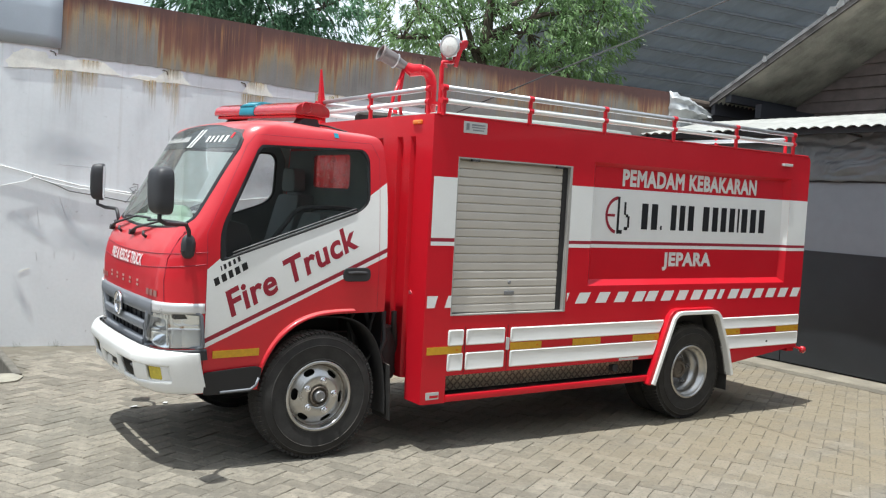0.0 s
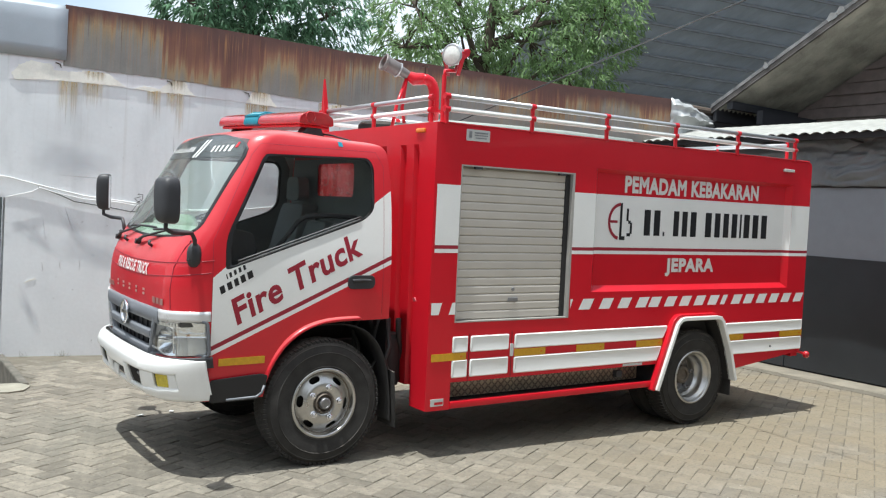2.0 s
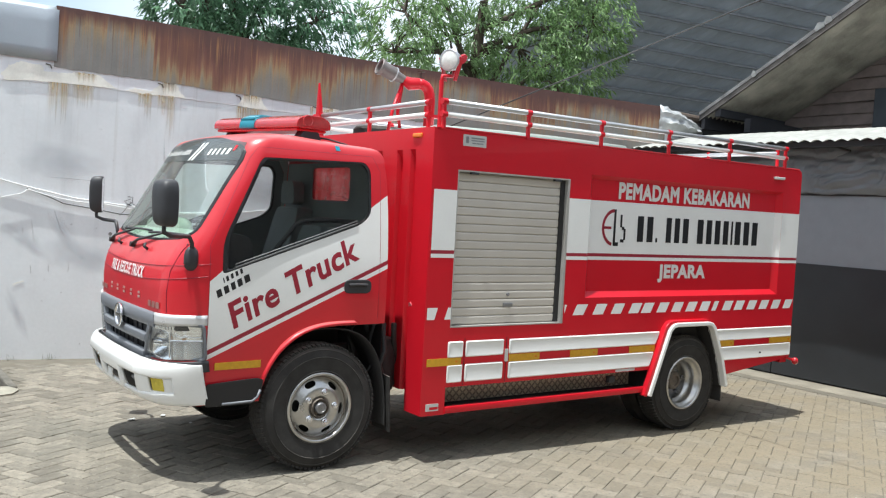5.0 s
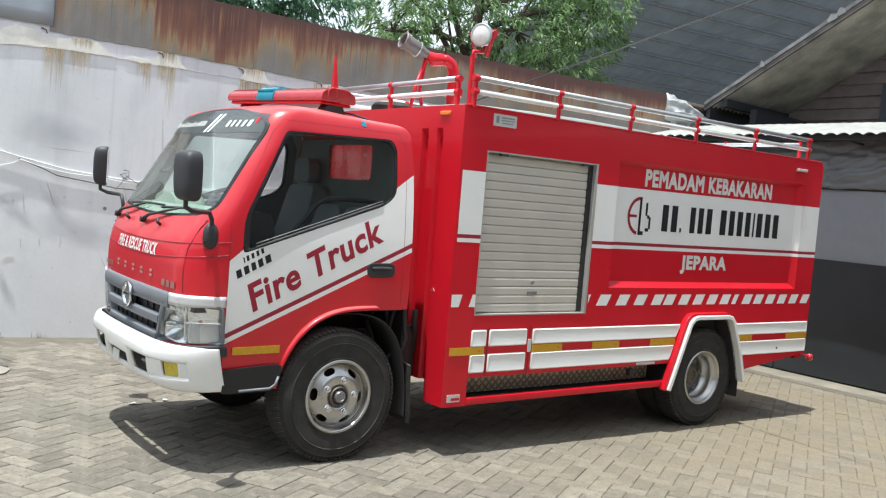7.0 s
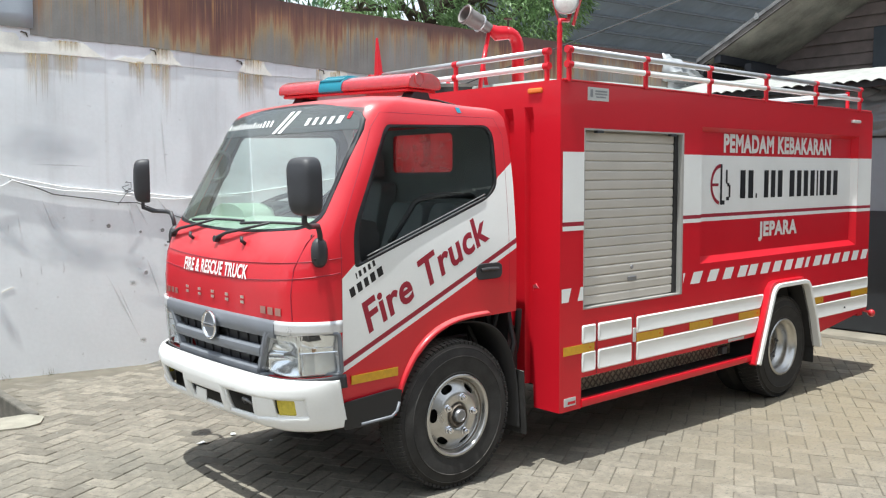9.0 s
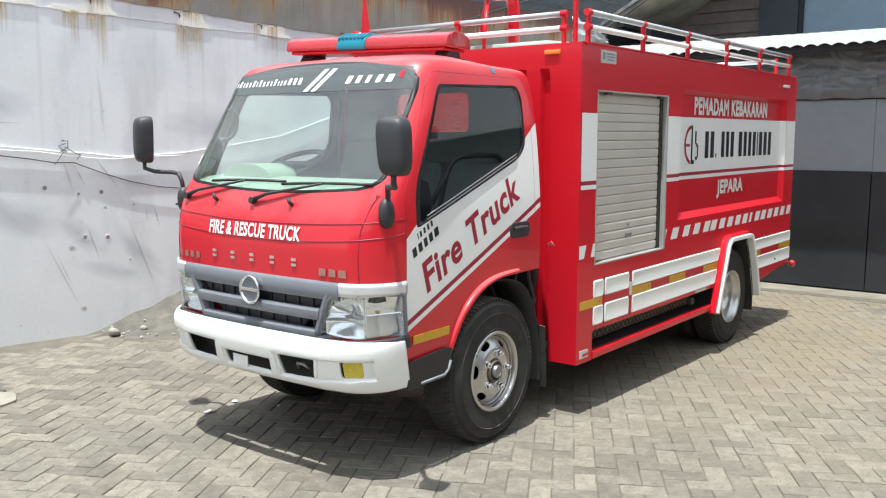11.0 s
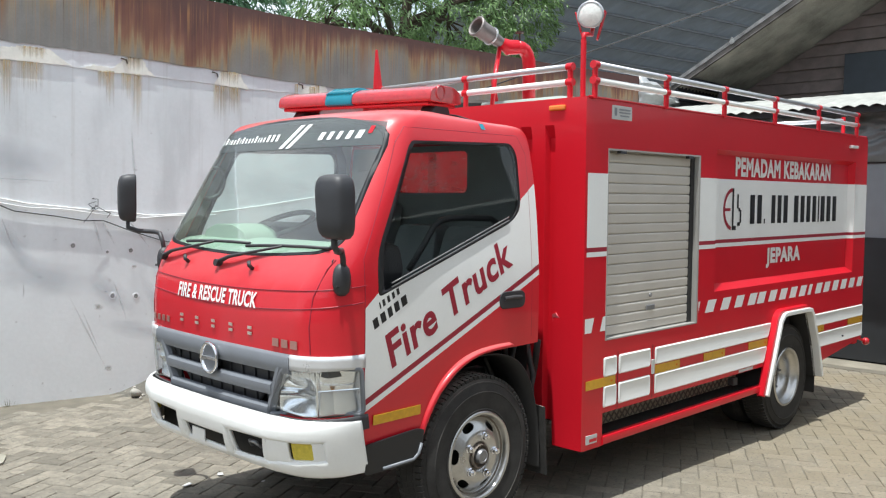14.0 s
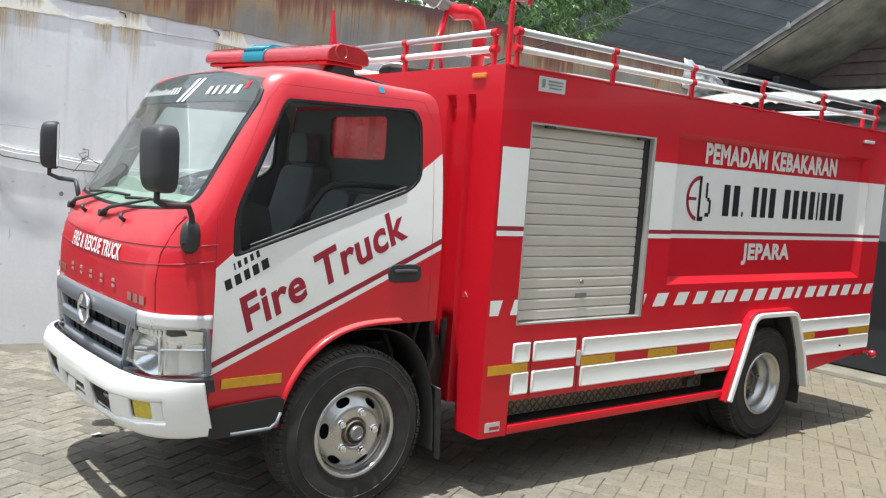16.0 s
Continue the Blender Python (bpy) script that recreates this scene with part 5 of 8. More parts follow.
def build_cab():
    zs = []
    for a, b in zip(CAB, CAB[1:]):
        n = max(1, round((b[0] - a[0]) / (0.05 if a[0] < 1.9 else 0.012)))
        zs += [a[0] + (b[0] - a[0]) * i / n for i in range(n)]
    zs.append(CAB[-1][0])
    bm = bmesh.new()
    grid = []
    for z in zs:
        xf, w, xr, r, bow = cab_row(z)
        flat, arc = w - r, r * math.pi / 2
        end = flat + arc + (xr - (xf + bow + r))
        half = [flat * i / 10 for i in range(11)] + [flat + arc * i / 12 for i in range(1, 13)] + [flat + arc + (end - flat - arc) * i / 16 for i in range(1, 17)]
        ss = [-s for s in half[:0:-1]] + half
        grid.append([bm.verts.new((s, z, 0)) for s in ss])
    for a, b in zip(grid, grid[1:]):
        for i in range(len(a) - 1):
            bm.faces.new((a[i], a[i + 1], b[i + 1], b[i]))
    for sg in (-1, 1):      # lamp openings
        cut = carve(bm, list(bm.faces), [(sg * u, v) for u, v in LAMP], (0, 1))
        bmesh.ops.delete(bm, geom=[f for f in cut if f.is_valid], context="FACES")
    cut = carve(bm, list(bm.faces), [(-0.425, 0.73), (0.425, 0.73), (0.505, 0.96), (-0.505, 0.96)], (0, 1))
    bmesh.ops.delete(bm, geom=[f for f in cut if f.is_valid], context="FACES")
    for v in bm.verts:
        v.co = cab_at(v.co.x, v.co.y)
    bm.faces.new(grid[-1])
    for a, b in zip(grid, grid[1:]):       # roof's rear slope
        if a[0].co.z > 2.03:
            bm.faces.new((a[-1], a[0], b[0], b[-1]))
    bmesh.ops.recalc_face_normals(bm, faces=bm.faces)
    if sum(f.normal.x * f.calc_center_median().x for f in bm.faces if f.calc_center_median().x < -0.5) < 0:
        bmesh.ops.reverse_faces(bm, faces=bm.faces)
    for f in bm.faces:
        f.normal_update()

    def side(sg):
        return [f for f in bm.faces if f.calc_center_median().y * sg > 0.2 and f.normal.y * sg > 0.30 and f.normal.z < 0.8]

    # wheel openings and the raised sill behind them
    for sg in (-1, 1):
        arch = [(-0.425, 0.3), (-0.405, 0.54), (-0.36, 0.68), (-0.28, 0.80), (-0.17, 0.885), (-0.03, 0.925), (0.10, 0.935), (0.60, 0.945), (0.60, 0.3)]
        cut = carve(bm, [f for f in bm.faces if f.calc_center_median().y * sg > 0.2], arch, (0, 2))
        bmesh.ops.delete(bm, geom=cut, context="FACES")
    # windscreen
    front = [f for f in bm.faces if f.normal.x < -0.15 and f.calc_center_median().z > 1.2 and f.calc_center_median().x < -0.3]
    seal = carve(bm, front, SCREEN, (1, 2))
    ws = carve(bm, seal, SCREEN_IN, (1, 2))
    ws_bm = take(bm, [f for f in ws if f.is_valid])
    seal_f = [f for f in seal if f.is_valid]
    near = [f for f in bm.faces if f.normal.x < -0.1 and f.calc_center_median().z > 1.2 and f.calc_center_median().x < -0.3]
    seal_f = [f for f in near if inside_poly(f.calc_center_median().y, f.calc_center_median().z, SCREEN)]
    seal_bm = take(bm, seal_f)
    glasses, doors = [], []
    for sg in (-1, 1):
        d = carve(bm, side(sg), DOOR, (0, 2))
        dbm = take(bm, [f for f in d if f.is_valid])
        w = carve(dbm, list(dbm.faces), WINDOW, (0, 2))
        wbm = take(dbm, [f for f in w if f.is_valid])
        wi = carve(wbm, list(wbm.faces), WINDOW_IN, (0, 2))
        gbm = take(wbm, [f for f in wi if f.is_valid])
        if sg < 0:
            paint_door(dbm)
        doors.append((dbm, wbm, gbm))
    paint_strip(bm)
    return bm, ws_bm, seal_bm, doors


def inside_poly(x, y, poly):
    ok = False
    for i in range(len(poly)):
        (x0, y0), (x1, y1) = poly[i - 1], poly[i]
        if (y0 > y) != (y1 > y) and x < (x1 - x0) * (y - y0) / (y1 - y0) + x0:
            ok = not ok
    return ok


def paint(bm, faces, poly, index):
    for f in carve(bm, faces, poly, (0, 2)):
        if f.is_valid:
            f.material_index = index


def slant(d0, d1, x0=-0.80, x1=0.50):
    return [(x0, stripe_z(x0, d0)), (x1, stripe_z(x1, d0)), (x1, stripe_z(x1, d1)), (x0, stripe_z(x0, d1))]


def paint_door(bm):
    """White field with two slanting stripes; its upper edge follows the window."""
    # the field, as convex pieces
    cuts = [(-0.80, -0.69), (-0.69, 0.255), (0.255, 0.335), (0.335, 0.50)]
    tops = {-0.80: 1.195, -0.69: 1.290, 0.255: 1.62, 0.335: 1.715, 0.50: 1.83}
    for a, b in cuts:
        paint(bm, list(bm.faces), [(a, stripe_z(a, 0.058)), (b, stripe_z(b, 0.058)), (b, tops[b]), (a, tops[a])], 1)
    paint(bm, list(bm.faces), slant(0.0, 0.029), 1)
    paint(bm, list(bm.faces), slant(0.029, 0.058), 2)


def paint_strip(bm):
    """The white field and stripes run on over the body behind the door."""
    fs = [f for f in bm.faces if f.calc_center_median().y < -0.6 and f.calc_center_median().x > 0.38 and f.normal.y < -0.3]
    for poly, idx in (([(0.39, stripe_z(0.39, 0.058)), (0.50, stripe_z(0.50, 0.058)), (0.50, 1.83), (0.39, 1.754)], 1), (slant(0.0, 0.029, 0.39, 0.5), 1), (slant(0.029, 0.058, 0.39, 0.5), 2)):
        fs = [f for f in bm.faces if f.calc_center_median().y < -0.6 and f.calc_center_median().x > 0.38 and f.normal.y < -0.3]
        paint(bm, fs, poly, idx)


cab_bm, ws_bm, seal_bm, door_bms = build_cab()
for v in cab_bm.verts:
    v.co = droop(v.co)
cab_in = lined(cab_bm, 0.014, 0.97)
cab = part("cab_shell", cab_bm, [CABRED, WHITE, MAROON], truck, "glossy red pressed-steel cab", BODY, normals=cab_normal)
part("cab_trim", cab_in, LINING, truck, "grey inner trim of the cab", BODY, smooth=True)
screen = part("windscreen", ws_bm, WINDSCREEN, truck, "large curved clear windscreen", BODY, smooth="all")
part("windscreen_seal", seal_bm, BLACKFILM, screen, "black border round the glass", smooth="all", solid=0.014)
BELT = material("belt_metal", (0.20, 0.20, 0.20), 0.45, metal=0.3, spread=0.1)
for (dbm, wbm, gbm), nm in zip(door_bms, ("near", "far")):
    for b in (dbm, wbm, gbm):
        bmesh.ops.recalc_face_normals(b, faces=b.faces)
    for v in dbm.verts:      # shut line
        c = Vector((-0.19, v.co.y, 1.25))
        v.co.x, v.co.z = c.x + (v.co.x - c.x) * 0.9978, c.z + (v.co.z - c.z) * 0.9982
        v.co = cab_at(cab_round(v.co), v.co.z, 0.0015)
    door_in = lined(dbm, 0.018, 0.97)
    door = part("door", dbm, [CABRED, WHITE, MAROON], truck, "cab door with slanting white field and maroon stripes" if nm == "near" else "plain red far cab door", BODY, normals=cab_normal)
    part("door_trim", door_in, CLOTH, door, "dark inner door card", smooth=True)
    part("window_seal", wbm, BLACKFILM, door, "black rubber window surround", smooth=True, solid=0.02)
    part("window_glass", gbm, SIDEGLASS if nm == "near" else CLEAR, door, "smoky tinted side glass", smooth="all")
    side_sign = -1 if nm == "near" else 1
    edge = [(a[0] + (b[0] - a[0]) * k / 12, a[1] + (b[1] - a[1]) * k / 12) for a, b in zip(DOOR[1:], DOOR[2:] + DOOR[:1]) for k in range(12)]
    part("door_gap", tube([cab_at(side_sign * cab_s(x, z), z, -0.0005) for x, z in edge if not (z < 0.60 or (z < 0.965 and x > -0.45))], 0.0024, n=6), MAROON, door, "dark shut line round the door", smooth="all")
    if nm == "near":
        def on_door(x, z, off):
            return cab_at(-cab_s(x, z), z, off)
        for k in (0, 1):
            line = [on_door(-0.612 + 0.083 * q, 1.312 + 0.0290 * q + 0.017 * k, 0.007) for q in range(11)]
            part("belt_strip", tube(line, 0.0035, n=6), BELT, door, "pale metal weather strip under the glass", smooth="all")
        hb = slab(rect(0.132, 1.145, 0.335, 1.235, 0.042), 0.011, lambda u, v, w: (u, side_y(1.2) + 0.004 - w, v))
        hd = part("door_handle", hb, PLASTIC, door, "black recessed plastic door handle", bevel=0.008, smooth=True)
        part("grip", tube([(0.165, side_y(1.2) - 0.008, 1.200), (0.23, side_y(1.2) - 0.013, 1.204), (0.30, side_y(1.2) - 0.008, 1.200)], 0.010, n=8), PLASTIC, hd, smooth=True)
        # lettering on the door
        ang, lean = radians(27.3), radians(17)

        def door_place(u0, z0):
            def f(u, v):
                x, z = u0 + u * math.cos(ang) - v * math.sin(lean), z0 + u * math.sin(ang) + v * math.cos(lean)
                return cab_at(-cab_s(x, z), z, 0.0023)
            return f
        part("door_lettering", lettering("Fire Truck", 0.950, 0.166, door_place(-0.602, 0.934), bold=0.028), MAROON, door, "maroon words on the white field")
        rows = []
        u = 0.03
        for w in (0.010, 0.022, 0.022, 0.022, 0.022):
            rows += [(u, 0.066, u + w * 0.75, 0.096)]
            u += w + 0.010
        u = -0.03
        for w in (0.042, 0.040, 0.036, 0.040, 0.046):
            rows += [(u, 0.0, u + w * 0.78, 0.045)]
            u += w + 0.008
        for bar in rows:
            part("badge_bar", bars([bar], door_place(-0.685, 1.140)), BLACKFILM, door)
        yb = [(-0.712, 0.694), (-0.42, 0.697), (-0.42, 0.742), (-0.712, 0.738)]
        part("side_reflector", slab(yb, 0.004, lambda u, v, w: (u, side_y(v) * 1.003 - 0.003 - w, v)), YELLOW, door, "yellow reflective strip")

# wheel-arch flare and sill
for sg in (-1, 1):
    pts = [(-0.415, 0.50), (-0.40, 0.60), (-0.35, 0.715), (-0.27, 0.82), (-0.16, 0.895), (-0.03, 0.935), (0.10, 0.947), (0.24, 0.948)]
    for _ in range(2):
        pts = [pts[0]] + [q for a, c in zip(pts, pts[1:]) for q in ((a[0] * 0.75 + c[0] * 0.25, a[1] * 0.75 + c[1] * 0.25), (a[0] * 0.25 + c[0] * 0.75, a[1] * 0.25 + c[1] * 0.75))] + [pts[-1]]
    bm = bmesh.new()
    rows = []
    for i, (x, z) in enumerate(pts):
        k = math.sin(math.pi * min(1, (i + 0.8) / len(pts))) * 0.012
        y = cab_row(z)[1]
        if x < -0.3:
            y -= 0.004
        rows.append([bm.verts.new(v) for v in ((x - 0.016, sg * (y + 0.001), z + 0.021), (x - 0.009, sg * (y + 0.012 + k), z + 0.011), (x, sg * (y + 0.018 + k), z), (x + 0.006, sg * (y - 0.05), z - 0.004))])
    for a, b in zip(rows, rows[1:]):
        for i in range(3):
            bm.faces.new((a[i], a[i + 1], b[i + 1], b[i]))
    part("wheel_arch_flare", bm, CABRED, truck, "", BODY, smooth="all", solid=0.006)
    st = part("cab_step", slab(rounded([(-0.76, 0.475), (-0.47, 0.475), (-0.415, 0.53), (-0.395, 0.62), (-0.44, 0.632), (-0.52, 0.628), (-0.76, 0.612)], 0.015, 2), 0.012, lambda u, v, w: (u, sg * (0.80 + 0.008 + w), v)), BLACKFILM, truck, "dark glossy panel and step below the door", BODY, bevel=0.004)
    part("step_trim", tube([(-0.66, sg * 0.822, 0.488), (-0.47, sg * 0.822, 0.492), (-0.435, sg * 0.822, 0.515), (-0.418, sg * 0.822, 0.56)], 0.008, n=8), GREY, st, "worn grey metal edge", smooth="all")
# cab floor, rear wall and interior
part("cab_floor", box(-0.93, -0.77, 0.93, 0.44, 0.77, 0.99), PLASTIC, truck, m=BODY)
rear = [(-0.81, 0.95), (0.81, 0.95), (0.795, 1.6), (0.765, 1.85), (0.72, 2.04), (-0.72, 2.04), (-0.765, 1.85), (-0.795, 1.6)]
part("cab_rear_wall", slab(rear, 0.02, lambda u, v, w: (0.425 + w, u, v), holes=[rect(-0.32, 1.745, 0.27, 1.985, 0.04)]), [RED], truck, "red rear wall of the cab", BODY)
part("rear_glass", slab(rect(-0.32, 1.745, 0.27, 1.985, 0.04), 0.004, lambda u, v, w: (0.435 + w, u, v)), REARGLASS, truck, m=BODY)
part("rear_lining", slab([(-0.78, 0.99), (0.78, 0.99), (0.74, 1.6), (0.69, 2.02), (-0.69, 2.02), (-0.74, 1.6)], 0.006, lambda u, v, w: (0.412 + w, u, v), holes=[rect(-0.32, 1.745, 0.27, 1.985, 0.04)]), CLOTH, truck, "dark lining behind the seats", BODY)
part("roof_lining", box(-0.42, -0.60, 2.045, 0.36, 0.60, 2.052), LINING, truck, m=BODY)
dash = part("dashboard", slab(rounded([(-0.90, 1.0), (-0.60, 1.0), (-0.48, 1.38), (-0.51, 1.478), (-0.62, 1.50), (-0.78, 1.485), (-0.875, 1.435)], 0.02, 2), 1.44, lambda u, v, w: (u, w - 0.72, v)), DASH, truck, "pale grey-beige dashboard", BODY, bevel=0.01, smooth=True)
part("dash_end", slab(rounded([(-0.91, 1.0), (-0.58, 1.0), (-0.46, 1.38), (-0.49, 1.49), (-0.62, 1.515), (-0.78, 1.50), (-0.885, 1.44)], 0.02, 2), 0.03, lambda u, v, w: (u, w - 0.735, v)), PLASTIC, dash, "black end cap of the dashboard", bevel=0.006)
part("instrument_hood", slab(rounded([(0.18, 1.44), (0.64, 1.44), (0.60, 1.53), (0.49, 1.565), (0.33, 1.565), (0.22, 1.53)], 0.03, 3), 0.20, lambda u, v, w: (-0.72 + w, u, v)), DASH, dash, bevel=0.03, smooth=True, seg=3)
for y0, w, nm in ((0.40, 0.46, "driver"), (-0.28, 0.78, "bench")):
    part("seat_base", slab(rounded([(-0.28, 1.10), (0.24, 1.05), (0.26, 1.16), (-0.25, 1.26), (-0.30, 1.20)], 0.03, 3), w, lambda u, v, k, y0=y0, w=w: (u, y0 - w / 2 + k, v)), CLOTH, truck, "dark grey seat cushion", BODY, bevel=0.02, smooth=True)
    n = 1 if nm == "driver" else 2
    for q in range(n):
        ww = w / n - 0.01
        yy = y0 - w / 2 + (w / n) * (q + 0.5)
        top = 1.68 if n == 1 else 1.56
        sb = part("seat_back", slab(rounded([(yy - ww / 2, 1.16), (yy + ww / 2, 1.16), (yy + ww / 2 - 0.03, top), (yy - ww / 2 + 0.03, top)], 0.06, 3), 0.13, lambda u, v, k: (0.20 + 0.22 * (v - 1.16) / 0.5 * 0.6 + k - 0.06, u, v)), CLOTH, truck, "grey seat back", BODY, bevel=0.03, smooth=True, seg=3)
        if n == 1:
            part("headrest", slab(rounded([(yy - 0.12, 1.70), (yy + 0.12, 1.70), (yy + 0.10, 1.88), (yy - 0.10, 1.88)], 0.05, 3), 0.09, lambda u, v, k: (0.27 + k, u, v)), CLOTH, sb, bevel=0.025, smooth=True, seg=3)
part("grab_bar", tube([(-0.30, -0.60, 1.36), (-0.20, -0.60, 1.48), (-0.13, -0.60, 1.57), (-0.08, -0.60, 1.598), (-0.02, -0.60, 1.608), (0.10, -0.60, 1.612), (0.30, -0.60, 1.606), (0.36, -0.60, 1.58)], 0.017, n=8), PLASTIC, truck, "dark curved seat side bar", BODY, smooth="all")
wheel_m = BODY @ Matrix.Translation((-0.36, 0.40, 1.555)) @ Matrix.Rotation(radians(-22), 4, "Y")
bm = bmesh.new()
tor = [[bm.verts.new(((0.19 + 0.016 * math.cos(b)) * math.cos(a), (0.19 + 0.016 * math.cos(b)) * math.sin(a), 0.016 * math.sin(b))) for b in (2 * math.pi * j / 8 for j in range(8))] for a in (2 * math.pi * i / 32 for i in range(32))]
for i in range(32):
    for j in range(8):
        bm.faces.new((tor[i][j], tor[(i + 1) % 32][j], tor[(i + 1) % 32][(j + 1) % 8], tor[i][(j + 1) % 8]))
sw = part("steering_wheel", bm, PLASTIC, truck, "black steering wheel", wheel_m, smooth="all")
part("wheel_spokes", box(-0.04, -0.19, -0.02, 0.03, 0.19, 0.01), PLASTIC, sw, bevel=0.008)
part("steering_column", tube([(-0.38, 0.40, 1.53), (-0.56, 0.40, 1.28)], 0.04, n=10), PLASTIC, truck, m=BODY, smooth="all")
for sg in (-1, 1):
    part("pillar_grip", tube([(-0.66, sg * 0.72, 1.70), (-0.625, sg * 0.70, 1.70), (-0.585, sg * 0.69, 1.72), (-0.562, sg * 0.685, 1.76), (-0.555, sg * 0.68, 1.81), (-0.562, sg * 0.675, 1.85), (-0.585, sg * 0.68, 1.872), (-0.61, sg * 0.70, 1.875)], 0.012, n=8), PLASTIC, truck, "black grab handle on the pillar", BODY, smooth="all")



# ---- windscreen lettering band
def screen_place(s0, z0, off=0.004):
    return lambda u, v: cab_at(s0 + u, z0 + v, off)


band = skin([(-0.715, 1.955), (0.715, 1.955), (0.682, 2.070), (0.35, 2.102), (-0.35, 2.102), (-0.682, 2.070)], 0.003, 4, 40)
tint = bpy.data.materials.new("tint_film")
tint.use_nodes = True
nt = tint.node_tree
tr, gl, mx = nt.nodes.new("ShaderNodeBsdfTransparent"), nt.nodes.new("ShaderNodeBsdfPrincipled"), nt.nodes.new("ShaderNodeMixShader")
tr.inputs[0].default_value = (0.56, 0.60, 0.60, 1)
gl.inputs["Base Color"].default_value, gl.inputs["Roughness"].default_value = (0.19, 0.205, 0.21, 1), 0.06
gl.inputs["Specular IOR Level"].default_value = 1.0
mx.inputs[0].default_value = 0.45
nt.links.new(tr.outputs[0], mx.inputs[1]), nt.links.new(gl.outputs[0], mx.inputs[2]), nt.links.new(mx.outputs[0], nt.nodes["Material Output"].inputs[0])
part("visor_film", band, tint, screen, "dark sun film across the glass top", smooth="all")
for d in (0.0, 0.060):
    bm = bmesh.new()
    q = [bm.verts.new(cab_at(u, z, 0.006)) for u, z in ((-0.045 + d, 1.958), (-0.080 + d, 1.958), (-0.185 + d, 2.078), (-0.150 + d, 2.078))]
    bm.faces.new(q)
    part("slash_mark", bm, WHITE, screen, "white slanting mark")
for i, w in enumerate((0.058, 0.052, 0.048, 0.055, 0.065)):
    u = 0.066 * i
    rows = [(u + 0.008, 0, u + w * 0.72, 0.040)]
    part("film_badge", bars(rows, lambda a, b: cab_at(-0.270 - a - 0.25 * b, 1.992 + b, 0.006)), WHITE, screen, "plain white badge bars")
part("film_mark", bars([(0.0, 0.02, 0.022, 0.055)], lambda a, b: cab_at(-0.615 - a, 1.995 + b, 0.006)), RED, screen, "small red mark")
rows, u = [], 0.0
for w in (0.016, 0.024, 0.012, 0.022, 0.022, 0.024, 0.012, 0.024, 0.022, 0.022, 0.018, 0.024, 0.012, 0.016, 0.022, 0.030, 0.030, 0.030):
    h = 0.036 if w > 0.022 else 0.026
    rows += [(u, 0, u + w * 0.75, h)]
    u += w + 0.011
k = 0.60 / u
part("film_slogan", bars([(a * k, b, c * k, d) for a, b, c, d in rows], lambda a, b: cab_at(0.635 - a, 2.0 + b, 0.006)), WHITE, screen, "row of small plain white bars")
part("inspection_sticker", bars([(0, 0, 0.045, 0.055)], screen_place(0.69, 1.56, 0.006)), LABEL, screen, "small white sticker")

# ---- wipers
for y0, y1 in ((0.06, -0.70), (0.645, -0.125)):
    wp = part("wiper", tube([cab_at(y0, 1.392, 0.02), cab_at(y0 - 0.10, 1.425, 0.035), cab_at(y0 + (y1 - y0) * 0.60, 1.487, 0.022)], [0.013, 0.009, 0.006], n=7), PLASTIC, truck, "black windscreen wiper", BODY, smooth="all")
    part("wiper_blade", tube([cab_at(y0 + (y1 - y0) * k, 1.448 + 0.062 * k ** 0.5 - 0.02 * k * k, 0.012) for k in (0.22, 0.4, 0.6, 0.8, 1.0)], 0.008, n=6), PLASTIC, wp, smooth="all")
    part("wiper_pivot", tube([cab_at(y0, 1.385, -0.01), cab_at(y0, 1.39, 0.035)], 0.018, n=10), PLASTIC, wp, smooth=True)
for y0 in (-0.228, 0.372):
    part("washer_jet", tube([cab_at(y0, 1.375, 0.0), cab_at(y0, 1.392, 0.03), cab_at(y0 + 0.015, 1.408, 0.03)], 0.010, n=7), PLASTIC, truck, "black washer jet", BODY, smooth="all")


# ---- bonnet lines, lettering and badges on the front
def seam(pts, r=0.004):
    return tube([cab_at(s, z, 0.001) for s, z in pts], r, n=6)


line = [(u, 1.198 + 0.052 * (abs(u) / 0.9) ** 2) for u in (-0.94 + 1.88 * i / 40 for i in range(41))]
part("panel_seam", seam(line, 0.003), MAROON, cab, "dark shut line across the front")
part("panel_seam", seam([(u, z + 0.086 - 0.012 * (abs(u) / 0.9) ** 2) for u, z in line], 0.0022), MAROON, cab, "fine crease above the lettering")
for sg in (-1, 1):
    part("panel_seam", seam([(sg * 0.705, 1.03), (sg * 0.70, 1.15), (sg * 0.705, 1.28), (sg * 0.73, 1.40), (sg * 0.75, 1.44)], 0.003), MAROON, cab)
part("front_lettering", lettering("FIRE & RESCUE TRUCK", 0.715, 0.073, lambda u, v: cab_at(0.375 - u, 1.203 + v, 0.006), bold=0.030), WHITE, cab, "white words on the red front")
GOLD = material("badge_gold", (0.62, 0.57, 0.50), 0.35, metal=0.6, spread=0.08)
DULL = material("badge_dull", (0.46, 0.24, 0.21), 0.35, metal=0.5)
for i in range(5):
    part("badge_bar", bars([(0.006, 0, 0.036, 0.013), (0.006, 0.026, 0.036, 0.040)], lambda u, v, u0=0.345 - 0.156 * i: cab_at(u0 - u, 1.078 + v, 0.008)), GOLD, cab, "plain gold badge bar", solid=0.004)
for i in range(3):
    part("number_badge", bars([(0.004, 0, 0.048, 0.036)], lambda u, v, u0=-0.466 - 0.063 * i: cab_at(u0 - u, 1.047 + v, 0.007)), DULL, cab, "plain dull badge bar", solid=0.003)
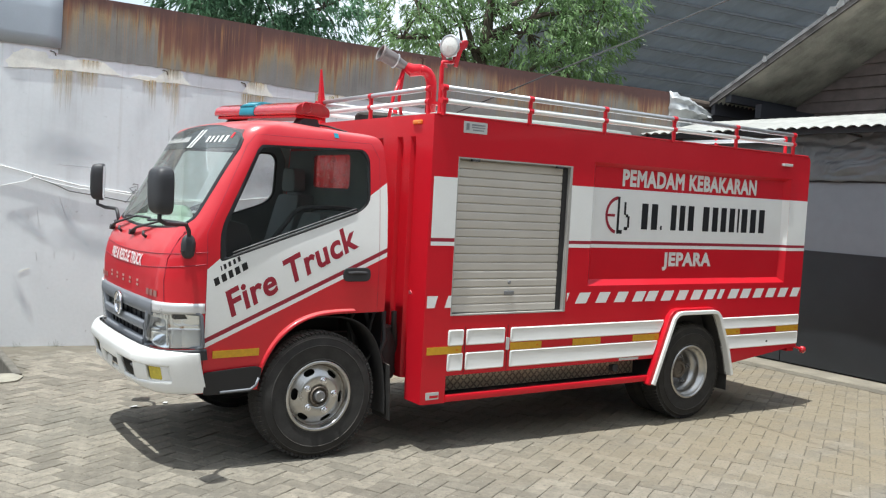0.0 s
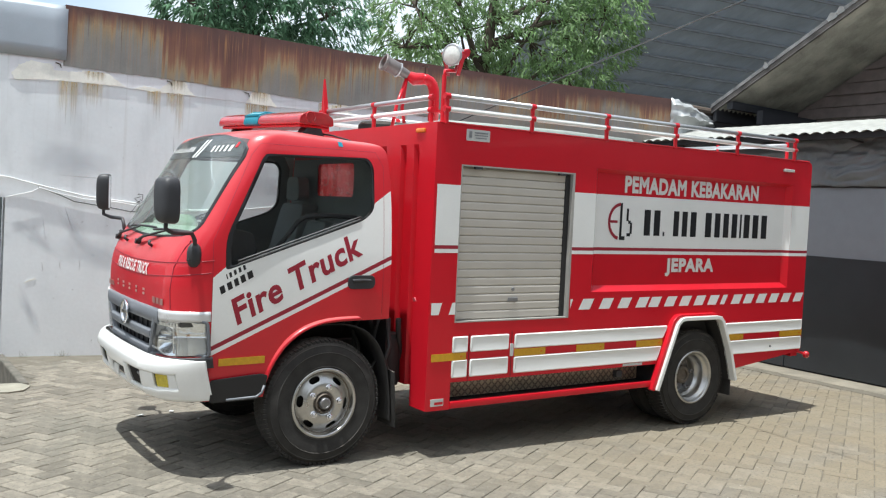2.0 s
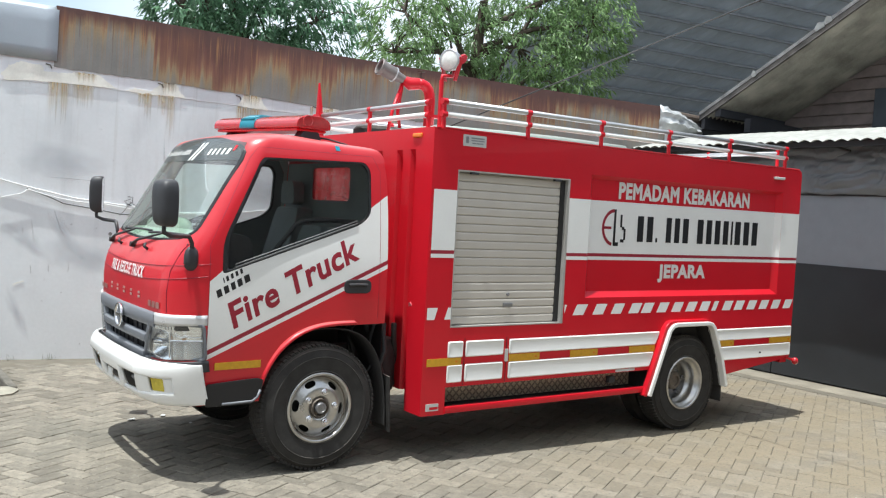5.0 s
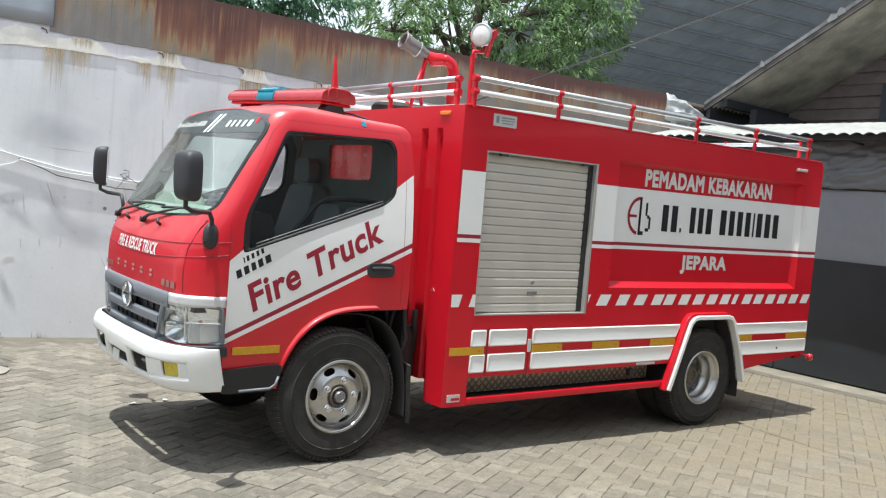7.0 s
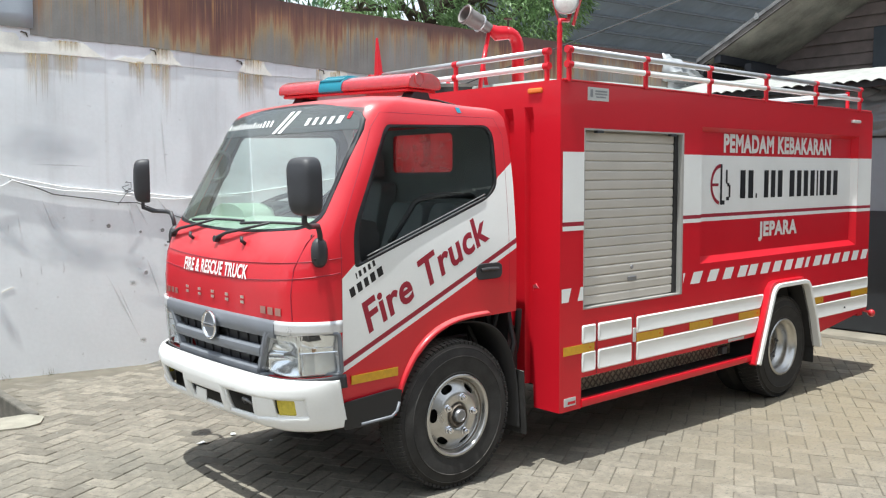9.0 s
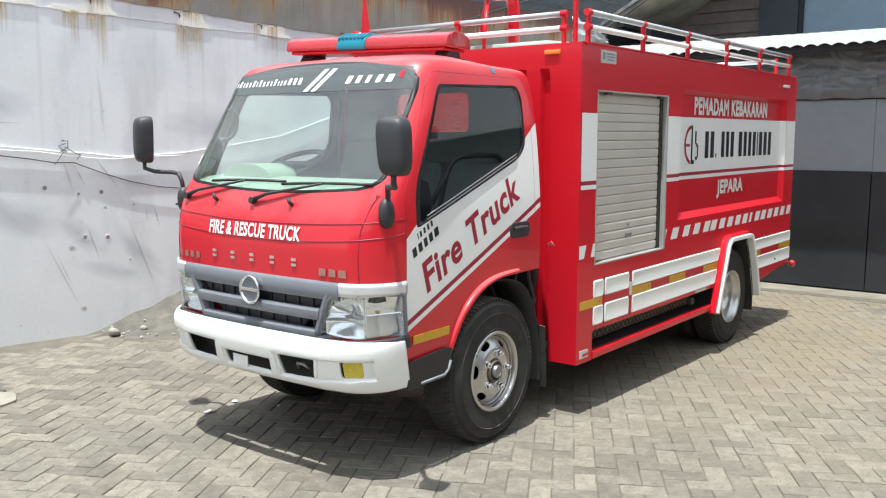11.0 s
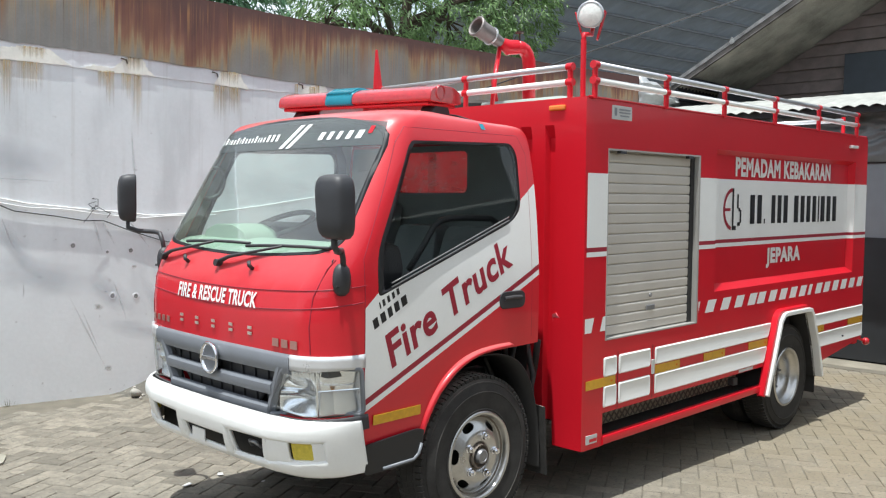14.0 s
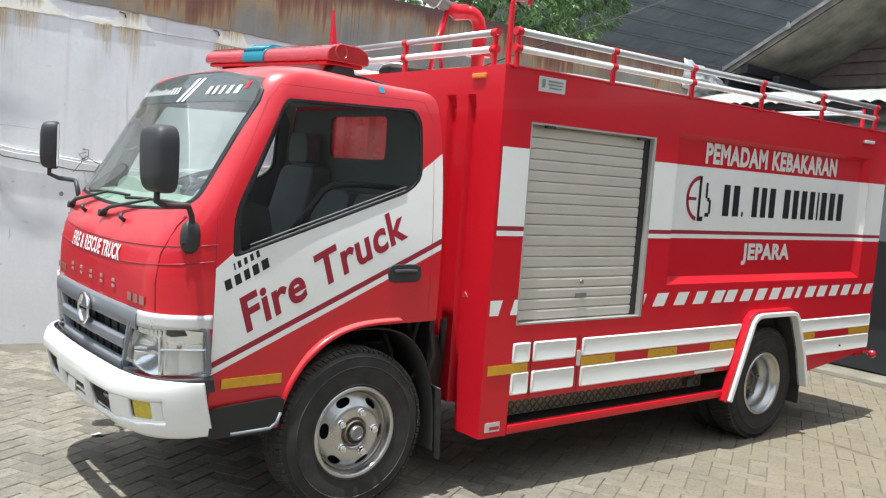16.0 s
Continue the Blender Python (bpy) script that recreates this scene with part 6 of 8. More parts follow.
for i in range(4):
    part("name_badge", bars([(0.004, 0, 0.036, 0.032)], lambda u, v, u0=0.665 - 0.055 * i: cab_at(u0 - u, 1.056 + v, 0.007)), DULL, cab, "plain dull badge bar", solid=0.003)

# ---- grille
grille = part("grille", skin([(-0.42, 0.70), (0.42, 0.70), (0.53, 0.955), (0.60, 1.016), (-0.60, 1.016), (-0.53, 0.955)], -0.036, 8, 30), PLASTIC, truck, "dark grey moulded radiator grille", BODY, smooth="all", solid=0.012)


def grille_bar(z0, z1, s0, s1, off0, off1, name="grille_bar", mat=GREY, lab=""):
    """A rib across the front with a rounded section."""
    bm = bmesh.new()
    n = 36
    rows = []
    for i in range(n + 1):
        s = s0 + (s1 - s0) * i / n
        rows.append([bm.verts.new(cab_at(s, z, o)) for z, o in ((z0, off0), (z0 + 0.003, off0 + 0.6 * (off1 - off0)), (z0 + 0.010, off1 - 0.003), (z0 + 0.45 * (z1 - z0), off1), (z1 - 0.014, off1 - 0.003), (z1 - 0.005, off0 + 0.55 * (off1 - off0)), (z1, off0))])
    for a, b in zip(rows, rows[1:]):
        for k in range(6):
            bm.faces.new((a[k], a[k + 1], b[k + 1], b[k]))
    bm.faces.new(rows[0]), bm.faces.new(rows[-1][::-1])
    return part(name, bm, mat, grille, lab, smooth=True)


grille_bar(0.930, 1.020, -0.60, 0.60, 0.0, 0.022, "top_bar", GREY, "broad grey upper grille band")
grille_bar(0.820, 0.884, -0.47, 0.47, 0.0, 0.026)
grille_bar(0.715, 0.778, -0.44, 0.44, 0.0, 0.030)
for sg in (-1, 1):
    bm = bmesh.new()
    rows = []
    for i in range(7):
        z = 0.70 + 0.26 * i / 6
        u = 0.402 + 0.112 * i / 6
        rows.append([bm.verts.new(cab_at(sg * q, z, o)) for q, o in ((u - 0.010, -0.01), (u, 0.020), (u + 0.022, 0.022), (u + 0.042, 0.0))])
    for a, b in zip(rows, rows[1:]):
        for k in range(3):
            bm.faces.new((a[k], a[k + 1], b[k + 1], b[k]))
    part("side_bar", bm, GREY, grille, smooth=True)
for i in range(9):
    s = -0.40 + 0.10 * i
    part("grille_fin", tube([cab_at(s, 0.735, -0.018), cab_at(s, 0.95, -0.018)], 0.007, n=4), PLASTIC, grille)
em = Matrix.Translation(cab_at(0, 0.935, 0.030)) @ Matrix.Rotation(radians(90), 4, "Y")
badge = part("round_badge", lathe([(0.074, 0.0), (0.079, -0.010), (0.072, -0.017), (0.063, -0.010), (0.061, 0.0)], "z", 36, m=em), CHROME, grille, "chrome ring badge", smooth="all")
part("badge_crossbar", box(-0.062, -0.009, -0.013, 0.062, 0.009, -0.002, m=em @ Matrix.Rotation(radians(90), 4, "Z")), CHROME, badge, bevel=0.004)
part("badge_plate", lathe([(0.001, -0.003), (0.063, -0.002)], "z", 30, m=em), GREY, badge)

# ---- headlamps with their bright eyebrow
BROW = material("pale_silver", (0.66, 0.66, 0.67), 0.3, metal=0.3, spread=0.06)
BULB = material("amber_bulb", (0.50, 0.22, 0.07), 0.25, spread=0.1)
MIRRORED = material("lamp_reflector", (0.93, 0.94, 0.95), 0.22, metal=0.9, spread=0.05, scale=45)
for sg in (-1, 1):
    poly = [(sg * u, v) for u, v in LAMP]
    # stepped bright reflector: two bowls cut into radial facets
    bm = skin(poly, 0.0, 44, 110)
    for v in bm.verts:
        s = cab_round(v.co)
        u, h = abs(s), v.co.z
        if u < 0.722:      # rounded bowl with a crease across its middle
            p, q = (u - 0.605) / 0.125, (h - 0.838) / 0.086
            deep = 0.014 + 0.062 * max(0, 1 - p * p) * max(0, 1 - q * q) - 0.016 * math.exp(-(q / 0.16) ** 2)
        else:              # four cells round a cross
            p, q = u - 0.80, h - 0.866
            deep = 0.052 - 0.14 * abs(p) - (0.26 if q > 0 else 0.16) * abs(q) + 0.006 * math.exp(-((p / 0.035) ** 2 + ((q - 0.05) / 0.03) ** 2))
        v.co = cab_at(s, h, -max(0.012, min(0.075, deep)))
    lamp = part("headlamp", bm, MIRRORED, truck, "clear-lens wrapped headlamp with bright reflectors", BODY, smooth=True)
    part("lamp_frame", tube([cab_at(q, z, 0.010) for q, z in poly + poly[:1]], 0.0115, n=6), GREY, lamp, "dark grey border round the lens", smooth="all")
    part("lamp_divider", tube([cab_at(sg * 0.735, 0.868, 0.004), cab_at(sg * 0.94, 0.872, 0.004)], 0.004, n=5), MIRRORED, lamp)
    part("lamp_lens", skin(poly, 0.014, 10, 20), CLEAR, lamp, "clear lens", smooth="all")
    rim = bmesh.new()
    k = len(poly)
    a = [rim.verts.new(cab_at(s, z, 0.014)) for s, z in poly]
    b = [rim.verts.new(cab_at(s, z, -0.05)) for s, z in poly]
    for i in range(k):
        rim.faces.new((a[i - 1], a[i], b[i], b[i - 1]))
    part("lamp_rim", rim, BROW, lamp, smooth=True)
    for s, z in ((0.60, 0.85), (0.80, 0.868)):
        c, d = cab_at(sg * s, z, -0.06), cab_at(sg * s, z, 0.1) - cab_at(sg * s, z, 0)
        mm = Matrix.Translation(c) @ d.to_track_quat("Z", "Y").to_matrix().to_4x4()
        part("bulb", lathe([(0.0, 0.03), (0.007, 0.027), (0.008, 0.0), (0.009, -0.01)], "z", 10, m=mm), STEEL if s < 0.7 else BULB, lamp, "" if s < 0.7 else "amber indicator bulb", smooth="all")
    for i in range(9):
        s = 0.565 + 0.022 * i
        part("lens_flute", tube([cab_at(sg * s, 0.928, 0.004), cab_at(sg * s, 0.950, 0.004)], 0.006, n=5), MIRRORED, lamp)
    part("lamp_divider", tube([cab_at(sg * 0.725, 0.77, 0.008), cab_at(sg * 0.735, 0.962, 0.008)], 0.005, n=5), MIRRORED, lamp)
    part("lamp_surround", skin([(sg * 0.42, 0.672), (sg * 0.945, 0.690), (sg * 0.945, 0.757), (sg * 0.42, 0.730)], 0.012, 4, 20), PLASTIC, truck, "dark strip under the headlamp", BODY, smooth="all", solid=0.01)
    part("lamp_brow", skin([(sg * 0.540, 0.953), (sg * 0.950, 0.967), (sg * 0.950, 1.026), (sg * 0.605, 1.023)], 0.006, 3, 20), BROW, truck, "silver strip above the headlamp", BODY, smooth="all", solid=0.01)

# ---- bumper
BUMP = [(0.494, 0.050), (0.506, 0.072), (0.530, 0.088), (0.570, 0.097), (0.62, 0.102), (0.665, 0.103), (0.695, 0.099), (0.714, 0.086), (0.725, 0.068), (0.730, 0.050)]
POCKETS = [[(-0.755, 0.556), (-0.490, 0.528), (-0.505, 0.662), (-0.755, 0.664)], [(0.755, 0.556), (0.490, 0.528), (0.505, 0.662), (0.755, 0.664)],
           [(-0.505, 0.528), (-0.232, 0.522), (-0.208, 0.658), (-0.528, 0.664)], [(0.505, 0.528), (0.232, 0.522), (0.208, 0.658), (0.528, 0.664)], [(-0.192, 0.520), (0.182, 0.520), (0.196, 0.622), (-0.206, 0.622)]]


def shrunk(poly, d):
    """A convex outline with every side moved inwards by d."""
    cx, cz = sum(p[0] for p in poly) / len(poly), sum(p[1] for p in poly) / len(poly)
    lines = []
    for (ax, az), (bx, bz) in zip(poly, poly[1:] + poly[:1]):
        l = math.hypot(bx - ax, bz - az)
        nx, nz = (bz - az) / l, -(bx - ax) / l
        if (cx - ax) * nx + (cz - az) * nz < 0:
            nx, nz = -nx, -nz
        lines.append((nx, nz, nx * ax + nz * az + d))
    out = []
    for (a, b, c), (e, f, g) in zip([lines[-1]] + lines[:-1], lines):
        k = a * f - b * e
        out.append(((c * f - b * g) / k, (a * g - c * e) / k))
    return out


def pocket_depth(s, z):
    """How far the face is pressed in round the lamps and air slots."""
    best = 0.0
    for k, q in enumerate(POCKETS):
        cx, cz = sum(p[0] for p in q) / 4, sum(p[1] for p in q) / 4
        inside = 1.0
        for (ax, az), (bx, bz) in zip(q, q[1:] + q[:1]):
            l = math.hypot(bx - ax, bz - az)
            d = ((s - ax) * (bz - az) - (z - az) * (bx - ax)) / l
            c = ((cx - ax) * (bz - az) - (cz - az) * (bx - ax)) / l
            inside = min(inside, max(0.0, d * math.copysign(1, c) / 0.010))
        t = min(1.0, inside)
        best = max(best, (0.010 if k < 2 else 0.012) * t * t * (3 - 2 * t))
    return best


def bump_at(s, z):
    for (z0, o0), (z1, o1) in zip(BUMP, BUMP[1:]):
        if z <= z1 + 1e-6:
            t = (z - z0) / (z1 - z0)
            o = o0 + (o1 - o0) * t
            break
    k = 1.0 if abs(s) < 0.50 else max(0.10, 1 - (abs(s) - 0.50) / 0.40)
    return cab_at(s, z, o * k + 0.006 - pocket_depth(s, z))


bm = bmesh.new()
us = [-0.905 + 1.810 * i / 150 for i in range(151)]
vs = [0.494, 0.499, 0.506, 0.514] + [0.522 + 0.008 * i for i in range(19)] + [0.675, 0.686, 0.696, 0.706, 0.714, 0.720, 0.725, 0.730]
g = [[bm.verts.new((u, v, 0)) for u in us] for v in vs]
for j in range(len(vs) - 1):
    for i in range(len(us) - 1):
        bm.faces.new((g[j][i], g[j][i + 1], g[j + 1][i + 1], g[j + 1][i]))
holes = [rounded([(-0.470, 0.540), (-0.262, 0.534), (-0.242, 0.644), (-0.495, 0.650)], 0.012, 2),
         rounded([(-0.170, 0.532), (0.160, 0.532), (0.172, 0.608), (-0.182, 0.608)], 0.012, 2),
         rounded([(0.470, 0.540), (0.262, 0.534), (0.242, 0.644), (0.495, 0.650)], 0.012, 2),
         rounded([(-0.700, 0.568), (-0.617, 0.565), (-0.619, 0.652), (-0.703, 0.651)], 0.012, 2),
         rounded([(0.700, 0.568), (0.617, 0.565), (0.619, 0.652), (0.703, 0.651)], 0.012, 2)]
for h in holes:
    cut = carve(bm, list(bm.faces), h, (0, 1))
    bmesh.ops.delete(bm, geom=[f for f in cut if f.is_valid], context="FACES")
for q in POCKETS:      # edges that follow the pressed-in pockets
    for inset in (0.0, 0.005, 0.010):
        carve(bm, list(bm.faces), shrunk(q, inset), (0, 1))
for v in bm.verts:
    v.co = bump_at(v.co.x, v.co.y)
bmesh.ops.recalc_face_normals(bm, faces=bm.faces)
# dark sheet added where a shaded gap parts bumper and cab
tray = bmesh.new()
for i in range(61):
    s = -0.90 + 1.80 * i / 60
    tray.verts.new(cab_at(s, 0.722, -0.01)), tray.verts.new(bump_at(s, 0.722) + Vector((0.012, 0, -0.002)))
tray.verts.ensure_lookup_table()
for i in [q for q in range(60) if abs(q - 29.5) > 14 or q % 7 == 2]:      # open in the middle but for its brackets
    tray.faces.new([tray.verts[k] for k in (2 * i, 2 * i + 1, 2 * i + 3, 2 * i + 2)])
bumper = part("bumper", bm, WHITE, truck, "white painted front bumper with air slots", BODY, smooth=True, solid=0.016)
part("bumper_tray", tray, CHASSIS, bumper, "dark sheet put in for the shaded gap behind the bumper top", smooth="all")
# black sheet over the red skin gives the slots their painted shade
part("bumper_backing", skin([(-0.80, 0.475), (0.80, 0.475), (0.80, 0.69), (-0.80, 0.69)], 0.004, 4, 40), CHASSIS, bumper, "black sheet standing for the shaded hollow behind the bumper", smooth="all")
for h in holes[3:]:
    b2 = bmesh.new()
    b2.faces.new([b2.verts.new(bump_at(s, z) + Vector((0.018, 0, 0))) for s, z in h])
    part("fog_lamp", b2, FOG, bumper, "yellow fog lamp lens", solid=0.02)
part("plate_bracket", box(-1.085, 0.00, 0.531, -1.08, 0.115, 0.586), WHITE, truck, "white plate bracket", BODY)
part("tow_hook", tube([(-1.03, -0.33, 0.57), (-1.055, -0.35, 0.60), (-1.055, -0.39, 0.60), (-1.03, -0.41, 0.575)], 0.009, n=8), STEEL, truck, "dull steel tow hook", BODY, smooth="all")

# ---- mirrors
for sg in (-1, 1):
    cx = -1.115 if sg < 0 else -0.965
    cy = 1.05 if sg < 0 else 1.02
    z0, z1 = (1.548, 1.805) if sg < 0 else (1.565, 1.835)
    hw, hh, mz = 0.072, (z1 - z0) / 2, (z0 + z1) / 2

    def outline(k, i, cy=cy, mz=mz, hh=hh):
        a = 2 * math.pi * i / 40
        ca, sa = math.cos(a), math.sin(a)
        q = (abs(ca) ** 4.5 + abs(sa) ** 4.5) ** (-1 / 4.5)
        v = k * q * sa
        return cy + hw * k * q * ca * (1 + 0.05 * v) - 0.006 * v, mz + hh * v

    bm = bmesh.new()
    rings = []
    for k, dx in ((0.90, 0.034), (0.97, 0.036), (1.0, 0.028), (1.0, 0.006), (0.985, -0.014), (0.95, -0.031), (0.88, -0.043), (0.74, -0.051), (0.5, -0.056), (0.2, -0.058)):
        rings.append([bm.verts.new((cx + dx, sg * u, v)) for u, v in (outline(k, i) for i in range(40))])
    for a, b in zip(rings, rings[1:]):
        for i in range(40):
            bm.faces.new((a[i - 1], a[i], b[i], b[i - 1]))
    bm.faces.new(rings[-1])
    swing = Matrix.Rotation(radians(15 if sg < 0 else -20), 3, "Z")      # both glasses turned towards the driver
    glass_bm = slab([outline(0.90, i) for i in range(40)], 0.002, lambda u, v, w: (cx + 0.033 + w, sg * u, v))
    for q in (bm, glass_bm):
        bmesh.ops.rotate(q, cent=(cx, sg * cy, mz), matrix=swing, verts=q.verts)
    mir = part("mirror", bm, PLASTIC, truck, "tall black rear-view mirror with a domed housing", BODY, smooth="all")
    part("mirror_glass", glass_bm, CHROME, mir, "mirror glass")
    part("mirror_arm", tube([(cx - 0.005, sg * cy, z0 + 0.02), (cx - 0.005, sg * cy, z0 - 0.03), (cx + 0.04, sg * (cy - 0.03), z0 - 0.05), (cx + 0.10, sg * (cy - 0.12), z0 - 0.055), (-0.90 if sg < 0 else -0.88, sg * 0.82, z0 - 0.06), (-0.875, sg * 0.80, z0 - 0.10), (-0.865, sg * 0.79, 1.38)], 0.013, n=8), PLASTIC, mir, smooth="all")
    part("mirror_foot", lathe([(0.001, 1.285), (0.020, 1.288), (0.036, 1.305), (0.043, 1.335), (0.043, 1.375), (0.036, 1.405), (0.020, 1.425), (0.001, 1.430)], "z", 20, m=Matrix.Translation((-0.870, sg * 0.785, 0)) @ Matrix.Diagonal((1.0, 0.8, 1.0, 1))), PLASTIC, mir, smooth="all")
    part("foot_bolt", tube([(-0.905, sg * 0.80, 1.33), (-0.918, sg * 0.805, 1.33)], 0.006, n=6), CHASSIS, mir)

# ---- beacon bar on the roof
BAR = BODY @ Matrix.Translation((-0.075, 0.0, 2.262)) @ Matrix.Rotation(radians(7), 4, "Z") @ Matrix.Rotation(radians(1.2), 4, "X")
REDLENS = material("red_lens", (0.62, 0.02, 0.03), 0.16, spread=0.2, scale=30, coat=0.8)
REDLENS.node_tree.nodes["Principled BSDF"].inputs["Transmission Weight"].default_value = 0.35
lightbar = part("beacon_bar", slab(rounded([(-0.135, -0.048), (0.135, -0.048), (0.128, 0.010), (0.06, 0.040), (-0.06, 0.040), (-0.125, 0.010)], 0.02, 2), 1.13, lambda u, v, w: (u, w - 0.565, v)), REDLENS, truck, "long red beacon bar with a teal middle", BAR, bevel=0.02, smooth=True, seg=3)
b2 = slab(rounded([(-0.140, -0.050), (0.140, -0.050), (0.130, 0.013), (0.064, 0.044), (-0.064, 0.044), (-0.130, 0.013)], 0.02, 2), 0.20, lambda u, v, w: (u, w - 0.02, v))
part("beacon_middle", b2, TEAL, lightbar, "teal wrapped middle section", bevel=0.003, smooth=True)
for i in range(7):
    y = 0.0 + 0.028 * i
    part("lens_rib", tube([(-0.132, y, 0.014), (-0.066, y, 0.046), (0.066, y, 0.046), (0.132, y, 0.014)], 0.007, n=5), TEAL, lightbar, smooth="all")
part("beacon_base", box(-0.115, -0.54, -0.066, 0.115, 0.54, -0.049), RED, lightbar, bevel=0.006)
part("end_disc", lathe([(0.001, 0.0), (0.032, 0.002), (0.036, 0.008), (0.040, 0.0)], "y", 20, m=Matrix.Translation((-0.05, -0.563, 0.002)) @ Matrix.Rotation(radians(180), 4, "Z")), REDLENS, lightbar)
for y in (-0.49, 0.46):
    part("beacon_foot", slab([(-0.12, -0.150), (0.10, -0.150), (0.055, -0.062), (-0.055, -0.062)], 0.09, lambda u, v, w: (u, y - 0.05 + w, v)), PLASTIC, lightbar, bevel=0.008)
part("roof_tape", bars([(0, 0, 0.032, 0.04), (0, 0.04, 0.032, 0.085)], lambda u, v: droop(cab_at(-cab_s(0.07 + u, 2.07 + v), 2.07 + v, 0.004))), TEAL, truck, "teal tape on the cab roof", BODY)
part("roof_cable", tube([(0.02, -0.42, 2.165), (0.14, -0.50, 2.150), (0.25, -0.53, 2.125), (0.36, -0.55, 2.085), (0.40, -0.55, 2.03)], 0.006, n=6), PLASTIC, truck, "thin dark cable over the roof", BODY, smooth="all")

# ---- front wheels


def tyre_mesh(R, w, rim):
    pr = [(rim, 0.5 * w - 0.02), (rim + 0.012, 0.5 * w - 0.008), (rim + 0.022, 0.5 * w - 0.004), (rim + 0.026, 0.5 * w - 0.008), (R * 0.70, 0.5 * w - 0.002), (R * 0.785, 0.5 * w), (R * 0.79, 0.5 * w + 0.003), (R * 0.80, 0.5 * w + 0.003), (R * 0.805, 0.5 * w - 0.001), (R * 0.90, 0.5 * w - 0.012), (R * 0.905, 0.5 * w - 0.010), (R * 0.915, 0.5 * w - 0.012), (R * 0.92, 0.5 * w - 0.018), (R * 0.965, 0.5 * w - 0.030), (R * 0.992, 0.5 * w - 0.052), (R, 0.25 * w), (R, 0)]
    pr = pr + [(r, -h) for r, h in pr[-2::-1]]
    return lathe(pr, "y", 64)


def tread(R, w):
    bm = bmesh.new()
    n = 80
    for i in range(n):
        a = 2 * math.pi * i / n
        for y0, y1, da in ((-0.40 * w, -0.20 * w, 0.0), (-0.17 * w, 0.0, 0.5), (0.03 * w, 0.19 * w, 0.0), (0.22 * w, 0.40 * w, 0.5)):
            aa = a + da * 2 * math.pi / n
            wd = 2 * math.pi / n * 0.36
            edge = 0.006 if abs(y0) > 0.3 * w or abs(y1) > 0.3 * w else 0.0
            vs = []
            for r in (R - 0.014, R + 0.0015):
                for y, sh in ((y0, -0.25), (y1, 0.25)):
                    rr = r - (edge if abs(y) > 0.35 * w else 0)
                    for s in (-1, 1):
                        q = aa + wd * (s + sh * 0.6)
                        vs.append(bm.verts.new((rr * math.cos(q), y, rr * math.sin(q))))
            for f in ((4, 5, 7, 6), (0, 1, 5, 4), (2, 3, 7, 6), (0, 2, 6, 4), (1, 3, 7, 5)):
                bm.faces.new([vs[k] for k in f])
    return bm


def slotted_disc(R, r, slots, long, wide, y_out, y_in, n=60):
    """A conical ring from radius R to r with rounded slots in it, and its plain face inside."""
    def loop(q, k=n):
        return [(q * math.cos(2 * math.pi * i / k), q * math.sin(2 * math.pi * i / k)) for i in range(k)]

    mid, cut = (R + r) / 2, []
    for j in range(slots):
        a = 2 * math.pi * j / slots + 0.3
        ring = []
        for i in range(14):
            b = 2 * math.pi * i / 14
            sx, sy = math.cos(b), math.sin(b)
            rad = mid + wide / 2 * sx * (1 if abs(sx) > 0.3 else 0.9)
            ang = a + long / 2 * math.copysign(abs(sy) ** 0.7, sy) / mid
            ring.append((rad * math.cos(ang), rad * math.sin(ang)))
        cut.append(ring)
    return panel(loop(R), [*cut, loop(r)], lambda u, v: (u, y_in + (y_out - y_in) * (math.hypot(u, v) - r) / (R - r), v))


TYRE_R, REAR_X = 0.41, 3.455


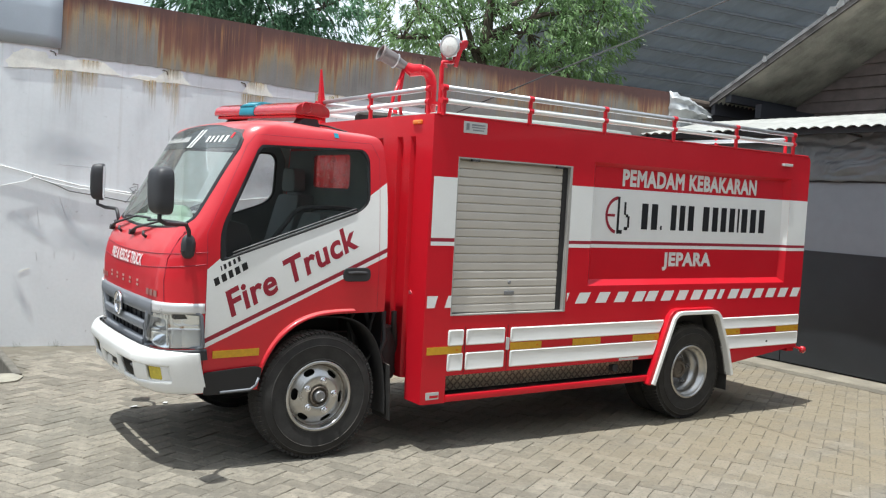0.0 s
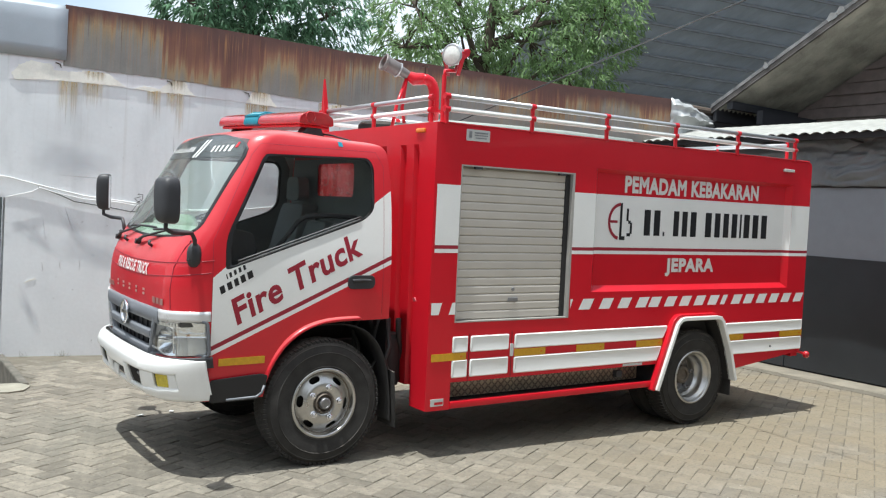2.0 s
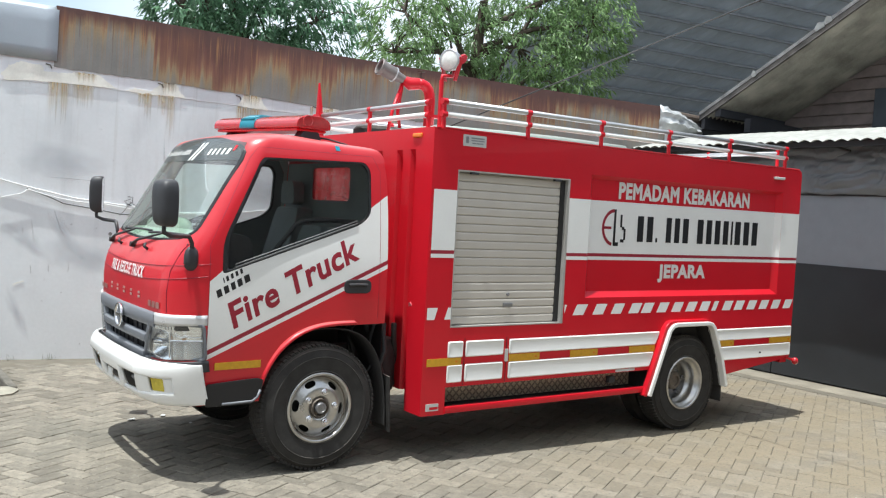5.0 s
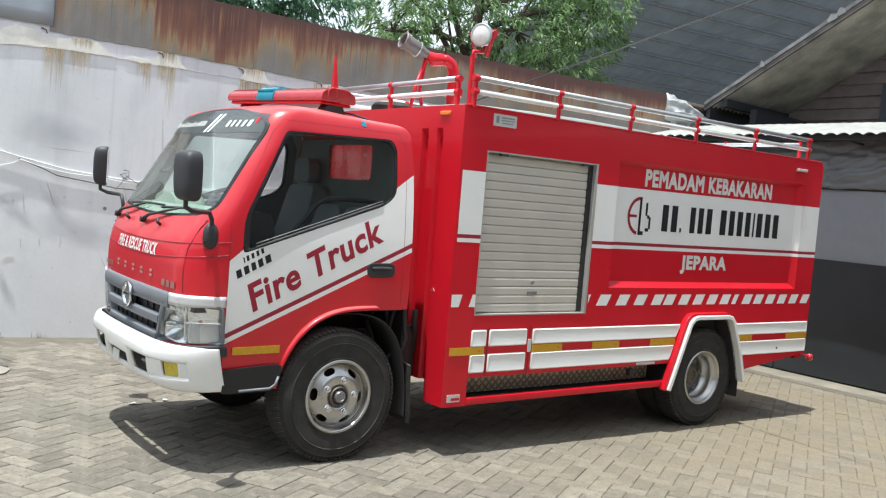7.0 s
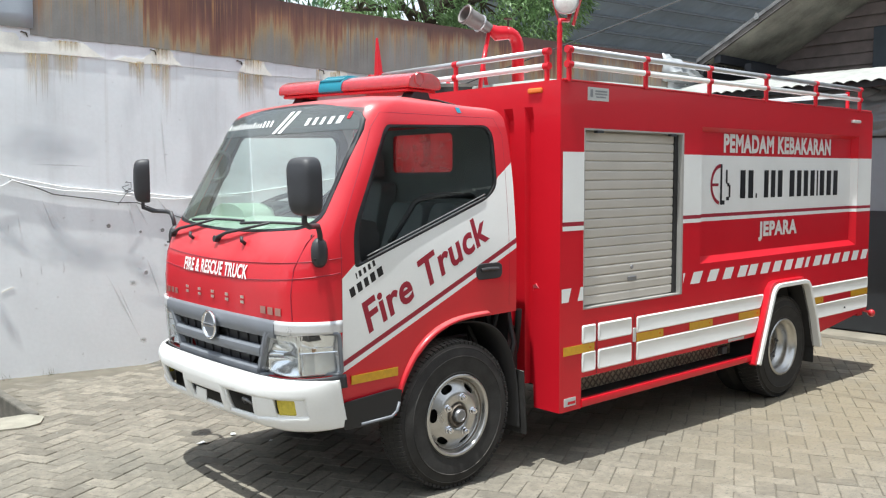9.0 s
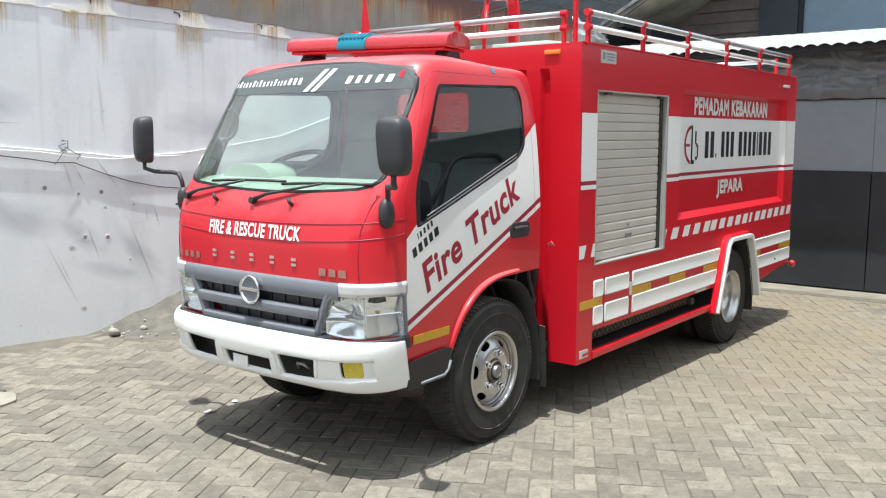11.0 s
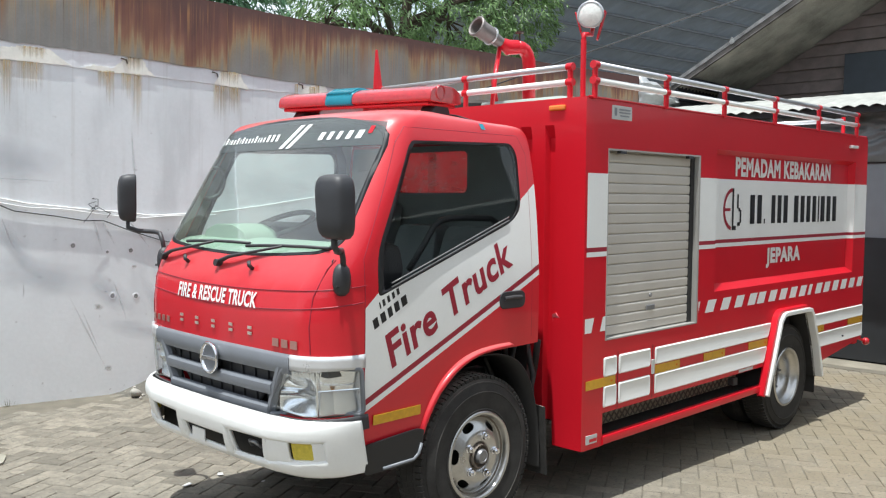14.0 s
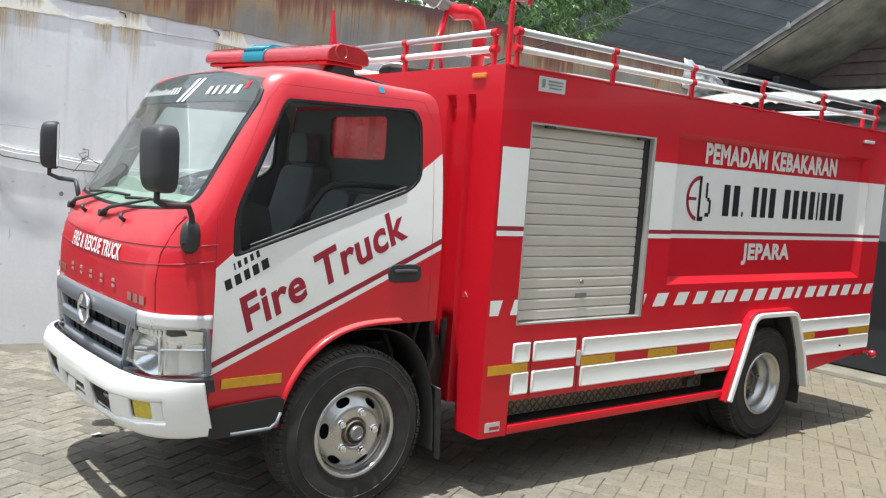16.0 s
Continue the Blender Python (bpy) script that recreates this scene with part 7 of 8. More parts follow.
def front_wheel(x, y, sg, turn):
    m = Matrix.Translation((x, y, TYRE_R)) @ (Matrix.Rotation(math.pi, 4, "Z") if sg > 0 else Matrix.Identity(4)) @ Matrix.Rotation(turn, 4, "Y")
    wh = part("front_wheel", tyre_mesh(TYRE_R, 0.215, 0.215), RUBBER, truck, "black tyre on a silver steel rim", m, smooth=True)
    part("tread", tread(TYRE_R, 0.215), RUBBER, wh)
    part("rim", lathe([(0.230, -0.092), (0.2285, -0.102), (0.222, -0.107), (0.213, -0.106), (0.2075, -0.098), (0.2045, -0.082), (0.201, -0.072), (0.192, -0.066), (0.1885, -0.060), (0.188, 0.09)], "y", 64), RIMM, wh, "silver painted steel rim", smooth="all")
    disc = part("wheel_disc", slotted_disc(0.1885, 0.138, 6, 0.078, 0.037, -0.060, -0.094), RIMM, wh, "silver disc with oval hand holes", solid=0.006)
    part("disc_face", lathe([(0.1382, -0.0935), (0.134, -0.0975), (0.126, -0.1005), (0.118, -0.102), (0.085, -0.102), (0.078, -0.100), (0.068, -0.094), (0.064, -0.088)], "y", 60), RIMM, disc, smooth="all")
    hb = part("hub", lathe([(0.066, -0.086), (0.063, -0.104), (0.058, -0.110), (0.054, -0.108), (0.050, -0.090), (0.001, -0.090)], "y", 32), GREASE, wh, "dark greasy hub recess", smooth=True)
    part("hub_cap", lathe([(0.038, -0.090), (0.037, -0.118), (0.033, -0.125), (0.024, -0.127), (0.022, -0.124), (0.001, -0.124)], "y", 28), STEEL, hb, "dull steel hub cap", smooth=True)
    # dark ring paints the shade line between rim lip and disc
    part("groove_shade", lathe([(0.2012, -0.0735), (0.1965, -0.0712), (0.1925, -0.0678)], "y", 60), GREASE, wh, "dark ring painted for the shade in the rim groove", smooth="all")
    part("drum", lathe([(0.001, -0.02), (0.185, -0.02), (0.185, 0.06)], "y", 24), CHASSIS, wh)
    part("valve", tube([(-0.075, -0.070, -0.180), (-0.078, -0.095, -0.186)], 0.005, n=6), CHASSIS, wh)
    for i in range(5):
        a = 2 * math.pi * i / 5 + 0.5
        c = Vector((0.102 * math.cos(a), -0.101, 0.102 * math.sin(a)))
        part("wheel_nut", lathe([(0.0225, 0.0), (0.0215, -0.006), (0.0175, -0.009), (0.0165, -0.024), (0.0145, -0.026), (0.0095, -0.0265), (0.009, -0.036), (0.001, -0.037)], "y", 12, m=Matrix.Translation(c)), CHROME, wh)
    return wh


front_wheel(0.0, -0.715, -1, 0.4)
front_wheel(0.0, 0.715, 1, 1.0)


def rear_wheel(y, sg):
    m = Matrix.Translation((REAR_X, y, TYRE_R)) @ (Matrix.Rotation(math.pi, 4, "Z") if sg > 0 else Matrix.Identity(4))
    wh = part("rear_wheel", tyre_mesh(TYRE_R, 0.205, 0.215), RUBBER, truck, "black tyre on a deeply dished silver rim", m, smooth=True)
    part("tread", tread(TYRE_R, 0.205), RUBBER, wh)
    part("rim", lathe([(0.228, -0.094), (0.224, -0.101), (0.214, -0.101), (0.207, -0.088), (0.202, -0.062), (0.188, -0.056), (0.184, -0.03), (0.181, 0.02), (0.168, 0.026), (0.164, 0.06), (0.160, 0.10)], "y", 56), RIMM, wh, "deep silver rim", smooth="all")
    disc = part("wheel_disc", slotted_disc(0.161, 0.105, 6, 0.055, 0.028, 0.098, 0.075), STEEL, wh, "dull steel disc", solid=0.008)
    part("disc_face", lathe([(0.106, 0.074), (0.098, 0.068), (0.07, 0.066)], "y", 40), STEEL, disc, smooth="all")
    part("hub", lathe([(0.080, 0.06), (0.078, 0.020), (0.064, 0.006), (0.046, 0.004), (0.042, 0.018), (0.001, 0.018)], "y", 28), GREASE, wh, "greasy brown axle hub", smooth=True)
    for i in range(5):
        a = 2 * math.pi * i / 5 + 0.2
        part("wheel_nut", lathe([(0.019, 0.04), (0.019, 0.02), (0.010, 0.018), (0.009, 0.0), (0.001, 0.0)], "y", 6, m=Matrix.Translation((0.115 * math.cos(a), 0, 0.115 * math.sin(a)))), STEEL, wh)
    return wh


for sg in (-1, 1):
    rear_wheel(sg * 0.80, sg)
    inner = part("inner_wheel", tyre_mesh(TYRE_R, 0.205, 0.19), RUBBER, truck, "black inner twin tyre", Matrix.Translation((REAR_X, sg * 0.575, TYRE_R)), smooth=True)
part("front_axle", tube([(0, -0.7, 0.40), (0, 0.7, 0.40)], 0.05, n=10), CHASSIS, truck, "dark front axle beam")
part("rear_axle", lathe([(0.06, -0.7), (0.06, -0.2), (0.17, -0.12), (0.17, 0.12), (0.06, 0.2), (0.06, 0.7)], "y", 20, m=Matrix.Translation((REAR_X, 0, 0.41))), CHASSIS, truck, "dark rear axle with a round casing", smooth=True)
for y in (-0.36, 0.36):
    part("chassis_rail", box(-0.85, y - 0.035, 0.52, 4.8, y + 0.035, 0.74), CHASSIS, truck, "dark chassis rail", BODY)
    part("leaf_spring", slab([(-0.5, 0.50), (0.0, 0.44), (0.5, 0.50), (0.5, 0.53), (0.0, 0.48), (-0.5, 0.53)], 0.06, lambda u, v, w, y=y: (u, y + w - 0.03 + (0.08 if y > 0 else -0.08), v)), CHASSIS, truck)
part("engine_block", box(-0.55, -0.30, 0.48, 0.40, 0.30, 0.92), CHASSIS, truck, "dark engine under the cab", BODY, bevel=0.03)
part("fuel_tank", box(0.95, -0.62, 0.36, 1.9, -0.40, 0.62), CHASSIS, truck, "dark tank under the body", BODY, bevel=0.04, seg=3)
part("bulkhead", box(0.505, -0.70, 0.45, 0.515, 0.70, 1.00), CHASSIS, truck, "dark sheet behind the engine", BODY)
part("radiator", box(-0.88, -0.40, 0.42, -0.80, 0.40, 0.95), CHASSIS, truck, "dark radiator behind the grille", BODY)
part("bumper_beam", box(-0.97, -0.62, 0.47, -0.93, 0.62, 0.66), CHASSIS, truck, m=BODY)
for sg in (-1, 1):
    # inner arch liner and mud flap behind the front wheel
    bm = bmesh.new()
    guard = [(-0.44, 0.55), (-0.38, 0.74), (-0.24, 0.88), (0.0, 0.93), (0.26, 0.90), (0.40, 0.78), (0.47, 0.60), (0.50, 0.40), (0.505, 0.24)]
    for _ in range(2):
        guard = [guard[0]] + [q for a, c in zip(guard, guard[1:]) for q in ((a[0] * 0.75 + c[0] * 0.25, a[1] * 0.75 + c[1] * 0.25), (a[0] * 0.25 + c[0] * 0.75, a[1] * 0.25 + c[1] * 0.75))] + [guard[-1]]
    rows = [[bm.verts.new((x, sg * y, z)) for y in (0.52, 0.80)] for x, z in guard]
    for a, b in zip(rows, rows[1:]):
        bm.faces.new((a[0], a[1], b[1], b[0]))
    part("arch_liner", bm, CHASSIS, truck, "black mudguard round the front wheel", BODY, solid=0.006, smooth=True)
    part("mud_flap", slab([(0.60, 0.20), (0.83, 0.20), (0.83, 0.58), (0.60, 0.60)], 0.010, lambda u, v, w: (0.50 + w - 0.06 * (v - 0.58), sg * u, v)), RUBBER, truck, "black rubber mud flap", BODY)
    part("rear_mud_flap", slab([(0.66, 0.16), (0.93, 0.16), (0.93, 0.55), (0.66, 0.55)], 0.010, lambda u, v, w: (3.90 + w, sg * u, v)), RUBBER, truck, "black rubber rear mud flap", BODY)
for i in range(6):
    rng = random.Random(i)
    p = [(0.30 + 0.06 * i, -0.55 - 0.03 * i, 0.92)]
    for k in range(5):
        p.append((p[-1][0] + rng.uniform(-0.05, 0.06), p[-1][1] + rng.uniform(-0.05, 0.05), p[-1][2] - 0.09))
    part("engine_hose", tube(p, 0.012 + 0.004 * (i % 3), n=7), CHASSIS, truck, "", BODY, smooth="all")
part("air_tank", lathe([(0.001, 0.0), (0.09, 0.02), (0.10, 0.06), (0.10, 0.34), (0.09, 0.38), (0.001, 0.40)], "z", 20, m=Matrix.Translation((0.60, -0.55, 0.42))), CHASSIS, truck, "dark canister behind the cab", BODY, smooth=True)
part("white_cap", box(0.53, -0.63, 0.47, 0.62, -0.56, 0.50), LABEL, truck, "small pale box", BODY, bevel=0.01)

# ---- tank body
BX0, BX1, BW, BT = 0.712, 4.890, 0.94, 2.272
SHUT = (0.905, 0.914, 1.945, 2.000)
REC = (2.165, 1.105, 4.62, 2.050)


def side_sheet(y_out, mirror):
    lower = [(BX0, 0.313), (0.893, 0.313), (0.893, 0.500), (2.985, 0.500), (3.02, 0.62), (3.115, 0.83), (3.17, 0.86), (3.63, 0.86), (3.69, 0.83), (3.80, 0.58), (3.87, 0.40), (3.96, 0.40), (4.87, 0.505), (BX1, 0.53)]
    outer = lower + [(BX1, BT - 0.05), (BX1 - 0.015, BT - 0.015), (BX1 - 0.05, BT), (BX0, BT)]
    holes = [] if mirror else [rect(*SHUT), rect(*REC)]
    return outer, holes


def y_side(d=0.0):
    return -BW - d


outer, holes = side_sheet(-BW, False)
sidep = part("side_panel", slab(outer, 0.03, lambda u, v, w: (u, y_side() + w, v), holes), RED, truck, "long red side panel with white bands", BODY)
outer2, _ = side_sheet(BW, True)
part("far_side_panel", slab(outer2, 0.03, lambda u, v, w: (u, BW - w, v)), RED, truck, "plain red far side panel", BODY)

# recessed field with sloping borders
x0, z0, x1, z1 = REC
D = 0.045
inner = (x0 + 0.05, z0 + 0.045, x1 - 0.05, z1 - 0.03)
bm = bmesh.new()
o = [bm.verts.new((u, y_side() + 0.001, v)) for u, v in rect(*REC)]
i4 = [bm.verts.new((u, y_side() + D, v)) for u, v in rect(*inner)]
for k in range(4):
    bm.faces.new((o[k - 1], o[k], i4[k], i4[k - 1]))
bm.faces.new(i4)
rec = part("recess", bm, RED, sidep, "recessed field with a sloping border")


def flat(rows, name, mat, parent, lab="", d=0.0015, y=None):
    """Thin painted or stuck-on areas lying on a panel: convex outlines (x, z)."""
    bm = bmesh.new()
    for pts in rows:
        bm.faces.new([bm.verts.new((u, (y if y is not None else y_side()) - d, v)) for u, v in pts])
    return part(name, bm, mat, parent, lab)


WT, WB, S1, S2 = 1.858, 1.447, 1.422, 1.395   # white band, maroon line, thin white line
for a, b in ((BX0 + 0.001, SHUT[0]), (SHUT[2], REC[0])):
    flat([rect(a, WB, b, WT)], "white_band", WHITE, sidep, "white band")
    flat([rect(a, S1, b, WB)], "maroon_line", MAROON, sidep)
    flat([rect(a, S2, b, S1)], "white_line", WHITE, sidep)
flat([rect(REC[2], WB, BX1, WT)], "white_band", WHITE, sidep, "white band")
flat([rect(REC[2], S1, BX1, WB)], "maroon_line", MAROON, sidep)
flat([rect(REC[2], S2, BX1, S1)], "white_line", WHITE, sidep)
yin = y_side() + D
for z_lo, z_hi, mt, nm in ((WB, WT, WHITE, "white_band"), (S1, WB, MAROON, "maroon_line"), (S2, S1, WHITE, "white_line")):
    bm = bmesh.new()
    pts = [(REC[0], y_side() + 0.001), (inner[0], yin), (inner[2], yin), (REC[2], y_side() + 0.001)]
    lo = [bm.verts.new((x, y - 0.0015, z_lo)) for x, y in pts]
    hi = [bm.verts.new((x, y - 0.0015, z_hi)) for x, y in pts]
    for k in range(3):
        bm.faces.new((lo[k], lo[k + 1], hi[k + 1], hi[k]))
    part(nm, bm, mt, rec)


def field(u0, v0):
    return lambda u, v: Vector((u0 + u, yin - 0.004, v0 + v))


part("upper_lettering", lettering("PEMADAM KEBAKARAN", 1.67, 0.135, field(2.51, 1.880), bold=0.045), PALELETTER, rec, "pale reflective block letters")
part("lower_lettering", lettering("JEPARA", 0.605, 0.150, field(3.022, 1.216), bold=0.050), PALELETTER, rec, "pale reflective block letters")
# company mark and name as plain shapes
letters, u, NAME_W = [], 0.0, 1.62
for w, tall in ((0.105, 0.207), (0.105, 0.207), (0.03, 0.034), (0.06, 0), (0.095, 0.207), (0.095, 0.207), (0.105, 0.207), (0.06, 0), (0.115, 0.207), (0.105, 0.207), (0.105, 0.207), (0.105, 0.207), (0.035, 0.207), (0.115, 0.207), (0.115, 0.207), (0.115, 0.207)):
    if tall:
        letters.append([(u + 0.08 * w, 0, u + 0.84 * w, tall)])
    u += w + 0.022
k = NAME_W / u
for grp in letters:
    part("name_bar", bars([(a * k, b, c * k, d) for a, b, c, d in grp], field(2.74, 1.547)), BLACKFILM, rec)


def ring_arc(cx, cz, r0, r1, a0, a1, n=18):
    bm = bmesh.new()
    pa = [(cx + r0 * math.cos(radians(a0 + (a1 - a0) * i / n)) * 0.95, cz + r0 * math.sin(radians(a0 + (a1 - a0) * i / n))) for i in range(n + 1)]
    pb = [(cx + r1 * math.cos(radians(a0 + (a1 - a0) * i / n)) * 0.95, cz + r1 * math.sin(radians(a0 + (a1 - a0) * i / n))) for i in range(n + 1)]
    va = [bm.verts.new((u, yin - 0.004, v)) for u, v in pa]
    vb = [bm.verts.new((u, yin - 0.004, v)) for u, v in pb]
    for i in range(n):
        bm.faces.new((va[i], va[i + 1], vb[i + 1], vb[i]))
    return bm


part("round_mark", ring_arc(2.487, 1.652, 0.122, 0.148, 95, 258), MAROON, rec, "maroon half ring of a round mark")
bm = bars([(0, 0.105, 0.085, 0.125)], field(2.365, 1.535))
part("mark_bar", bm, MAROON, rec)
part("mark_stroke", bars([(0, 0, 0.024, 0.29), (0.024, 0.0, 0.06, 0.03), (0.072, 0.15, 0.094, 0.25), (0.094, 0.13, 0.12, 0.155), (0.115, 0.05, 0.137, 0.14), (0.08, 0.03, 0.12, 0.055)], field(2.475, 1.507)), BLACKFILM, rec, "black strokes of a round mark")

# hazard row
hz = []
for a, b, c, d in ((0.708, 0.770, 0.708, 0.795), (0.852, 0.905, 0.880, 0.905)):
    hz.append([(a, 0.972), (b, 0.972), (d, 1.054), (c, 1.054)])
starts = [2.045, 2.255, 2.455, 2.655, 2.80, 2.985, 3.165, 3.345, 3.52, 3.685, 3.83, 3.995, 4.175, 4.355, 4.535, 4.72]
for i, s in enumerate(starts):
    w = 0.115 if i != 9 else 0.06
    hz.append([(s, 0.972), (s + w, 0.972), (s + w + 0.045, 1.054), (s + 0.045, 1.054)])
hz.append([(1.96, 0.985), (1.985, 1.054), (1.96, 1.054)])
for pts in hz:
    pts = [(min(u, BX1 - 0.002), v) for u, v in pts]
    flat([pts], "hazard_block", WHITE, sidep)


# pressed white plates
def plate(xa, za, xb, zb, ca=0.0):
    pts = rounded([(xa, za), (xb + ca, za), (xb, zb), (xa, zb)], 0.014, 3)
    bm = bmesh.new()
    cx, cz = (xa + xb) / 2, (za + zb) / 2
    o = [bm.verts.new((u, y_side(0.001), v)) for u, v in pts]
    m1 = [bm.verts.new((u + (0.008 if u < cx else -0.008), y_side(0.008), v + (0.008 if v < cz else -0.008))) for u, v in pts]
    m2 = [bm.verts.new((u + (0.020 if u < cx else -0.020), y_side(0.004), v + (0.030 if v < cz else -0.014))) for u, v in pts]
    for k in range(len(pts)):
        bm.faces.new((o[k - 1], o[k], m1[k], m1[k - 1]))
        bm.faces.new((m1[k - 1], m1[k], m2[k], m2[k - 1]))
    bm.faces.new(m2)
    part("pressed_plate", bm, WHITE, sidep, "white pressed plate", smooth=True)


for xa, xb in ((0.895, 1.028), (1.048, 1.390)):
    plate(xa, 0.705, xb, 0.818)
    plate(xa, 0.530, xb, 0.655)
plate(1.440, 0.708, 3.045, 0.815, -0.045)
plate(1.440, 0.528, 2.985, 0.650, -0.045)
plate(3.775, 0.703, 4.885, 0.805)
plate(3.835, 0.525, 4.885, 0.648)
for xa, xb in ((0.725, 1.012), (1.442, 1.735), (2.045, 2.335), (2.69, 2.99), (3.79, 4.03), (4.55, 4.885)):
    part("reflector_strip", slab(rect(xa, 0.652, xb, 0.704), 0.003, lambda u, v, w: (u, y_side(0.0015) - w, v)), YELLOW, sidep, "yellow reflective strip")
    part("strip_mark", bars([(0, 0, 0.02, 0.012)], lambda u, v, xb=xb: (xb - 0.05 + u, y_side(0.0055), 0.672 + v)), AMBER, sidep)
part("hatch_latch", slab(rect(1.402, 0.655, 1.430, 0.745, 0.006), 0.008, lambda u, v, w: (u, y_side() - w, v)), LABEL, sidep, "small pale latch plate", bevel=0.002)
part("hatch_gap", bars([(0, 0, 0.005, 0.33)], lambda u, v: (1.036 + u, y_side(0.002), 0.505 + v)), CHASSIS, sidep)
part("hatch_gap", bars([(0, 0, 0.005, 0.33)], lambda u, v: (1.412 + u, y_side(0.002), 0.505 + v)), CHASSIS, sidep)
part("maker_plate", slab(rect(0.932, 2.165, 1.130, 2.243, 0.004), 0.004, lambda u, v, w: (u, y_side() - w, v)), LABEL, sidep, "small pale plate with unreadable print")
part("plate_print", bars([(0.02, 0.02, 0.045, 0.065), (0.065, 0.052, 0.18, 0.062), (0.065, 0.036, 0.18, 0.044), (0.075, 0.018, 0.17, 0.026)], lambda u, v: (0.932 + u, y_side(0.0055), 2.165 + v)), STEEL, sidep)
part("corner_sticker", slab(rect(0.735, 0.345, 0.84, 0.395, 0.004), 0.003, lambda u, v, w: (u, y_side() - w, v)), LABEL, sidep, "small pale sticker")
part("sticker_print", bars([(0.03, 0.01, 0.10, 0.028)], lambda u, v: (0.735 + u, y_side(0.0045), 0.345 + v)), RED, sidep)
part("side_lamp", box(4.455, y_side(0.03), 2.160, 4.59, y_side(), 2.184), LABEL, sidep, "small pale marker bracket", bevel=0.004)

# roller shutter
sx0, sz0, sx1, sz1 = SHUT
fr = part("shutter_frame", slab(rect(sx0, sz0, sx1, sz1), 0.060, lambda u, v, w: (u, y_side(0.003) + w, v), holes=[rect(sx0 + 0.008, sz0 + 0.009, sx1 - 0.020, sz1 - 0.010)]), material("frame_aluminium", (0.40, 0.385, 0.36), 0.5, metal=0.2, spread=0.1), truck, "aluminium shutter frame", BODY)
shut = part("roller_shutter", box(sx0 + 0.01, y_side() + 0.052, sz0 + 0.01, sx1 - 0.07, y_side() + 0.058, sz1 - 0.01), ALU, truck, "closed aluminium roller shutter", BODY)
n = 18
for i in range(n):
    za = sz0 + 0.014 + (sz1 - sz0 - 0.030) * i / n
    zb = sz0 + 0.014 + (sz1 - sz0 - 0.030) * (i + 1) / n - 0.0018
    yy = y_side() + 0.046
    part("slat", slab([(za, 0.0), (za + 0.003, -0.005), (za + 0.008, -0.0075), (zb - 0.012, -0.0085), (zb - 0.005, -0.0072), (zb - 0.0015, -0.004), (zb, 0.0)], sx1 - sx0 - 0.076, lambda u, v, w, yy=yy: (sx0 + 0.012 + w, yy + v, u)), ALU, shut)
part("shutter_channel", box(sx1 - 0.062, y_side() + 0.030, sz0 + 0.013, sx1 - 0.021, y_side() + 0.050, sz1 - 0.015), CHASSIS, shut, "dark guide channel")
part("shutter_lock", lathe([(0.001, -0.004), (0.012, -0.003), (0.014, 0.002)], "y", 14, m=Matrix.Translation((1.43, y_side() + 0.032, 1.135))), STEEL, shut)
part("shutter_pull", box(1.385, y_side() + 0.026, 1.045, 1.475, y_side() + 0.034, 1.075), STEEL, shut, "small pull plate", bevel=0.004)
for xx in (1.02, 1.79):
    part("shutter_stop", box(xx, y_side() - 0.008, 1.975, xx + 0.06, y_side() + 0.02, 1.99), PLASTIC, shut)

# front wall with pressed flutes and the corner columns
y = -BW
steps = [(-0.94, 0), (-0.740, 0), (-0.725, 0.032), (-0.665, 0.032), (-0.65, 0), (-0.575, 0), (-0.56, 0.032), (-0.49, 0.032), (-0.475, 0)]
allp = steps + [(-0.30, 0), (-0.285, 0.05), (-0.215, 0.05), (-0.20, 0), (0.20, 0), (0.215, 0.05), (0.285, 0.05), (0.30, 0)] + [(-a, d) for a, d in steps[::-1]]
bm = bmesh.new()
rws = []
for z in (0.316, 0.45, 2.06, 2.13, BT):
    rws.append([bm.verts.new((BX0 + (d if z < 2.1 else 0), yy, z)) for yy, d in allp])
for a, b in zip(rws, rws[1:]):
    for k in range(len(a) - 1):
        if a is rws[0] and abs(allp[k][1] + allp[k + 1][1]) + (abs(allp[k][0] + allp[k + 1][0]) < 1.6):
            continue
        bm.faces.new((a[k], a[k + 1], b[k + 1], b[k]))
part("front_wall", bm, RED, truck, "red fluted front wall of the body", BODY, solid=0.02)
for sg in (-1, 1):
    part("column_return", box(BX0 + 0.055, sg * 0.79 - 0.012, 0.36, BX0 + 0.28, sg * 0.79 + 0.012, 0.44), CHASSIS, truck, m=BODY)
part("marker_lamp", box(BX0 - 0.035, -0.80, 2.205, BX0, -0.69, 2.235), AMBER, truck, "amber front marker lamp", BODY, bevel=0.008)
part("tape_scrap", slab([(-0.815, 0.995), (-0.725, 1.00), (-0.73, 1.065), (-0.755, 1.075), (-0.77, 1.055), (-0.805, 1.03)], 0.012, lambda u, v, w: (BX0 - 0.004 - w * 1.5 * (v - 0.99) / 0.07, u, v)), material("pink_tape", (0.85, 0.22, 0.26), 0.5), truck, "scrap of pink tape", BODY)
part("body_roof", box(BX0 + 0.01, -BW + 0.02, BT - 0.03, BX1 - 0.02, BW - 0.02, BT - 0.012), WHITE, truck, "pale flat top of the body", BODY)
part("body_rear", box(BX1 - 0.02, -BW + 0.004, 0.53, BX1 - 0.004, BW - 0.004, BT - 0.02), RED, truck, "red rear wall of the body", BODY)
part("body_core", box(BX0 + 0.10, -0.80, 0.70, BX1 - 0.05, 0.80, BT - 0.05), CHASSIS, truck, m=BODY)
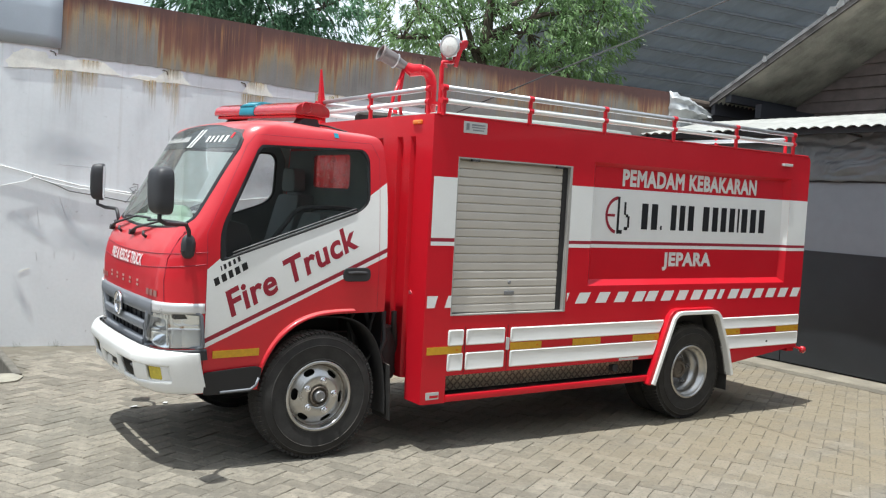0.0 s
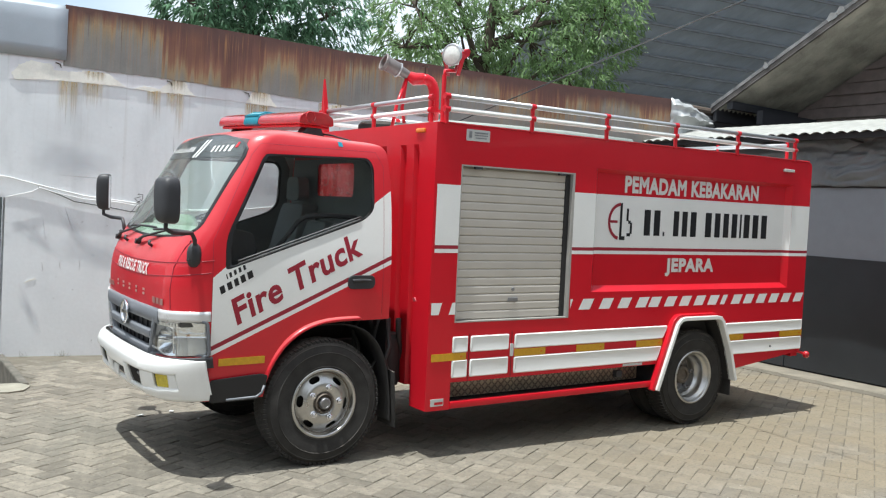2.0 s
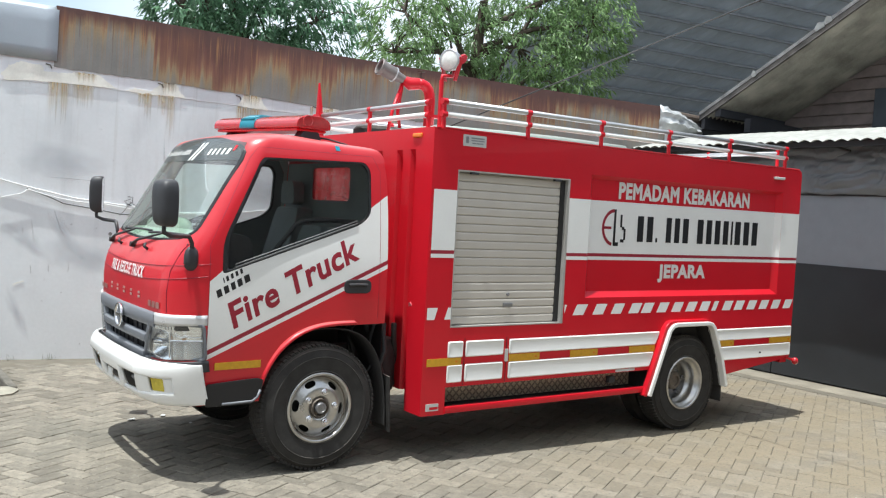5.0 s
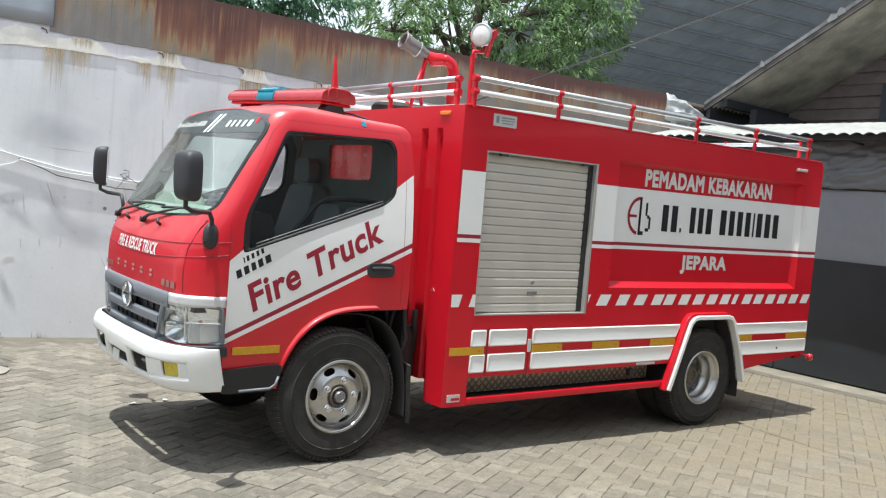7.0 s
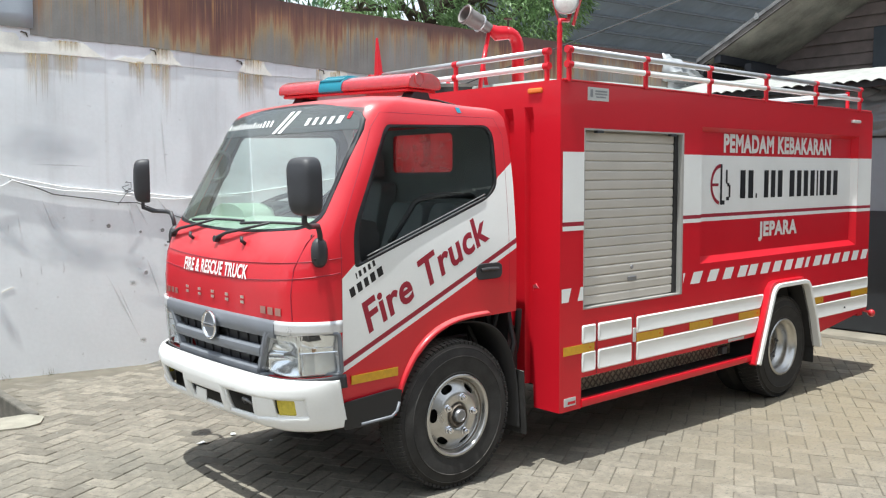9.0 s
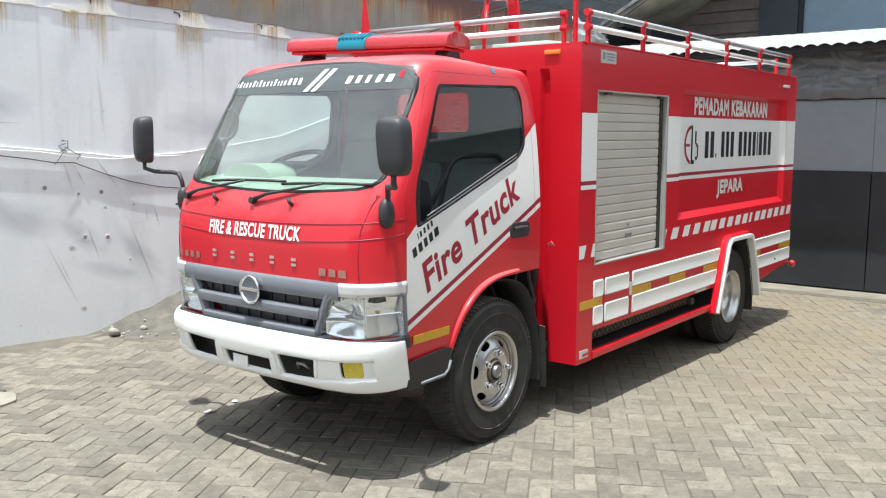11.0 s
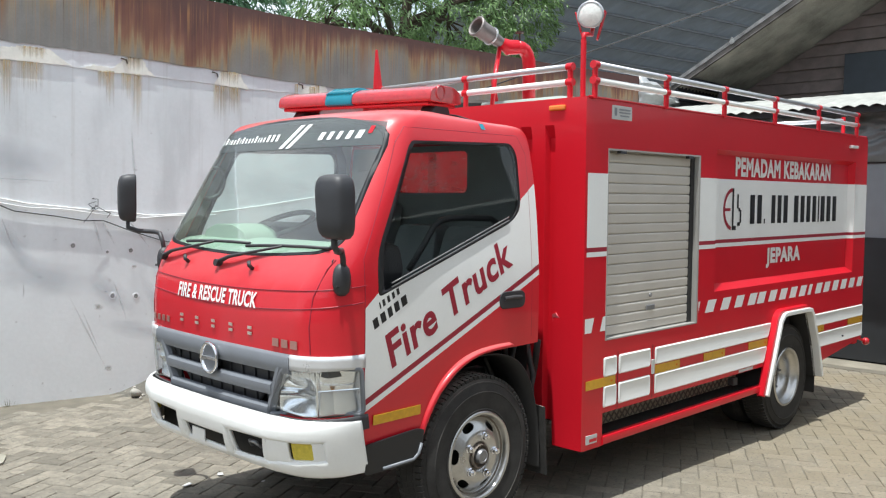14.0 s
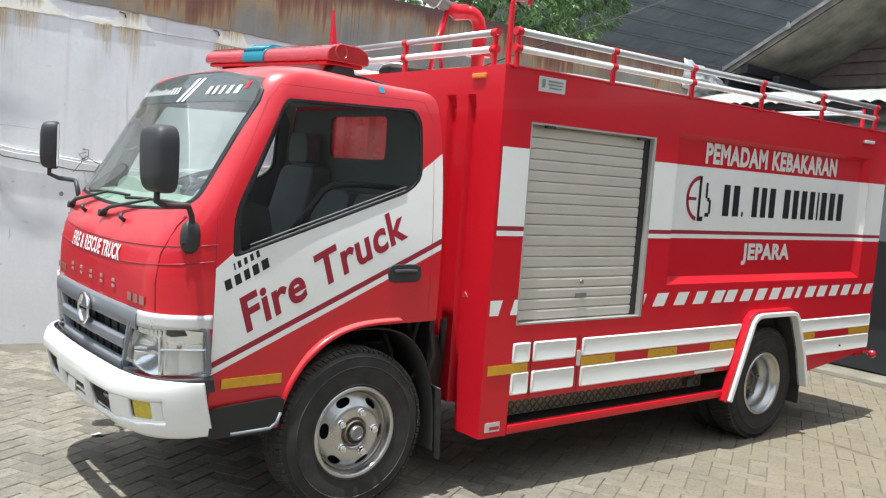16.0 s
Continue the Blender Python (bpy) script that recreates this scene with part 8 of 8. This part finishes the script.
part("edge_trim", tube([(BX0, -BW - 0.001, BT), (BX1 - 0.05, -BW - 0.001, BT)], 0.007, n=8), RED, truck, m=BODY)

# lower step recess with tread plate and the sill tube
part("sill_rail", slab(rounded([(-0.950, 0.318), (-0.905, 0.318), (-0.905, 0.366), (-0.950, 0.366)], 0.008, 2), 2.04, lambda u, v, w: (0.893 + w, u, v)), RED, truck, "red sill rail along the step", BODY, smooth=True)
tp = part("step_back", box(0.897, -0.735, 0.345, 2.93, -0.725, 0.56), CHECKER, truck, "tread-plate back of the step", BODY)
bm = bmesh.new()
for i in range(68):
    for j in range(7):
        xx, zz = 0.912 + 0.030 * i, 0.360 + 0.029 * j
        if xx < 2.91:
            box(-0.017, -0.003, -0.0045, 0.017, 0.003, 0.0045, bm, Matrix.Translation((xx, -0.737, zz)) @ Matrix.Rotation(radians(45 if (i + j) % 2 else -45), 4, "Y"))
tagged(part("tread_studs", bm, STUD, tp), "raised tread pattern", kind="stuff")
part("step_floor", box(0.897, -0.93, 0.325, 2.93, -0.60, 0.335), CHASSIS, truck, "dark floor of the step", BODY)
part("step_bracket", box(2.50, -0.93, 0.42, 2.56, -0.89, 0.47), CHASSIS, truck, m=BODY)
part("step_label", bars([(0, 0, 0.22, 0.02)], lambda u, v: (2.55 + u, y_side(0.002), 0.505 + v)), LABEL, sidep)


# rear arch trims
def arch_strip(pts, wide, y0, y1, name, mat, lab):
    bm = bmesh.new()
    rows = []
    for i, (x, z) in enumerate(pts):
        a, b = Vector(pts[max(0, i - 1)]), Vector(pts[min(len(pts) - 1, i + 1)])
        d = (b - a).normalized()
        nrm = Vector((-d.y, d.x))
        o = Vector((x, z)) + nrm * wide
        rows.append([bm.verts.new(v) for v in ((x, y0, z), (x, y1, z), (o.x, y1, o.y), (o.x, y0, o.y))])
    for a, b in zip(rows, rows[1:]):
        for k in range(4):
            bm.faces.new((a[k - 1], a[k], b[k], b[k - 1]))
    bm.faces.new(rows[0]), bm.faces.new(rows[-1][::-1])
    return part(name, bm, mat, truck, lab, BODY, bevel=0.006, smooth=True)


AR = [(2.925, 0.285), (3.03, 0.56), (3.13, 0.815), (3.165, 0.845), (3.205, 0.852), (3.60, 0.852), (3.64, 0.845), (3.67, 0.815), (3.79, 0.56), (3.875, 0.30)]
arch_strip(AR, 0.034, -1.005, -0.93, "arch_trim", WHITE, "white lip round the rear wheel opening")
arch_strip([(x - (0.034 if x < 3.4 else -0.0), z + (0.020 if z > 0.8 else 0.0)) for x, z in AR[:6]], 0.034, -0.985, -0.93, "arch_edge", RED, "red outer edge of the wheel opening")
bm = bmesh.new()
rows = [[bm.verts.new((x, yy, z)) for yy in (-0.95, -0.45)] for x, z in AR]
for a, b in zip(rows, rows[1:]):
    bm.faces.new((a[0], a[1], b[1], b[0]))
part("rear_arch_liner", bm, CHASSIS, truck, "black rear wheel housing", BODY, solid=0.006)
tl = part("tail_marker", lathe([(0.001, -0.03), (0.022, -0.026), (0.034, -0.01), (0.034, 0.012), (0.02, 0.03), (0.001, 0.032)], "y", 16, m=Matrix.Translation((4.965, -0.955, 0.465))), REDLENS, truck, "round red tail marker", BODY, smooth="all")
part("marker_stalk", tube([(4.86, -0.92, 0.50), (4.965, -0.94, 0.468)], 0.012, n=8), RED, tl)
part("rear_frame", box(4.80, -0.90, 0.45, 4.90, 0.90, 0.53), RED, truck, "red rear cross beam", BODY)
part("hinge_bolt", tube([(4.40, -0.955, 0.575), (4.40, -0.965, 0.575)], 0.008, n=8), CHASSIS, truck, m=BODY)

# ---- roof rails
RT, RL = 2.447, 2.362
for sg in (-1, 1):
    y = sg * 0.945
    for z in (RT, RL):
        part("side_rail", tube([(0.755, y, z), (4.63, y, z)], 0.0185, n=12), SILVER if z == RT else WHITE, truck, "pale painted rail tube", BODY, smooth="all")
    for x in (0.758, 1.500, 2.235, 3.005, 3.79, 4.60):
        post = part("rail_post", tube([(x, y, BT - 0.01), (x, y, RT)], 0.016, n=10), RED, truck, "red rail post", BODY, smooth=True)
        for z in (RT, RL):
            part("collar", tube([(x - 0.021, y, z), (x + 0.021, y, z)], 0.0218, n=14), RED, post, smooth=True)
for z in (RT, RL):
    part("front_rail", tube([(0.735, -0.80, z), (0.735, 0.80, z)], 0.0185, n=12), SILVER if z == RT else WHITE, truck, "pale painted rail tube", BODY, smooth="all")
    if z == RT:
        part("rear_rail", tube([(4.70, -0.80, z - 0.03), (4.70, 0.80, z - 0.03)], 0.0185, n=12), SILVER, truck, "", BODY, smooth="all")
for y in (-0.795, 0.0, 0.795):
    post = part("rail_post", tube([(0.735, y, BT - 0.01), (0.735, y, RT)], 0.016, n=10), RED, truck, "red rail post", BODY, smooth=True)
    for z in (RT, RL):
        part("collar", tube([(0.735, y - 0.021, z), (0.735, y + 0.021, z)], 0.0218, n=14), RED, post, smooth=True)
    part("rail_post", tube([(4.70, y, BT - 0.01), (4.70, y, RT)], 0.016, n=10), RED, truck, "", BODY, smooth=True)

# ---- search lamp
part("lamp_pole", tube([(0.800, -0.835, BT - 0.01), (0.800, -0.835, 2.60)], 0.016, n=10), RED, truck, "red pole of the search lamp", BODY, smooth=True)
aim = Vector((-0.90, -0.42, -0.02)).normalized()
lm = Matrix.Translation((0.862, -0.835, 2.745)) @ aim.to_track_quat("Z", "Y").to_matrix().to_4x4()
lampb = part("search_lamp", lathe([(0.001, -0.100), (0.040, -0.095), (0.062, -0.06), (0.073, -0.01), (0.077, 0.012), (0.074, 0.020), (0.066, 0.020)], "z", 32, m=lm), SILVER, truck, "round search lamp with a pale lens", BODY, smooth="all")
part("lamp_lens", lathe([(0.001, 0.027), (0.04, 0.024), (0.068, 0.015)], "z", 32, m=lm), material("lamp_frosted", (0.72, 0.72, 0.68), 0.18, spread=0.12, scale=60, coat=0.5), lampb, "frosted pale lens", smooth="all")
side = aim.cross(Vector((0, 0, 1))).normalized()
c = Vector((0.862, -0.835, 2.745))
for s in (-1, 1):
    part("lamp_bracket", slab([(-0.02, -0.14), (0.02, -0.14), (0.025, 0.02), (-0.025, 0.02)], 0.008, lambda u, v, w, s=s: c + side * (s * (0.083 - 0.045 * min(1, max(0, -v / 0.14))) + w) + aim * (u - 0.02) + Vector((0, 0, v))), RED, lampb, "red lamp bracket", bevel=0.003)
back = c - aim * 0.075
part("lamp_yoke", tube([(0.800, -0.835, 2.585), (0.803, -0.835, 2.63), tuple(c.lerp(back, 0.5) - Vector((0, 0, 0.105))), tuple(back - Vector((0, 0, 0.05))), tuple(back)], 0.013, n=8), RED, lampb, "red bent yoke carrying the lamp", smooth="all")
part("lamp_arm", slab([(-0.02, -0.03), (0.18, 0.05), (0.20, 0.09), (0.16, 0.10), (-0.03, 0.05)], 0.03, lambda u, v, w: c - aim * (0.06 + u * 0.8) + side * (w - 0.015) + Vector((0, 0, v - 0.03))), RED, lampb, "red bracket arm behind the lamp", bevel=0.005)

# ---- water monitor
MON = BODY @ Matrix.Translation((0.075, 0, 0))
mon = part("monitor_riser", tube([(1.10, -0.14, BT - 0.02), (1.10, -0.14, 2.55), (1.096, -0.14, 2.595), (1.082, -0.139, 2.632), (1.058, -0.137, 2.658), (1.028, -0.133, 2.670), (0.99, -0.125, 2.672)], 0.042, n=16), RED, truck, "red pipe elbow of the water monitor", MON, smooth="all")
part("flange", lathe([(0.044, 0), (0.075, 0.0), (0.075, 0.022), (0.044, 0.022)], "z", 24, m=Matrix.Translation((1.10, -0.14, 2.42))), RED, mon, smooth=True)
part("flange", lathe([(0.044, 0), (0.085, 0.0), (0.085, 0.02), (0.044, 0.02)], "z", 24, m=Matrix.Translation((1.10, -0.14, 2.28))), RED, mon, smooth=True)
part("valve_body", tube([(1.00, -0.125, 2.672), (0.94, -0.10, 2.665), (0.90, -0.08, 2.69)], [0.045, 0.05, 0.036], n=14), RED, mon, smooth=True)
part("hand_wheel", lathe([(0.001, 0), (0.006, 0), (0.006, 0.06), (0.028, 0.062), (0.030, 0.07), (0.001, 0.075)], "z", 14, m=Matrix.Translation((1.02, -0.125, 2.70))), BARK, mon, "dark brass hand knob", smooth=True)
nd = Vector((-0.93, 0.10, 0.36)).normalized()
nm_ = Matrix.Translation((0.90, -0.075, 2.69)) @ nd.to_track_quat("Z", "Y").to_matrix().to_4x4()
NOZ = material("nozzle_bronze", (0.22, 0.195, 0.185), 0.5, metal=0.4, spread=0.2)
nozzle = part("nozzle", lathe([(0.034, 0.0), (0.038, 0.04), (0.044, 0.09), (0.054, 0.095), (0.055, 0.20), (0.063, 0.205), (0.066, 0.225), (0.060, 0.23), (0.050, 0.225), (0.046, 0.15), (0.001, 0.14)], "z", 28, m=nm_), NOZ, truck, "grey-brown nozzle of the water monitor", MON, smooth=True)
part("nozzle_ring", lathe([(0.046, 0.085), (0.059, 0.087), (0.059, 0.096), (0.046, 0.098)], "z", 24, m=nm_), SILVER, nozzle, smooth=True)
for s in (-0.06, 0.06):
    part("monitor_strut", tube([(0.88, -0.08, 2.66), (0.83 + s, -0.08 + s, 2.45), (0.82 + 1.6 * s, -0.10 + s, BT)], 0.014, n=8), RED, mon, "red strut", smooth="all")
part("hose_roll", lathe([(0.10, -0.04), (0.19, -0.045), (0.21, -0.02), (0.21, 0.02), (0.19, 0.045), (0.10, 0.04)], "z", 30, m=Matrix.Translation((0.98, 0.26, 2.30))), RUBBER, truck, "black hose coil lying on the roof", BODY, smooth=True)
part("suction_hose", tube([(0.95, 0.05, 2.29), (1.1, -0.45, 2.31), (1.5, -0.65, 2.30), (2.1, -0.62, 2.31), (2.9, -0.55, 2.31)], 0.035, n=12), material("hose_grey", (0.30, 0.33, 0.30), 0.6), truck, "grey-green hose along the roof", BODY, smooth="all")
part("roof_hatch", box(2.95, -0.30, BT - 0.01, 3.75, 0.30, 2.335), WHITE, truck, "white roof hatch lid", BODY, bevel=0.012)
part("hatch_handle", tube([(3.55, -0.30, 2.30), (3.55, -0.34, 2.32), (3.62, -0.34, 2.32), (3.62, -0.30, 2.30)], 0.01, n=8), RED, truck, m=BODY, smooth="all")
part("warning_horn", slab([(0.77, BT), (0.85, BT), (0.835, 2.50), (0.815, 2.715), (0.805, 2.715), (0.79, 2.50)], 0.05, lambda u, v, w: (0.70 + w * (1 - 0.7 * max(0, (v - 2.4) / 0.32)), u, v)), RED, truck, "tall tapered red bracket at the far corner", BODY, bevel=0.006)

for (x, y), turn, sc in (((-0.70, 0.86), 20, 1.0), ((-0.44, 0.92), 70, 0.8), ((-0.32, 0.64), 40, 0.5)):
    tagged(part("paper_scrap", slab([(-0.030, -0.018), (0.028, -0.022), (0.034, 0.012), (0.004, 0.024), (-0.026, 0.014)], 0.002, lambda u, v, w: (u, v, 0.004 + w + 0.25 * abs(u))), LABEL, m=pose(x, y, 0, 0, 0, turn) @ Matrix.Diagonal((sc, sc, sc, 1))), "small torn scrap of white paper on the paving", "paper", "paper scraps on the paving")

# ---------------------------------------------------------------- paving
PAVE_ANGLE = radians(30.0)
PL, PW, PH = 0.222, 0.111, 0.06


def paver_mesh(rng):
    """One concrete block with a worn chamfer; a few differ slightly."""
    bm = bmesh.new()
    l, w, c, t = PL / 2 - 0.0024, PW / 2 - 0.0024, 0.0038, 0.0036
    low = [bm.verts.new((x * l, y * w, -PH)) for x, y in ((-1, -1), (1, -1), (1, 1), (-1, 1))]
    mid = [bm.verts.new((x * l + rng.uniform(-.0015, .0015), y * w + rng.uniform(-.0015, .0015), -t)) for x, y in ((-1, -1), (1, -1), (1, 1), (-1, 1))]
    top = [bm.verts.new((x * (l - c * rng.uniform(0.7, 1.5)), y * (w - c * rng.uniform(0.7, 1.5)), 0)) for x, y in ((-1, -1), (1, -1), (1, 1), (-1, 1))]
    for a, b in ((low, mid), (mid, top)):
        for i in range(4):
            bm.faces.new((a[i - 1], a[i], b[i], b[i - 1]))
    bm.faces.new(top)
    me = bpy.data.meshes.new("paver")
    bm.to_mesh(me)
    bm.free()
    me.materials.append(PAVER)
    return me


def lay_paving():
    rng = random.Random(21)
    kinds = [paver_mesh(rng) for _ in range(6)]
    pavement = tagged(part("pavement", box(6.60, -3.0, -0.05, 6.80, 2.6, 0.004), JOINT), "yard paved with sandy grey herringbone concrete blocks", "pavement", kind="structure")
    ca, sa = math.cos(PAVE_ANGLE), math.sin(PAVE_ANGLE)
    near, rest = [], []
    u = PW
    for i in range(-260, 261):
        for j in range(-110, 111):
            # herringbone: a lying and a standing block share an L that steps along the diagonal
            for k, (dx, dy, rot) in enumerate(((1.0, 0.5, 0), (0.5, 2.0, 90))):
                gx, gy = (i + 2 * j + dx) * u, (i - 2 * j + dy) * u
                x, y = gx * ca - gy * sa + 1.0, gx * sa + gy * ca - 0.5
                if not (-13.9 < x < 6.75 and -10.4 < y < wall_y(x) - 0.06):
                    continue
                if x > 0.25 and y > wall_y(x) - 0.75:
                    continue
                if in_pit(x, y, 0.10):
                    continue
                z = ground_z(x, y) + rng.uniform(-0.0022, 0.0018) - (0.004 if rng.random() < 0.04 else 0)
                if x < 0.5:
                    z -= 0.0085 * min(1.0, max(0.0, (y - wall_y(x) + 0.75) / 0.45)) * (0.75 + 0.5 * noise.noise((x * 2.5, y * 2.5, 0)))
                m = Matrix.Translation((x, y, z)) @ Matrix.Rotation(PAVE_ANGLE + radians(rot + rng.gauss(0, 0.5)), 4, "Z") @ Matrix.Rotation(rng.gauss(0, 0.006), 4, "X") @ Matrix.Rotation(rng.gauss(0, 0.004), 4, "Y")
                (near if -2.1 < x < -0.2 and -2.4 < y < 1.4 else rest).append((m, rng.randrange(6)))
    rng.shuffle(near)
    keep = sorted(near, key=lambda q: (q[0].translation - Vector((-1.1, -1.5, 0))).length)
    for m, k in keep[:300]:
        ob = new("paver", kinds[k])
        ob.parent, ob.matrix_basis = pavement, m
    verts, faces = [], []
    src = [([v.co.copy() for v in me.vertices], [tuple(p.vertices) for p in me.polygons]) for me in kinds]
    for m, k in keep[300:] + rest:
        b = len(verts)
        verts += [tuple(m @ c) for c in src[k][0]]
        faces += [tuple(q + b for q in f) for f in src[k][1]]
    me = bpy.data.meshes.new("paver_field")
    me.from_pydata(verts, [], faces)
    me.materials.append(PAVER)
    ob = new("paver_field", me)
    ob.parent = pavement
    tagged(ob, kind="stuff")


lay_paving()
